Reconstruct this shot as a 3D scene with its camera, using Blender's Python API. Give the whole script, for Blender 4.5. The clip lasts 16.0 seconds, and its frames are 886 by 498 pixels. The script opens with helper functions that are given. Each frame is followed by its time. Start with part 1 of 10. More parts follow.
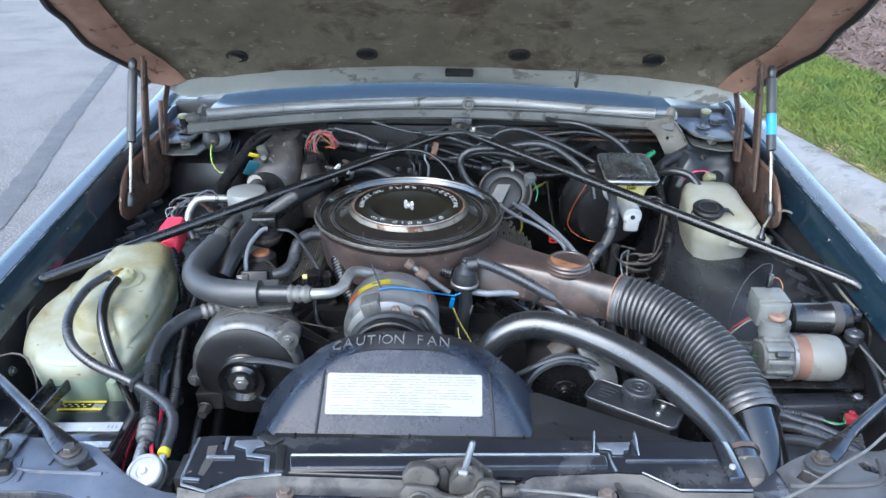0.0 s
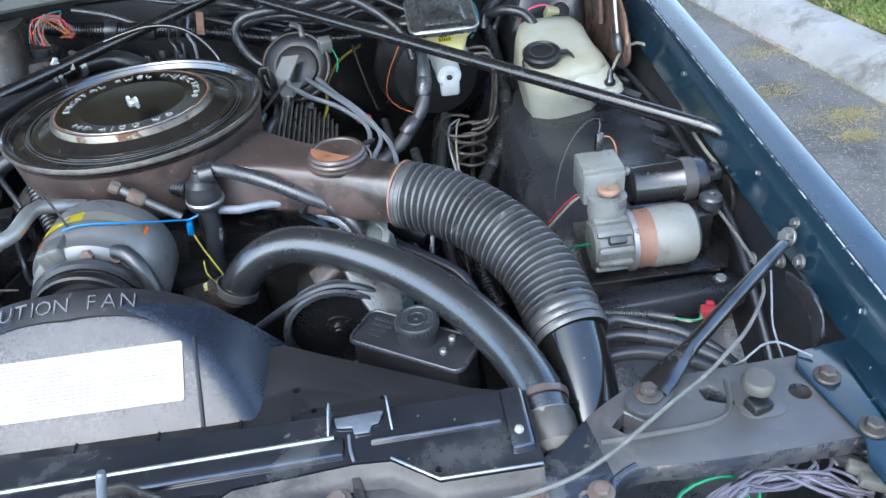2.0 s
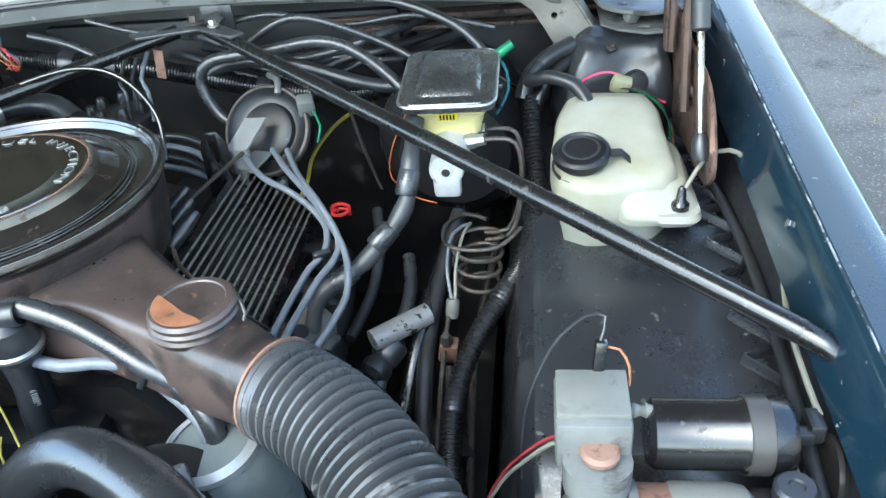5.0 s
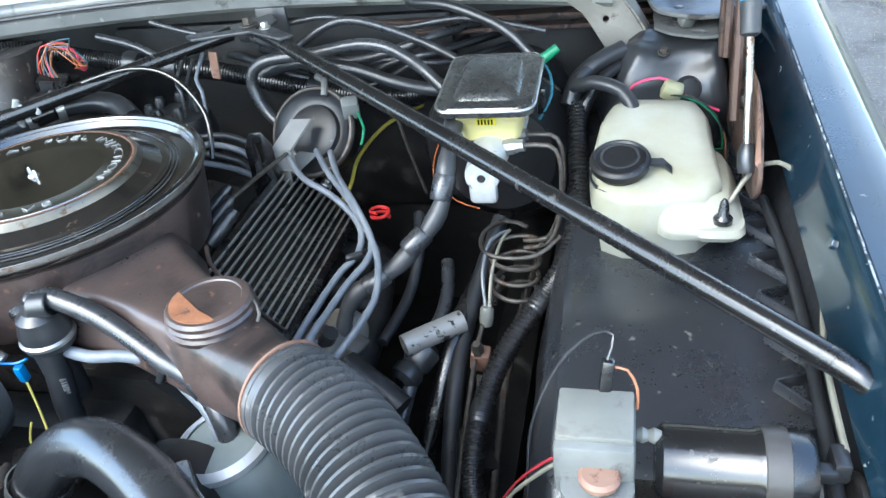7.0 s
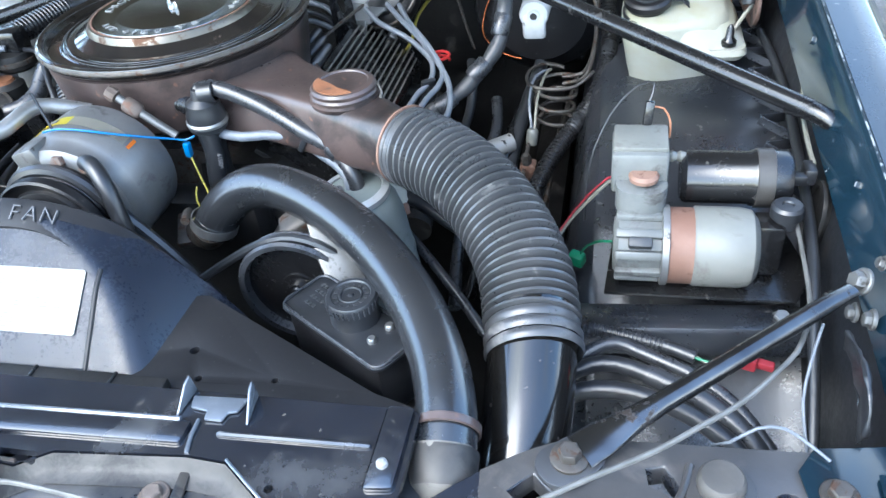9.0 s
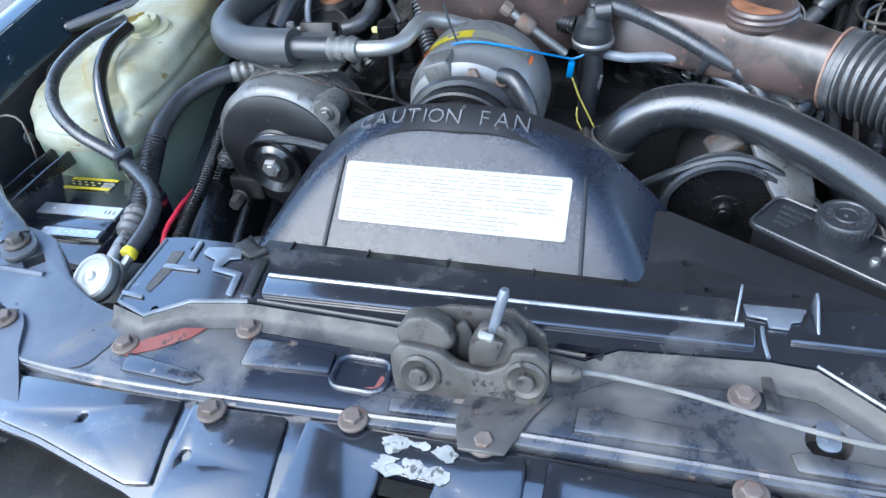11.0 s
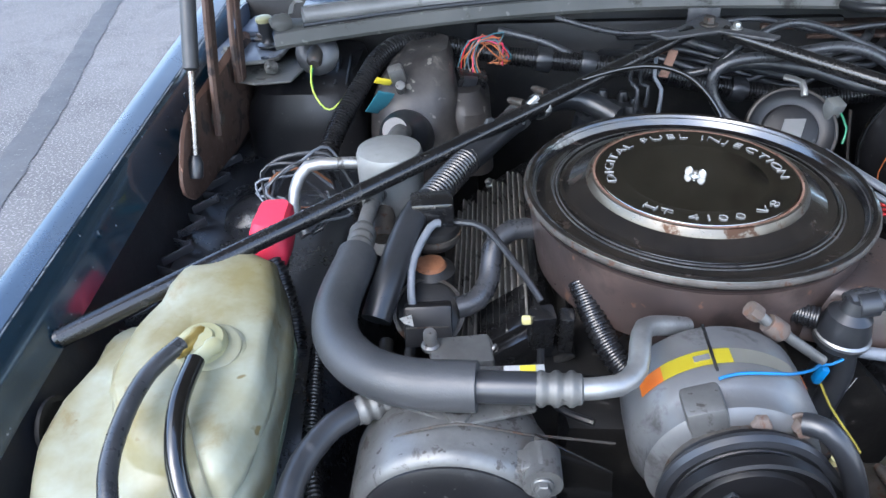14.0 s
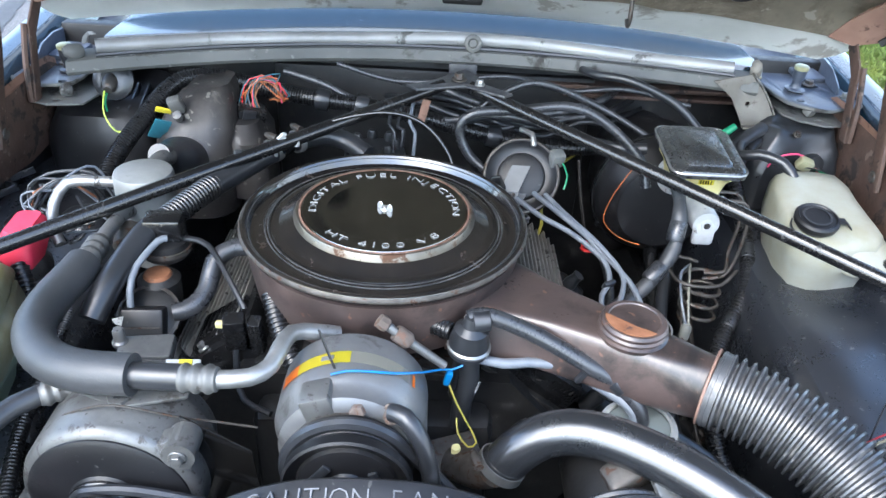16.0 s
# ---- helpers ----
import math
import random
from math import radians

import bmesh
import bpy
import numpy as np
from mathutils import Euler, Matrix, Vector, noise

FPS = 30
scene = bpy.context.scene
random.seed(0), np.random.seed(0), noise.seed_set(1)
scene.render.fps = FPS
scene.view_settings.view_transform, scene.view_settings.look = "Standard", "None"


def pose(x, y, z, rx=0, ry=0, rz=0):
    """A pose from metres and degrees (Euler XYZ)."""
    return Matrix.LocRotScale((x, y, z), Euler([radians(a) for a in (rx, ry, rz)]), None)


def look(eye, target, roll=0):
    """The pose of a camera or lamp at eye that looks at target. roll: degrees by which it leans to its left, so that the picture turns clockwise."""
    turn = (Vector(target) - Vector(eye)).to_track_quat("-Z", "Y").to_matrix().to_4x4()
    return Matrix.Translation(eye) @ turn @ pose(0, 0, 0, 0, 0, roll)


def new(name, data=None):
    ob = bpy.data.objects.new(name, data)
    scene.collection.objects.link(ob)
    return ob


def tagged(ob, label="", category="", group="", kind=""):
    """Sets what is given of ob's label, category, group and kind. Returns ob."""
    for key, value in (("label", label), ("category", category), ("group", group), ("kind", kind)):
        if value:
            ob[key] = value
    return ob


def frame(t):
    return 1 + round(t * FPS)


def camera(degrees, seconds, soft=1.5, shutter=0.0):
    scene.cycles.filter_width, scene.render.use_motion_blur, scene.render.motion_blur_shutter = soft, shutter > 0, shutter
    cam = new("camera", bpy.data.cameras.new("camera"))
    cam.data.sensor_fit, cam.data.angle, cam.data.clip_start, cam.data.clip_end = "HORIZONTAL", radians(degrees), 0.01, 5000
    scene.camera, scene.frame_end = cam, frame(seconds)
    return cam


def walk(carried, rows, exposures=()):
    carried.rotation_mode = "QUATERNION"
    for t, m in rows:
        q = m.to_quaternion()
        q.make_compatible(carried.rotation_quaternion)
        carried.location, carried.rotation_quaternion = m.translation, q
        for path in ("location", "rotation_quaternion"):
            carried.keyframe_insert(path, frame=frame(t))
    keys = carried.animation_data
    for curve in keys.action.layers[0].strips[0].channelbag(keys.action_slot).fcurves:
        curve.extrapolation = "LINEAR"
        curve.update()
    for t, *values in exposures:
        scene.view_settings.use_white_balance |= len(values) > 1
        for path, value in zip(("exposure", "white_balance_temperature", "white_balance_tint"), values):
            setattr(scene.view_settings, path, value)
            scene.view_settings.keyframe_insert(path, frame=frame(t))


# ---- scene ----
cam = camera(60.9, 16.0)
PATH = [
    (0, (0.002, -0.78, 1.543), (-0.015, 1.016, 0.663), 0.6),
    (0.5, (0.022, -0.72, 1.518), (0.001, 1.051, 0.589), -0.3),
    (1, (0.084, -0.636, 1.492), (0.068, 1.092, 0.485), -2.4),
    (1.5, (0.197, -0.539, 1.449), (0.229, 1.142, 0.365), -4.0),
    (2, (0.297, -0.473, 1.398), (0.384, 1.149, 0.231), -5.7),
    (2.5, (0.314, -0.427, 1.406), (0.58, 1.142, 0.195), -4.5),
    (3, (0.315, -0.361, 1.391), (0.551, 1.207, 0.172), -5.4),
    (3.5, (0.34, -0.361, 1.368), (0.417, 1.233, 0.162), -6.3),
    (4, (0.402, -0.292, 1.35), (0.396, 1.344, 0.199), -5.2),
    (4.5, (0.459, -0.123, 1.327), (0.368, 1.53, 0.205), -4.6),
    (4.7, (0.487, -0.071, 1.313), (0.322, 1.574, 0.187), -5.2),
    (6.8, (0.566, -0.013, 1.307), (0.094, 1.609, 0.237), -7.7),
    (7, (0.566, -0.028, 1.302), (0.099, 1.581, 0.21), -7.9),
    (7.5, (0.571, -0.05, 1.295), (0.117, 1.526, 0.15), -8.2),
    (8, (0.58, -0.103, 1.299), (0.142, 1.434, 0.096), -8.3),
    (8.2, (0.582, -0.137, 1.287), (0.142, 1.376, 0.056), -8.4),
    (10.3, (0.302, -0.526, 1.338), (-0.121, 1.0, 0.116), -5.3),
    (10.5, (0.265, -0.517, 1.339), (-0.171, 0.999, 0.11), -5.2),
    (11, (0.137, -0.437, 1.31), (-0.415, 0.975, 0.006), -8.0),
    (11.5, (-0.007, -0.372, 1.303), (-0.723, 0.941, -0.024), -11.4),
    (12, (-0.192, -0.33, 1.309), (-0.901, 0.953, -0.051), -11.6),
    (12.5, (-0.336, -0.283, 1.279), (-0.921, 1.065, -0.077), -10.6),
    (13, (-0.382, -0.212, 1.286), (-0.855, 1.242, -0.003), -8.1),
    (13.5, (-0.35, -0.163, 1.34), (-0.668, 1.402, 0.137), -5.6),
    (14, (-0.305, -0.138, 1.37), (-0.43, 1.511, 0.246), -2.5),
    (14.5, (-0.232, -0.142, 1.416), (-0.196, 1.552, 0.354), 0.5),
    (15, (-0.149, -0.177, 1.436), (-0.043, 1.536, 0.41), 3.1),
    (15.5, (-0.077, -0.217, 1.461), (-0.003, 1.496, 0.432), 4.3),
    (16, (-0.027, -0.252, 1.449), (0.024, 1.435, 0.376), 3.6),
]
walk(cam, [(t, look(eye, target, roll)) for t, eye, target, roll in PATH], exposures=[(0, 2.48, 5800, 5), (2.5, 2.58, 5750, 1), (4.5, 2.83, 5850, -4), (7, 3.03, 5830, 0), (8.2, 3.04, 5750, 2), (10.5, 2.56, 5580, 1), (11.0, 2.52, 5550, 3), (11.5, 2.32, 5500, 8), (12.5, 2.42, 5650, 9), (13.5, 2.41, 5700, 9), (14.5, 2.63, 5880, 7), (16, 2.82, 5850, 5)])

# ---- daylight: open shade under a bright sky ----
SUN_ELEV, SUN_AZ = 48.0, 213.0
world = bpy.data.worlds.new("sky")
scene.world = world
world.use_nodes = True
wn = world.node_tree
sky = wn.nodes.new("ShaderNodeTexSky")
sky.sky_type = "NISHITA"
sky.sun_disc = False
sky.sun_elevation, sky.sun_rotation = radians(SUN_ELEV), radians(SUN_AZ)
sky.air_density, sky.dust_density = 1.0, 2.0
bg = wn.nodes["Background"]
bg.inputs["Strength"].default_value = 0.15
# broken white cloud over the blue
sky_dir = wn.nodes.new("ShaderNodeTexCoord")
cloud = wn.nodes.new("ShaderNodeTexNoise")
cloud.inputs["Scale"].default_value, cloud.inputs["Detail"].default_value, cloud.inputs["Roughness"].default_value = 1.7, 6.0, 0.55
cloud_amount = wn.nodes.new("ShaderNodeMapRange")
cloud_amount.inputs["From Min"].default_value, cloud_amount.inputs["From Max"].default_value, cloud_amount.inputs["To Max"].default_value = 0.48, 0.64, 0.75
grey = wn.nodes.new("ShaderNodeRGBToBW")
lift = wn.nodes.new("ShaderNodeMath")
lift.operation = "MULTIPLY"
lift.inputs[1].default_value = 1.5
blend_sky = wn.nodes.new("ShaderNodeMixRGB")
wn.links.new(sky_dir.outputs["Generated"], cloud.inputs["Vector"])
wn.links.new(cloud.outputs["Fac"], cloud_amount.inputs["Value"])
wn.links.new(sky.outputs["Color"], grey.inputs["Color"])
wn.links.new(grey.outputs["Val"], lift.inputs[0])
wn.links.new(cloud_amount.outputs["Result"], blend_sky.inputs["Fac"])
wn.links.new(sky.outputs["Color"], blend_sky.inputs["Color1"])
wn.links.new(lift.outputs[0], blend_sky.inputs["Color2"])
wn.links.new(blend_sky.outputs["Color"], bg.inputs["Color"])

sun_data = bpy.data.lights.new("sun", "SUN")
sun_data.energy, sun_data.angle, sun_data.color = 0.15, radians(40), (1.0, 0.99, 0.99)
sun = new("sun", sun_data)
sun.rotation_euler = Euler((radians(90 - SUN_ELEV), 0, radians(180 - SUN_AZ)))
sun.location = (0, 0, 8)


# ---- materials ----
def mat(name, c1, c2=None, rough=(0.4, 0.6), metal=0.0, scale=9.0, fine=160.0, bump=0.15, coat=0.0,
        spots=None, spot_at=0.62, spot_scale=22.0, spot_soft=0.05, spot_rough=0.9, ior=1.45, emit=0.0, per_object=0.0, trans=0.0, sub=0.0, depth=0.0008, speck=None, speck_scale=200.0, speck_at=0.6):
    """Two tones in a broad noise, a fine grain in bump and gloss, and sharp-edged spots of a third tone (dirt, rust, dust)."""
    m = bpy.data.materials.new(name)
    m.use_nodes = True
    nt, L = m.node_tree, m.node_tree.links
    b = nt.nodes["Principled BSDF"]
    tc = nt.nodes.new("ShaderNodeTexCoord")

    def noise_tex(s, detail=5.0, roughness=0.6, dist=0.0):
        n = nt.nodes.new("ShaderNodeTexNoise")
        n.inputs["Scale"].default_value, n.inputs["Detail"].default_value = s, detail
        n.inputs["Roughness"].default_value, n.inputs["Distortion"].default_value = roughness, dist
        L.new(tc.outputs["Object"], n.inputs["Vector"])
        return n

    def ramp(sock, a, z):
        r = nt.nodes.new("ShaderNodeMapRange")
        r.inputs["From Min"].default_value, r.inputs["From Max"].default_value = a, z
        L.new(sock, r.inputs["Value"])
        return r.outputs["Result"]

    def mix(f, a, z):
        x = nt.nodes.new("ShaderNodeMix")
        x.data_type = "RGBA"
        for s, v in (("A", a), ("B", z)):
            k = [i for i in x.inputs if i.name == s and i.type == "RGBA"][0]
            if isinstance(v, tuple):
                k.default_value = v
            else:
                L.new(v, k)
        k = [i for i in x.inputs if i.name == "Factor" and i.type == "VALUE"][0]
        L.new(f, k)
        return [o for o in x.outputs if o.type == "RGBA"][0]

    big, grain = noise_tex(scale), noise_tex(fine, 3.0)
    col = mix(ramp(big.outputs["Fac"], 0.36, 0.64), c1, c2 or c1)
    rgh = nt.nodes.new("ShaderNodeMapRange")
    rgh.inputs["From Min"].default_value, rgh.inputs["From Max"].default_value = 0.3, 0.7
    rgh.inputs["To Min"].default_value, rgh.inputs["To Max"].default_value = rough
    blend = nt.nodes.new("ShaderNodeMath")
    blend.operation = "MULTIPLY_ADD"
    blend.inputs[1].default_value = 0.4
    half = nt.nodes.new("ShaderNodeMath")
    half.operation = "MULTIPLY"
    half.inputs[1].default_value = 0.6
    L.new(noise_tex(scale * 2.7, 6.0).outputs["Fac"], half.inputs[0])
    L.new(grain.outputs["Fac"], blend.inputs[0])
    L.new(half.outputs[0], blend.inputs[2])
    L.new(blend.outputs[0], rgh.inputs["Value"])
    r_out = rgh.outputs["Result"]
    if spots:
        f = ramp(noise_tex(spot_scale, 8.0, 0.68, 0.4).outputs["Fac"], spot_at, spot_at + spot_soft)
        col = mix(f, col, spots)
        add = nt.nodes.new("ShaderNodeMapRange")
        L.new(f, add.inputs["Value"])
        L.new(r_out, add.inputs["To Min"])
        add.inputs["To Max"].default_value = spot_rough
        r_out = add.outputs["Result"]
    if speck:
        col = mix(ramp(noise_tex(speck_scale, 2.0, 0.5).outputs["Fac"], speck_at, speck_at + 0.04), col, speck)
    if per_object:
        inf = nt.nodes.new("ShaderNodeObjectInfo")
        hsv = nt.nodes.new("ShaderNodeHueSaturation")
        hsv.inputs["Value"].default_value = 1.0
        v = nt.nodes.new("ShaderNodeMapRange")
        v.inputs["To Min"].default_value, v.inputs["To Max"].default_value = 1 - per_object, 1 + per_object
        L.new(inf.outputs["Random"], v.inputs["Value"])
        L.new(v.outputs["Result"], hsv.inputs["Value"])
        L.new(col, hsv.inputs["Color"])
        col = hsv.outputs["Color"]
    L.new(col, b.inputs["Base Color"])
    L.new(r_out, b.inputs["Roughness"])
    b.inputs["Metallic"].default_value = metal
    b.inputs["IOR"].default_value = ior
    b.inputs["Coat Weight"].default_value = coat
    b.inputs["Coat Roughness"].default_value = 0.08
    b.inputs["Transmission Weight"].default_value = trans
    if sub:
        b.inputs["Subsurface Weight"].default_value = sub
        b.inputs["Subsurface Radius"].default_value = (0.02, 0.02, 0.015)
    if bump:
        bp = nt.nodes.new("ShaderNodeBump")
        bp.inputs["Strength"].default_value, bp.inputs["Distance"].default_value = bump, depth
        L.new(grain.outputs["Fac"], bp.inputs["Height"])
        L.new(bp.outputs["Normal"], b.inputs["Normal"])
    return m


M = {}
M["paint"] = mat("dark_blue_paint", (0.005, 0.0145, 0.0245, 1), (0.0075, 0.020, 0.032, 1), (0.08, 0.22), 0.0, 6, 400, 0.02, 0.8, spots=(0.05, 0.06, 0.07, 1), spot_at=0.66, spot_soft=0.08, spot_scale=34, spot_rough=0.45, speck=(0.16, 0.17, 0.18, 1), speck_scale=120, speck_at=0.73)
M["panel"] = mat("blue_black_gloss_enamel", (0.008, 0.010, 0.016, 1), (0.014, 0.016, 0.022, 1), (0.10, 0.26), 0.0, 9, 220, 0.06, 1.0, spots=(0.050, 0.050, 0.052, 1), spot_at=0.54, spot_soft=0.16, spot_scale=10, spot_rough=0.42, ior=1.95, speck=(0.065, 0.062, 0.06, 1), speck_scale=90, speck_at=0.69)
M["support"] = mat("grimy_grey_sheet_steel", (0.036, 0.0384, 0.044, 1), (0.068, 0.068, 0.0704, 1), (0.24, 0.5), 0.15, 7, 180, 0.18, 0.15, spots=(0.024, 0.0256, 0.0296, 1), spot_at=0.55, spot_scale=11, spot_rough=0.5, speck=(0.128, 0.112, 0.1, 1), speck_scale=70, speck_at=0.69)
M["liner"] = mat("black_plastic_liner", (0.011583, 0.013166, 0.016848, 1), (0.023166, 0.025272, 0.030537, 1), (0.2, 0.42), 0, 5, 240, 0.12, 0.15, spots=(0.040014, 0.041067, 0.044226, 1), spot_at=0.60, spot_scale=7, spot_rough=0.5, speck=(0.1053, 0.10319, 0.098982, 1), speck_scale=85, speck_at=0.69, ior=1.75)
M["black"] = mat("satin_black_steel", (0.0042, 0.0042, 0.00504, 1), (0.01008, 0.01008, 0.0105, 1), (0.15, 0.34), 0, 8, 260, 0.08, 0.2, spots=(0.0336, 0.03192, 0.03024, 1), spot_at=0.64, spot_scale=30, speck=(0.0378, 0.0357, 0.0336, 1), speck_scale=110, speck_at=0.69, ior=1.6)
M["gloss"] = mat("gloss_black_enamel", (0.00448, 0.00448, 0.00448, 1), (0.00832, 0.00768, 0.00704, 1), (0.07, 0.2), 0, 8, 260, 0.04, 0.5, spots=(0.032, 0.0288, 0.0256, 1), spot_at=0.66, spot_scale=30, spot_rough=0.45, speck=(0.0576, 0.048, 0.0416, 1), speck_scale=120, speck_at=0.71, ior=1.6)
M["grime"] = mat("oily_black_grime", (0.00546, 0.00546, 0.005915, 1), (0.01547, 0.01456, 0.01365, 1), (0.35, 0.65), 0, 12, 140, 0.5, spots=(0.0364, 0.03367, 0.03094, 1), spot_at=0.58, spot_scale=28)
M["rubber"] = mat("black_rubber", (0.0125, 0.0135, 0.0155, 1), (0.023, 0.0245, 0.028, 1), (0.26, 0.42), 0, 14, 260, 0.12, spots=(0.034, 0.035, 0.038, 1), spot_at=0.62, spot_scale=18, spot_rough=0.5, ior=1.6)
M["hose"] = mat("worn_rubber_hose", (0.01921, 0.02058, 0.02332, 1), (0.04116, 0.04253, 0.04665, 1), (0.2, 0.4), 0, 16, 240, 0.15, spots=(0.08918, 0.08918, 0.09261, 1), spot_at=0.64, spot_scale=40, ior=1.6)
M["foam"] = mat("grey_foam_insulation", (0.0275, 0.02938, 0.03182, 1), (0.04594, 0.04709, 0.05018, 1), (0.32, 0.55), 0, 10, 420, 0.35, spots=(0.06732, 0.06732, 0.07042, 1), spot_at=0.64, spot_scale=30, ior=1.5)
M["corr"] = mat("dusty_corrugated_duct", (0.03305, 0.0347, 0.03713, 1), (0.07028, 0.07028, 0.07271, 1), (0.22, 0.42), 0, 9, 260, 0.15, spots=(0.1322, 0.1281, 0.1239, 1), spot_at=0.60, spot_scale=24, ior=1.6)
M["loom"] = mat("black_split_loom", (0.0056, 0.0056, 0.00616, 1), (0.01232, 0.01232, 0.01344, 1), (0.2, 0.4), 0, 20, 260, 0.1, spots=(0.0392, 0.0392, 0.0392, 1), spot_at=0.66, spot_scale=60, ior=1.6)
M["rust_brown"] = mat("heat_browned_steel", (0.037, 0.028, 0.0265, 1), (0.080, 0.056, 0.049, 1), (0.24, 0.45), 0.1, 6, 180, 0.18, 0.1, spots=(0.017, 0.014, 0.0138, 1), spot_at=0.5, spot_soft=0.14, spot_scale=10, spot_rough=0.34, ior=1.6, speck=(0.13, 0.072, 0.05, 1), speck_scale=60, speck_at=0.68)
M["apron"] = mat("blue_black_apron_dirt", (0.0095, 0.0105, 0.013, 1), (0.018, 0.0185, 0.021, 1), (0.32, 0.6), 0, 9, 160, 0.3, spots=(0.028, 0.024, 0.021, 1), spot_at=0.58, spot_soft=0.12, spot_scale=14, spot_rough=0.6)
M["plate"] = mat("worn_blue_black_sheet_steel", (0.010, 0.013, 0.022, 1), (0.024, 0.028, 0.038, 1), (0.12, 0.3), 0.0, 7, 180, 0.15, 0.35, spots=(0.085, 0.080, 0.075, 1), spot_at=0.46, spot_soft=0.16, spot_scale=11, spot_rough=0.5, ior=1.7, speck=(0.15, 0.115, 0.095, 1), speck_scale=55, speck_at=0.68)
M["grey_plate"] = mat("dusty_grey_corner_steel", (0.034, 0.033, 0.034, 1), (0.066, 0.0625, 0.061, 1), (0.34, 0.55), 0.0, 7, 180, 0.2, 0.15, spots=(0.115, 0.100, 0.088, 1), spot_at=0.52, spot_soft=0.16, spot_scale=12, spot_rough=0.6, ior=1.6, speck=(0.15, 0.125, 0.105, 1), speck_scale=70, speck_at=0.71)
M["rust_bolt"] = mat("pale_rusty_bolt", (0.075, 0.058, 0.048, 1), (0.135, 0.108, 0.092, 1), (0.5, 0.75), 0.15, 40, 240, 0.3, spots=(0.12, 0.07, 0.05, 1), spot_at=0.57, spot_scale=70)
M["rust"] = mat("orange_rust", (0.136, 0.051, 0.0204, 1), (0.2244, 0.0952, 0.0442, 1), (0.7, 0.95), 0, 30, 300, 0.5, spots=(0.068, 0.034, 0.0238, 1), spot_at=0.58, spot_scale=50)
M["hood_under"] = mat("olive_brown_underside", (0.20, 0.172, 0.128, 1), (0.30, 0.265, 0.20, 1), (0.6, 0.85), 0, 7, 90, 0.5, spots=(0.13, 0.10, 0.072, 1), spot_at=0.5, spot_soft=0.14, spot_scale=7, speck=(0.38, 0.34, 0.28, 1), speck_scale=45, speck_at=0.66)
M["hood_rust"] = mat("red_brown_hinge_rust", (0.16, 0.085, 0.058, 1), (0.25, 0.15, 0.11, 1), (0.6, 0.9), 0, 10, 160, 0.4, spots=(0.09, 0.05, 0.035, 1), spot_at=0.58, spot_scale=25)
M["hood_lip"] = mat("pale_dusty_hood_lip", (0.60, 0.605, 0.57, 1), (0.74, 0.745, 0.71, 1), (0.25, 0.5), 0, 5, 160, 0.1, 0.3, spots=(0.40, 0.38, 0.34, 1), spot_at=0.58, spot_scale=10)
M["cowl_lip"] = mat("dusty_grey_cowl_flange", (0.0612, 0.06336, 0.0612, 1), (0.1008, 0.1008, 0.09504, 1), (0.4, 0.65), 0, 5, 160, 0.15, spots=(0.036, 0.03312, 0.03024, 1), spot_at=0.57, spot_scale=9, speck=(0.144, 0.144, 0.1368, 1), speck_scale=60, speck_at=0.66)
M["strip"] = mat("silvery_weatherstrip", (0.20, 0.20, 0.20, 1), (0.30, 0.30, 0.295, 1), (0.3, 0.5), 0.25, 6, 200, 0.12, spots=(0.10, 0.098, 0.095, 1), spot_at=0.60, spot_scale=18)
M["lid"] = mat("worn_black_lid_enamel", (0.005, 0.005, 0.006, 1), (0.014, 0.012, 0.011, 1), (0.09, 0.22), 0, 14, 260, 0.05, 0.8, spots=(0.030, 0.021, 0.017, 1), spot_at=0.60, spot_scale=30, spot_rough=0.36, ior=1.8)
M["rim"] = mat("dull_rolled_rim", (0.12, 0.10875, 0.09, 1), (0.18, 0.16125, 0.135, 1), (0.22, 0.45), 0.8, 16, 260, 0.1, spots=(0.075, 0.04125, 0.0255, 1), spot_at=0.53, spot_scale=26, spot_rough=0.6)
M["bluedust"] = mat("dusty_blue_corner_steel", (0.046, 0.055, 0.076, 1), (0.090, 0.102, 0.126, 1), (0.30, 0.52), 0.1, 8, 180, 0.2, 0.2, spots=(0.135, 0.125, 0.115, 1), spot_at=0.58, spot_soft=0.12, spot_scale=14, spot_rough=0.8, speck=(0.03, 0.03, 0.03, 1), speck_scale=70, speck_at=0.68)
M["dusty"] = mat("caked_brown_grey_dust", (0.040, 0.037, 0.034, 1), (0.075, 0.069, 0.062, 1), (0.4, 0.65), 0.0, 14, 200, 0.3, spots=(0.018, 0.017, 0.017, 1), spot_at=0.5, spot_soft=0.12, spot_scale=18, spot_rough=0.5)
M["fin"] = mat("bare_cast_fin_edge", (0.165, 0.157, 0.142, 1), (0.25, 0.24, 0.22, 1), (0.35, 0.55), 0.4, 20, 240, 0.1, spots=(0.07, 0.065, 0.06, 1), spot_at=0.57, spot_scale=40)
M["canister_green"] = mat("grey_green_canister_paint", (0.125, 0.145, 0.142, 1), (0.185, 0.205, 0.20, 1), (0.3, 0.48), 0, 8, 240, 0.08, spots=(0.14, 0.15, 0.14, 1), spot_at=0.58, spot_soft=0.12, spot_scale=14)
M["foil"] = mat("silver_foil_label", (0.52, 0.53, 0.54, 1), (0.70, 0.71, 0.72, 1), (0.16, 0.32), 0.55, 14, 200, 0.06, spots=(0.40, 0.39, 0.37, 1), spot_at=0.62, spot_scale=30)
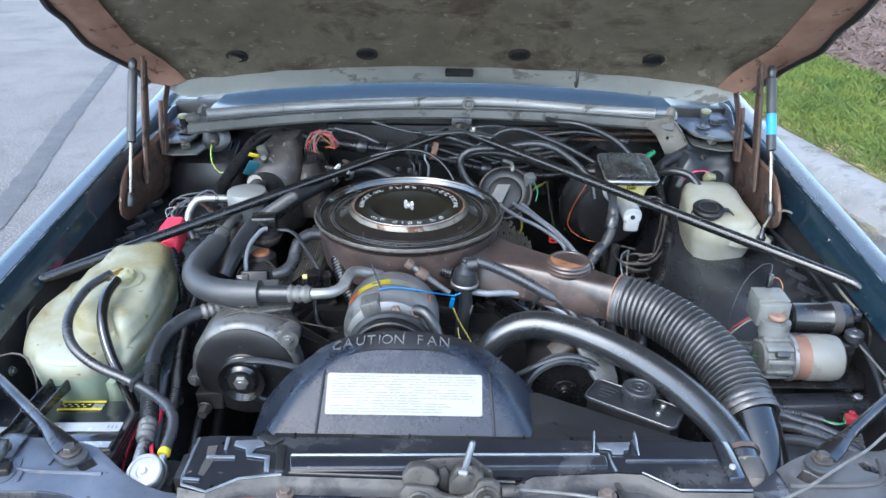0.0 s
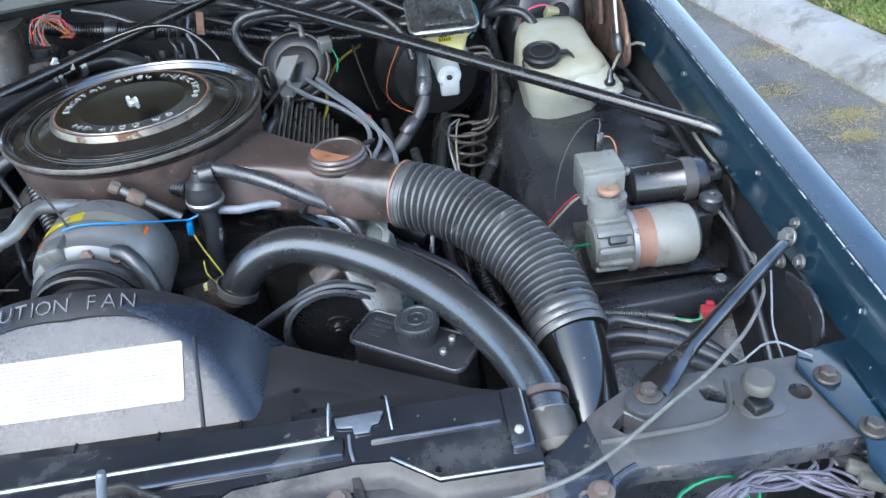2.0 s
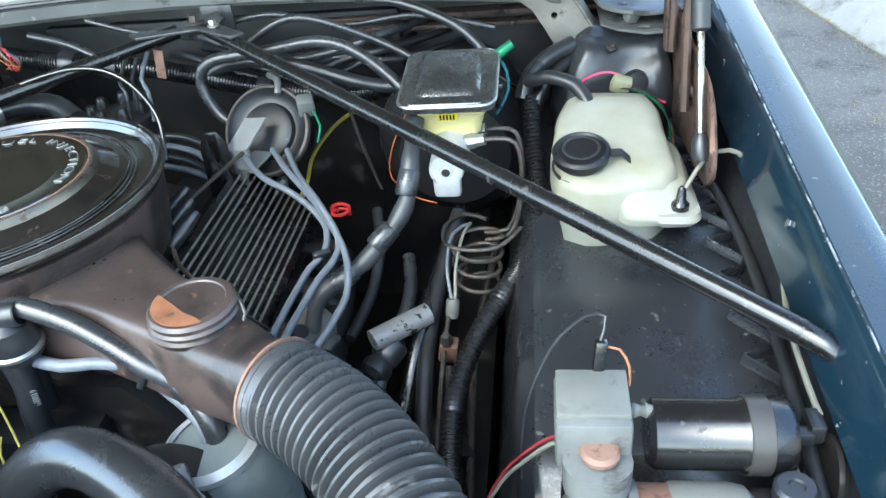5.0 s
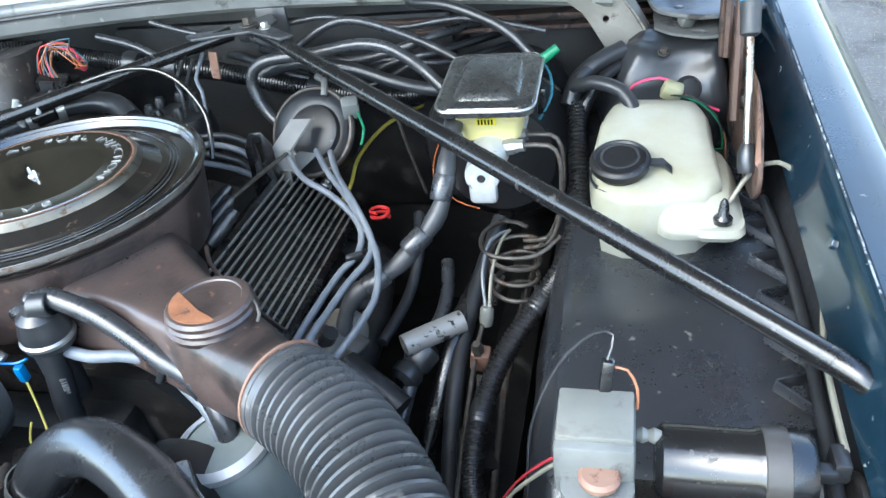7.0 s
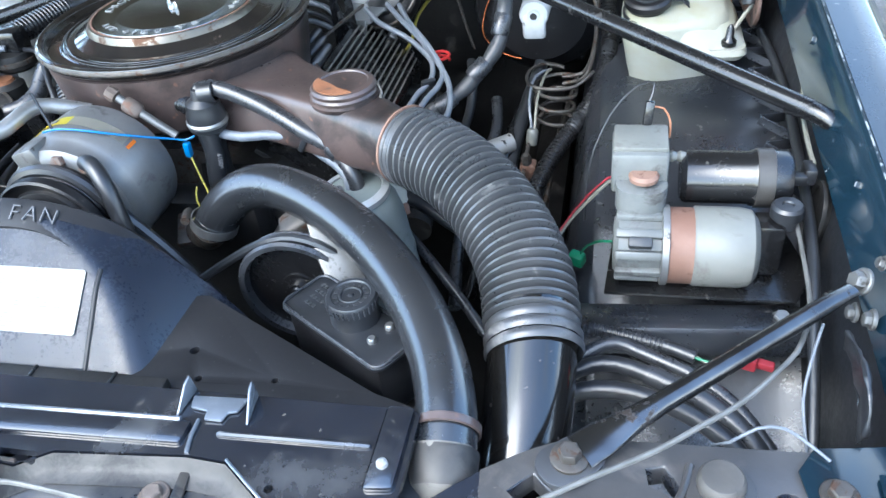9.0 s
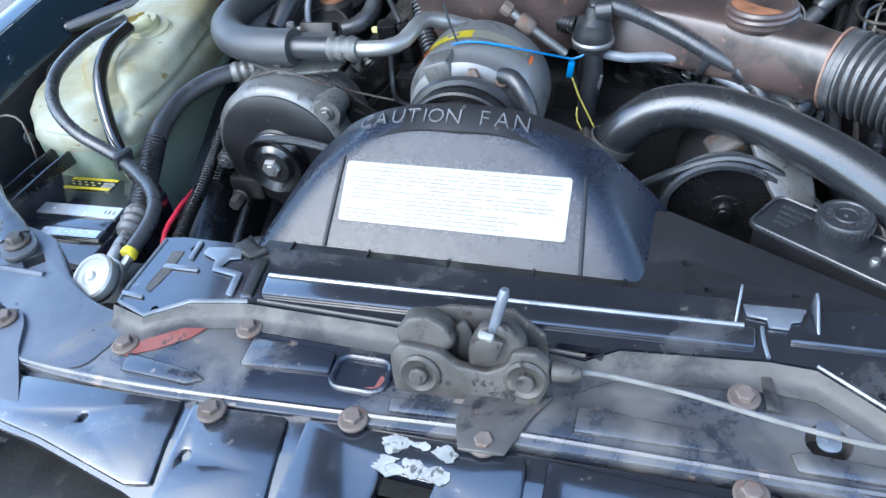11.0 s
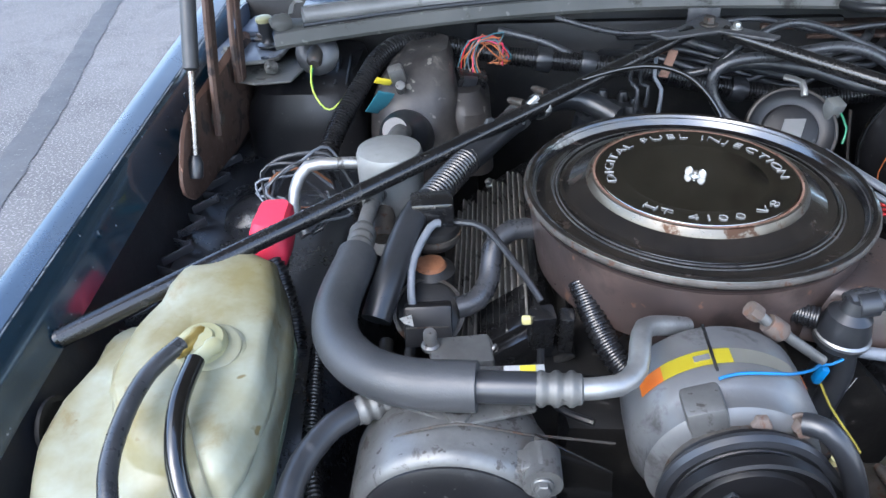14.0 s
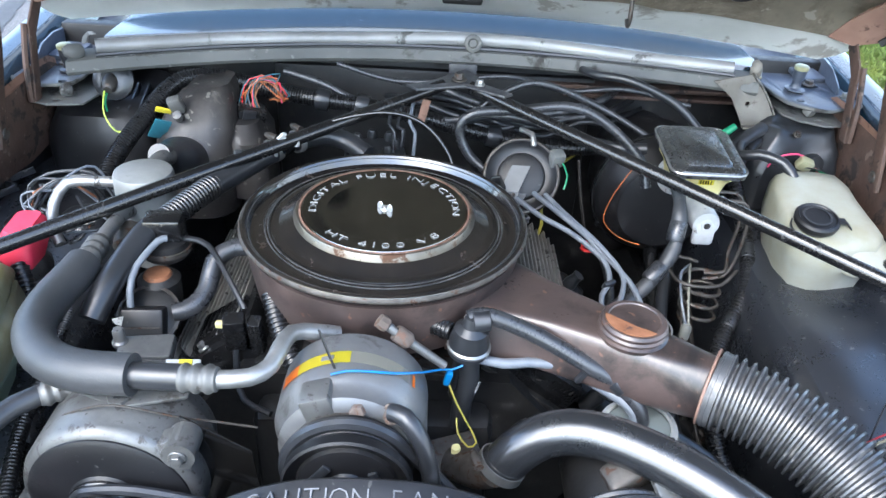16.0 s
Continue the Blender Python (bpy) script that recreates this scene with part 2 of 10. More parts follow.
M["brass"] = mat("tarnished_brass", (0.30, 0.21, 0.055, 1), (0.42, 0.32, 0.11, 1), (0.25, 0.45), 0.7, 30, 240, 0.15)
M["cap_alloy"] = mat("dull_dusty_cap_alloy", (0.24, 0.245, 0.235, 1), (0.35, 0.35, 0.335, 1), (0.40, 0.6), 0.4, 28, 240, 0.25, spots=(0.20, 0.15, 0.11, 1), spot_at=0.64, spot_soft=0.1, spot_scale=40)
M["fender_paint"] = mat("metallic_dark_blue_paint", (0.034, 0.050, 0.070, 1), (0.046, 0.064, 0.086, 1), (0.24, 0.36), 0.6, 6, 400, 0.02, 0.7, spots=(0.06, 0.075, 0.09, 1), spot_at=0.64, spot_soft=0.1, spot_scale=30, spot_rough=0.45, speck=(0.16, 0.17, 0.18, 1), speck_scale=120, speck_at=0.74)
M["sheen_hose"] = mat("shiny_black_radiator_hose", (0.011, 0.012, 0.014, 1), (0.020, 0.0205, 0.022, 1), (0.20, 0.30), 0, 9, 260, 0.06, spots=(0.030, 0.029, 0.028, 1), spot_at=0.6, spot_soft=0.14, spot_scale=14, spot_rough=0.45, ior=1.85)
M["plug_red"] = mat("red_plug_plastic", (0.20, 0.016, 0.024, 1), (0.27, 0.024, 0.034, 1), (0.35, 0.5), 0, 20, 200, 0.05)
M["violet_wire"] = mat("faded_violet_wire", (0.070, 0.066, 0.092, 1), (0.13, 0.125, 0.155, 1), (0.3, 0.5), 0, 30, 200, 0.05)
M["faint_chip"] = mat("thin_worn_edge", (0.10, 0.12, 0.145, 1), (0.22, 0.24, 0.265, 1), (0.35, 0.6), 0, 40, 240, 0.1, spots=(0.012, 0.022, 0.034, 1), spot_at=0.52, spot_scale=30)
M["pale_alloy"] = mat("pale_machined_alloy", (0.40, 0.41, 0.41, 1), (0.54, 0.55, 0.545, 1), (0.28, 0.45), 0.35, 18, 240, 0.1, spots=(0.24, 0.235, 0.22, 1), spot_at=0.6, spot_scale=50)
M["cream_fin"] = mat("cream_ribbed_plastic", (0.42, 0.40, 0.33, 1), (0.52, 0.50, 0.43, 1), (0.4, 0.6), 0, 20, 240, 0.1, spots=(0.2, 0.18, 0.14, 1), spot_at=0.6, spot_scale=50)
M["speckled"] = mat("scuffed_silver_sleeve", (0.20, 0.20, 0.20, 1), (0.30, 0.30, 0.295, 1), (0.3, 0.5), 0.25, 6, 200, 0.12, spots=(0.02, 0.02, 0.02, 1), spot_at=0.56, spot_scale=75)
M["strut_steel"] = mat("dark_bright_strut_steel", (0.085, 0.085, 0.09, 1), (0.16, 0.16, 0.16, 1), (0.13, 0.26), 0.95, 20, 240, 0.08, spots=(0.06, 0.05, 0.045, 1), spot_at=0.6, spot_scale=50)
M["chip"] = mat("chipped_bare_edge", (0.20, 0.22, 0.24, 1), (0.34, 0.36, 0.38, 1), (0.4, 0.7), 0, 60, 240, 0.2, spots=(0.012, 0.022, 0.034, 1), spot_at=0.46, spot_scale=45)
M["dome"] = mat("satin_shroud_plastic", (0.024, 0.031, 0.051, 1), (0.036, 0.045, 0.067, 1), (0.22, 0.34), 0.0, 5, 300, 0.012, 0.1, spots=(0.048, 0.051, 0.058, 1), spot_at=0.56, spot_soft=0.2, spot_scale=5, spot_rough=0.4, ior=1.65)
M["raised_letter"] = mat("scuffed_raised_letters", (0.06, 0.062, 0.068, 1), (0.12, 0.122, 0.13, 1), (0.35, 0.55), 0, 60, 240, 0.1)
# pale tone that puts the sky's shine on enamel edges into the colour
M["bright_panel"] = mat("shine_toned_enamel", (0.10, 0.115, 0.14, 1), (0.17, 0.185, 0.21, 1), (0.15, 0.3), 0.3, 20, 220, 0.05, 0.4)
M["flake"] = mat("flaking_pale_paint", (0.16, 0.165, 0.16, 1), (0.28, 0.28, 0.265, 1), (0.5, 0.8), 0, 60, 240, 0.4, spots=(0.06, 0.06, 0.06, 1), spot_at=0.55, spot_scale=120)
M["cable_grey"] = mat("grey_sheathed_cable", (0.11, 0.108, 0.10, 1), (0.17, 0.165, 0.155, 1), (0.3, 0.5), 0.2, 40, 200, 0.05)
M["lid_disc"] = mat("polished_black_lid_disc", (0.30, 0.30, 0.30, 1), (0.36, 0.355, 0.345, 1), (0.07, 0.16), 1.0, 10, 260, 0.02, 0.0, spots=(0.22, 0.20, 0.18, 1), spot_at=0.65, spot_scale=26, spot_rough=0.25)
M["mclid"] = mat("satin_black_reservoir_lid", (0.12, 0.125, 0.13, 1), (0.18, 0.185, 0.185, 1), (0.2, 0.34), 0.85, 14, 240, 0.06, 0.2, spots=(0.09, 0.085, 0.08, 1), spot_at=0.58, spot_soft=0.12, spot_scale=24)
M["liquid_tank"] = mat("coolant_filled_plastic", (0.19, 0.245, 0.185, 1), (0.25, 0.30, 0.235, 1), (0.26, 0.45), 0, 7, 160, 0.06, sub=0.2)
M["hinge_rust"] = mat("dark_brown_hinge_rust", (0.0525, 0.0315, 0.0238, 1), (0.091, 0.0546, 0.0406, 1), (0.55, 0.8), 0, 14, 160, 0.4, spots=(0.0245, 0.0196, 0.0182, 1), spot_at=0.55, spot_scale=20, speck=(0.14, 0.105, 0.084, 1), speck_scale=60, speck_at=0.67)
M["blower"] = mat("dusty_brown_blower_plastic", (0.0187, 0.017, 0.017, 1), (0.0527, 0.04675, 0.0425, 1), (0.35, 0.6), 0, 12, 200, 0.2, 0.1, spots=(0.085, 0.0765, 0.068, 1), spot_at=0.60, spot_scale=22, speck=(0.136, 0.1275, 0.1105, 1), speck_scale=70, speck_at=0.66)
M["latch"] = mat("greasy_brown_latch_dirt", (0.034, 0.031, 0.028, 1), (0.068, 0.062, 0.055, 1), (0.38, 0.6), 0.1, 30, 200, 0.4, spots=(0.018, 0.016, 0.015, 1), spot_at=0.57, spot_scale=45, speck=(0.11, 0.095, 0.075, 1), speck_scale=120, speck_at=0.68)
M["dust"] = mat("brown_road_dust_on_steel", (0.02475, 0.02255, 0.02035, 1), (0.0506, 0.0462, 0.0418, 1), (0.35, 0.6), 0.0, 8, 200, 0.3, 0.15, spots=(0.0121, 0.0121, 0.0132, 1), spot_at=0.56, spot_scale=16, spot_rough=0.4, speck=(0.077, 0.055, 0.044, 1), speck_scale=80, speck_at=0.66)
M["primer"] = mat("worn_red_primer", (0.14, 0.035, 0.028, 1), (0.20, 0.07, 0.055, 1), (0.5, 0.7), 0, 30, 200, 0.2, spots=(0.05, 0.04, 0.04, 1), spot_at=0.54, spot_scale=60)
M["dull"] = mat("dull_black_pressed_steel", (0.0065, 0.0065, 0.0075, 1), (0.016, 0.016, 0.0175, 1), (0.32, 0.5), 0, 8, 220, 0.15, spots=(0.030, 0.030, 0.031, 1), spot_at=0.62, spot_scale=20, speck=(0.05, 0.048, 0.046, 1), speck_scale=120, speck_at=0.71)
M["castalum"] = mat("grimy_cast_alloy", (0.1058, 0.1058, 0.10304, 1), (0.1702, 0.1702, 0.1656, 1), (0.3, 0.5), 0.5, 16, 220, 0.3, spots=(0.0782, 0.0736, 0.069, 1), spot_at=0.57, spot_scale=48, spot_rough=0.6, speck=(0.0552, 0.0506, 0.046, 1), speck_scale=120, speck_at=0.66)
M["satin_alloy"] = mat("satin_compressor_alloy", (0.125, 0.127, 0.130, 1), (0.185, 0.187, 0.187, 1), (0.28, 0.44), 0.4, 8, 220, 0.15, spots=(0.060, 0.058, 0.056, 1), spot_at=0.56, spot_soft=0.12, spot_scale=24, spot_rough=0.55)
M["can_alloy"] = mat("pale_can_alloy", (0.20, 0.205, 0.20, 1), (0.28, 0.285, 0.28, 1), (0.35, 0.5), 0.3, 12, 240, 0.1, spots=(0.13, 0.125, 0.115, 1), spot_at=0.6, spot_soft=0.12, spot_scale=22)
# lighter tone for the lid's rings, a highlight put into the colour
M["worn_ring"] = mat("ring_highlight_tone", (0.045, 0.046, 0.048, 1), (0.11, 0.11, 0.11, 1), (0.25, 0.45), 0.3, 30, 240, 0.1, spots=(0.012, 0.012, 0.012, 1), spot_at=0.55, spot_soft=0.1, spot_scale=18)
M["alum"] = mat("dull_cast_aluminium", (0.2250, 0.2250, 0.2250, 1), (0.3450, 0.3450, 0.3375, 1), (0.34, 0.55), 0.75, 18, 220, 0.3, spots=(0.0750, 0.0713, 0.0675, 1), spot_at=0.60, spot_scale=26, spot_rough=0.7)
M["steel"] = mat("zinc_plated_steel", (0.2856, 0.2856, 0.2788, 1), (0.408, 0.408, 0.3944, 1), (0.25, 0.45), 0.85, 30, 300, 0.15, spots=(0.136, 0.1156, 0.0952, 1), spot_at=0.63, spot_scale=60)
M["bolt"] = mat("grimy_bolt_steel", (0.05208, 0.0465, 0.04092, 1), (0.08928, 0.08184, 0.0744, 1), (0.4, 0.6), 0.5, 60, 300, 0.3, spots=(0.0744, 0.04092, 0.02604, 1), spot_at=0.56, spot_scale=90)
M["chrome"] = mat("bright_rolled_metal", (0.20, 0.185, 0.165, 1), (0.32, 0.30, 0.27, 1), (0.16, 0.34), 0.9, 14, 260, 0.08, spots=(0.10, 0.055, 0.034, 1), spot_at=0.54, spot_scale=30, spot_rough=0.6)
M["tank"] = mat("yellowed_translucent_plastic", (0.235, 0.215, 0.090, 1), (0.365, 0.38, 0.28, 1), (0.26, 0.48), 0, 6.5, 160, 0.08, sub=0.2, speck=(0.24, 0.21, 0.10, 1), speck_scale=24, speck_at=0.74)
M["jar"] = mat("stained_translucent_plastic", (0.175, 0.147, 0.060, 1), (0.30, 0.312, 0.245, 1), (0.26, 0.48), 0, 8.5, 160, 0.12, sub=0.2, spots=(0.17, 0.120, 0.040, 1), spot_at=0.58, spot_soft=0.16, spot_scale=11, spot_rough=0.5, speck=(0.1472, 0.1125, 0.0468, 1), speck_scale=45, speck_at=0.72)
M["alum_dull"] = mat("dull_crimped_alloy", (0.095, 0.095, 0.092, 1), (0.165, 0.164, 0.157, 1), (0.42, 0.62), 0.5, 30, 240, 0.25, spots=(0.07, 0.065, 0.06, 1), spot_at=0.57, spot_scale=60)
M["washer"] = mat("milky_white_plastic", (0.275, 0.262, 0.185, 1), (0.35, 0.355, 0.315, 1), (0.3, 0.5), 0, 8, 200, 0.06, sub=0.2)
M["mcyl"] = mat("yellow_brake_reservoir", (0.60, 0.54, 0.22, 1), (0.68, 0.62, 0.32, 1), (0.3, 0.5), 0, 12, 200, 0.08, spots=(0.4, 0.32, 0.12, 1), spot_at=0.64, spot_scale=20)
M["red"] = mat("faded_red_rubber", (0.55, 0.022, 0.055, 1), (0.66, 0.04, 0.08, 1), (0.4, 0.6), 0, 12, 240, 0.1)
M["white"] = mat("white_label_paper", (0.23261, 0.22781, 0.19677, 1), (0.26403, 0.25859, 0.2281, 1), (0.25, 0.4), 0, 8, 200, 0.03, spots=(0.18857, 0.1785, 0.14828, 1), spot_at=0.64, spot_scale=40)
M["ink"] = mat("grey_print", (0.102, 0.102, 0.102, 1), (0.144, 0.144, 0.144, 1), (0.4, 0.5), 0, 30, 200, 0.0)
M["letter"] = mat("white_lettering", (0.21, 0.21, 0.205, 1), (0.27, 0.27, 0.265, 1), (0.4, 0.6), 0, 60, 200, 0.0, spots=(0.136, 0.1224, 0.1088, 1), spot_at=0.62, spot_scale=150)
M["beige"] = mat("beige_dusted_steel", (0.105, 0.098, 0.085, 1), (0.175, 0.162, 0.14, 1), (0.5, 0.75), 0, 12, 160, 0.2, spots=(0.07, 0.06, 0.05, 1), spot_at=0.58, spot_scale=30)
M["yellow"] = mat("yellow_print", (0.54, 0.4464, 0.0216, 1), (0.576, 0.4896, 0.036, 1), (0.35, 0.5), 0, 20, 200, 0.0)
M["orange"] = mat("orange_print", (0.80, 0.20, 0.02, 1), (0.80, 0.25, 0.04, 1), (0.35, 0.5), 0, 20, 200, 0.0)
M["bluetag"] = mat("blue_print", (0.03, 0.25, 0.55, 1), (0.05, 0.32, 0.62, 1), (0.35, 0.5), 0, 20, 200, 0.0)
M["lightgrey"] = mat("light_grey_plastic", (0.092, 0.096, 0.092, 1), (0.148, 0.153, 0.147, 1), (0.3, 0.48), 0, 14, 240, 0.1, spots=(0.050, 0.046, 0.042, 1), spot_at=0.54, spot_soft=0.12, spot_scale=20)
M["offwhite"] = mat("off_white_plastic_cap", (0.122, 0.125, 0.114, 1), (0.168, 0.167, 0.150, 1), (0.32, 0.5), 0, 10, 240, 0.06, spots=(0.078, 0.068, 0.056, 1), spot_at=0.55, spot_soft=0.14, spot_scale=14)
M["band"] = mat("rusty_motor_band", (0.15, 0.080, 0.055, 1), (0.22, 0.135, 0.10, 1), (0.45, 0.7), 0.1, 16, 240, 0.25, spots=(0.10, 0.05, 0.035, 1), spot_at=0.56, spot_scale=40)
M["wire_grey"] = mat("grey_ignition_lead", (0.110, 0.124, 0.146, 1), (0.160, 0.174, 0.195, 1), (0.3, 0.5), 0, 30, 200, 0.05, spots=(0.059202, 0.059202, 0.059202, 1), spot_at=0.66, spot_scale=60)
for key, c in {"w_red": (0.6, 0.03, 0.03), "w_orange": (0.42, 0.12, 0.035), "w_green": (0.015, 0.18, 0.085), "w_yellow": (0.34, 0.29, 0.05), "w_blue": (0.01, 0.15, 0.38),
               "w_white": (0.20, 0.195, 0.16), "w_teal": (0.03, 0.13, 0.17), "w_pink": (0.65, 0.06, 0.16), "w_lime": (0.5, 0.6, 0.08), "w_brown": (0.28, 0.12, 0.06)}.items():
    M[key] = mat(key[2:] + "_wire", (*c, 1), (*[v * 0.8 for v in c], 1), (0.35, 0.5), 0, 40, 200, 0.0)
M["asphalt"] = mat("worn_grey_asphalt", (0.105, 0.098, 0.093, 1), (0.145, 0.136, 0.128, 1), (0.75, 0.95), 0, 0.9, 90, 0.6, spots=(0.088, 0.083, 0.079, 1), spot_at=0.5, spot_soft=0.16, spot_scale=2.2, depth=0.005, speck=(0.225, 0.213, 0.20, 1), speck_scale=105, speck_at=0.57)
M["gutter_asphalt"] = mat("smooth_dark_gutter_asphalt", (0.060, 0.055, 0.050, 1), (0.092, 0.084, 0.076, 1), (0.6, 0.85), 0, 1.6, 140, 0.35, spots=(0.045, 0.041, 0.038, 1), spot_at=0.5, spot_soft=0.15, spot_scale=3, depth=0.003, speck=(0.15, 0.14, 0.125, 1), speck_scale=120, speck_at=0.60)
M["seal"] = mat("dark_crack_sealer", (0.060, 0.059, 0.060, 1), (0.082, 0.079, 0.077, 1), (0.6, 0.85), 0, 3, 60, 0.3, spots=(0.10, 0.096, 0.09, 1), spot_at=0.6, spot_soft=0.14, spot_scale=7, speck=(0.12, 0.115, 0.11, 1), speck_scale=60, speck_at=0.64)
M["kerb"] = mat("pale_kerb_concrete", (0.165, 0.162, 0.155, 1), (0.215, 0.21, 0.20, 1), (0.75, 0.95), 0, 3, 120, 0.4, spots=(0.10, 0.092, 0.083, 1), spot_at=0.5, spot_soft=0.14, spot_scale=5, depth=0.003, speck=(0.26, 0.25, 0.235, 1), speck_scale=70, speck_at=0.68)
M["grass"] = mat("lawn_grass", (0.060, 0.105, 0.018, 1), (0.135, 0.170, 0.030, 1), (0.6, 0.85), 0, 3.2, 90, 0.1, spots=(0.22, 0.19, 0.075, 1), spot_at=0.60, spot_scale=5)
M["dry"] = mat("dry_grass_litter", (0.17, 0.16, 0.062, 1), (0.27, 0.225, 0.115, 1), (0.7, 0.9), 0, 2.2, 90, 0.1, spots=(0.24, 0.10, 0.035, 1), spot_at=0.56, spot_soft=0.1, spot_scale=1.6)
M["soil"] = mat("lawn_soil", (0.075, 0.082, 0.028, 1), (0.12, 0.115, 0.045, 1), (0.8, 0.95), 0, 3, 60, 0.5, spots=(0.14, 0.10, 0.055, 1), spot_at=0.58, spot_scale=6, depth=0.01)
M["mulch"] = mat("brown_bark_mulch", (0.085, 0.055, 0.042, 1), (0.15, 0.105, 0.082, 1), (0.8, 0.95), 0, 3, 60, 0.6, spots=(0.22, 0.15, 0.11, 1), spot_at=0.58, spot_scale=18, depth=0.02)


# ---- mesh helpers ----
def shade(me, angle=38):
    me.polygons.foreach_set("use_smooth", [True] * len(me.polygons))
    me.set_sharp_from_angle(angle=radians(angle))


def root_at(ob):
    v = Vector((0, 0, 0))
    while ob:
        v += ob.location
        ob = ob.parent
    return v


def part(name, bm, material, parent=None, label="", angle=38):
    """One mesh object; the bmesh is in world metres, and is moved into its thing's own frame."""
    if parent is not None:
        bmesh.ops.translate(bm, verts=bm.verts, vec=-root_at(parent))
    bmesh.ops.recalc_face_normals(bm, faces=bm.faces)
    me = bpy.data.meshes.new(name)
    bm.to_mesh(me)
    bm.free()
    mats = material if isinstance(material, (list, tuple)) else [material]
    for m in mats:
        me.materials.append(M[m] if isinstance(m, str) else m)
    shade(me, angle)
    ob = new(name, me)
    ob.parent = parent
    if label:
        ob["label"] = label
    return ob


def thing(name, at, label, category, group="", kind=""):
    ob = new(name)
    ob.location = at
    ob.empty_display_size = 0.05
    return tagged(ob, label, category, group, kind)


def join(*bms):
    out = bms[0]
    for b in bms[1:]:
        me = bpy.data.meshes.new("tmp")
        b.to_mesh(me)
        b.free()
        out.from_mesh(me)
        bpy.data.meshes.remove(me)
    return out


def basis(axis, up=(0, 0, 1)):
    """A turn whose z runs along axis."""
    a = Vector(axis).normalized()
    u = Vector(up)
    if abs(a.dot(u)) > 0.98:
        u = Vector((0, 1, 0))
    x = u.cross(a).normalized()
    y = a.cross(x)
    return Matrix((x, y, a)).transposed().to_4x4()


def box(c, size, bev=0.002, turn=(0, 0, 0), seg=2):
    bm = bmesh.new()
    bmesh.ops.create_cube(bm, size=1.0)
    bmesh.ops.scale(bm, vec=size, verts=bm.verts)
    if bev:
        bmesh.ops.bevel(bm, geom=bm.edges[:], offset=min(bev, min(size) * 0.45), segments=seg, profile=0.5, affect="EDGES")
    bmesh.ops.transform(bm, matrix=pose(*c, *turn), verts=bm.verts)
    return bm


def lathe(profile, at, axis=(0, 0, 1), seg=32, squash=(1, 1)):
    """Turns (radius, height) pairs round an axis through at."""
    bm = bmesh.new()
    m = Matrix.Translation(at) @ basis(axis)
    rings = []
    for r, h in profile:
        if r < 1e-5:
            rings.append([bm.verts.new(m @ Vector((0, 0, h)))])
        else:
            rings.append([bm.verts.new(m @ Vector((r * squash[0] * math.cos(k * math.tau / seg), r * squash[1] * math.sin(k * math.tau / seg), h))) for k in range(seg)])
    skin(bm, rings)
    for ring in (rings[0], rings[-1]):
        if len(ring) > 2:
            bm.faces.new(ring)
    return bm


def hoop(profile, at, axis=(0, 0, 1), seg=32, squash=(1, 1)):
    """A turned ring, open in the middle: the outline runs back to its start."""
    bm = bmesh.new()
    m = Matrix.Translation(at) @ basis(axis)
    rings = [[bm.verts.new(m @ Vector((r * squash[0] * math.cos(k * math.tau / seg), r * squash[1] * math.sin(k * math.tau / seg), h))) for k in range(seg)] for r, h in profile]
    skin(bm, rings + ([rings[0]] if len(rings) > 2 else []))
    return bm


def skin(bm, rings, closed=True):
    for a, b in zip(rings, rings[1:]):
        n = max(len(a), len(b))
        for k in range(n if closed else n - 1):
            j = (k + 1) % n
            if len(a) == 1 and len(b) > 1:
                bm.faces.new((a[0], b[k], b[j]))
            elif len(b) == 1 and len(a) > 1:
                bm.faces.new((a[k], a[j], b[0]))
            elif len(a) > 1:
                bm.faces.new((a[k], a[j], b[j], b[k]))


def curve(points, step=0.012):
    """A smooth line through the points."""
    p = [Vector(q) for q in points]
    if len(p) == 2:
        return p
    out = []
    for i in range(len(p) - 1):
        p0, p1, p2, p3 = p[max(i - 1, 0)], p[i], p[i + 1], p[min(i + 2, len(p) - 1)]
        n = max(2, int((p2 - p1).length / step))
        for k in range(n):
            t = k / n
            out.append(0.5 * ((2 * p1) + (p2 - p0) * t + (2 * p0 - 5 * p1 + 4 * p2 - p3) * t * t + (3 * p1 - p0 - 3 * p2 + p3) * t ** 3))
    out.append(p[-1])
    return out


def tube(points, r, seg=10, step=0.012, ribs=None, cap=True, smooth=True):
    """A round bar along a line. r: a radius, or a function of the share of the way. ribs: (pitch, depth)."""
    line = curve(points, step) if smooth else [Vector(q) for q in points]
    if ribs:
        dense, pitch = [], ribs[0] / 4
        acc = [0.0]
        for a, b in zip(line, line[1:]):
            acc.append(acc[-1] + (b - a).length)
        n, j = max(8, int(acc[-1] / pitch)), 0
        for k in range(n + 1):
            s = acc[-1] * k / n
            while j < len(acc) - 2 and acc[j + 1] < s:
                j += 1
            f = (s - acc[j]) / max(acc[j + 1] - acc[j], 1e-9)
            dense.append(line[j].lerp(line[j + 1], f))
        line = dense
    bm = bmesh.new()
    rings, x = [], None
    for i, q in enumerate(line):
        d = (line[min(i + 1, len(line) - 1)] - line[max(i - 1, 0)]).normalized()
        if x is None:
            x = d.orthogonal().normalized()
        x = (x - d * x.dot(d)).normalized()
        y = d.cross(x)
        rad = r(i / (len(line) - 1)) if callable(r) else r
        if ribs:
            rad += ribs[1] * (0, 1, 1, 0)[i % 4]
        rings.append([bm.verts.new(q + rad * (x * math.cos(k * math.tau / seg) + y * math.sin(k * math.tau / seg))) for k in range(seg)])
    skin(bm, rings)
    if cap:
        bm.faces.new(rings[0])
        bm.faces.new(rings[-1])
    return bm


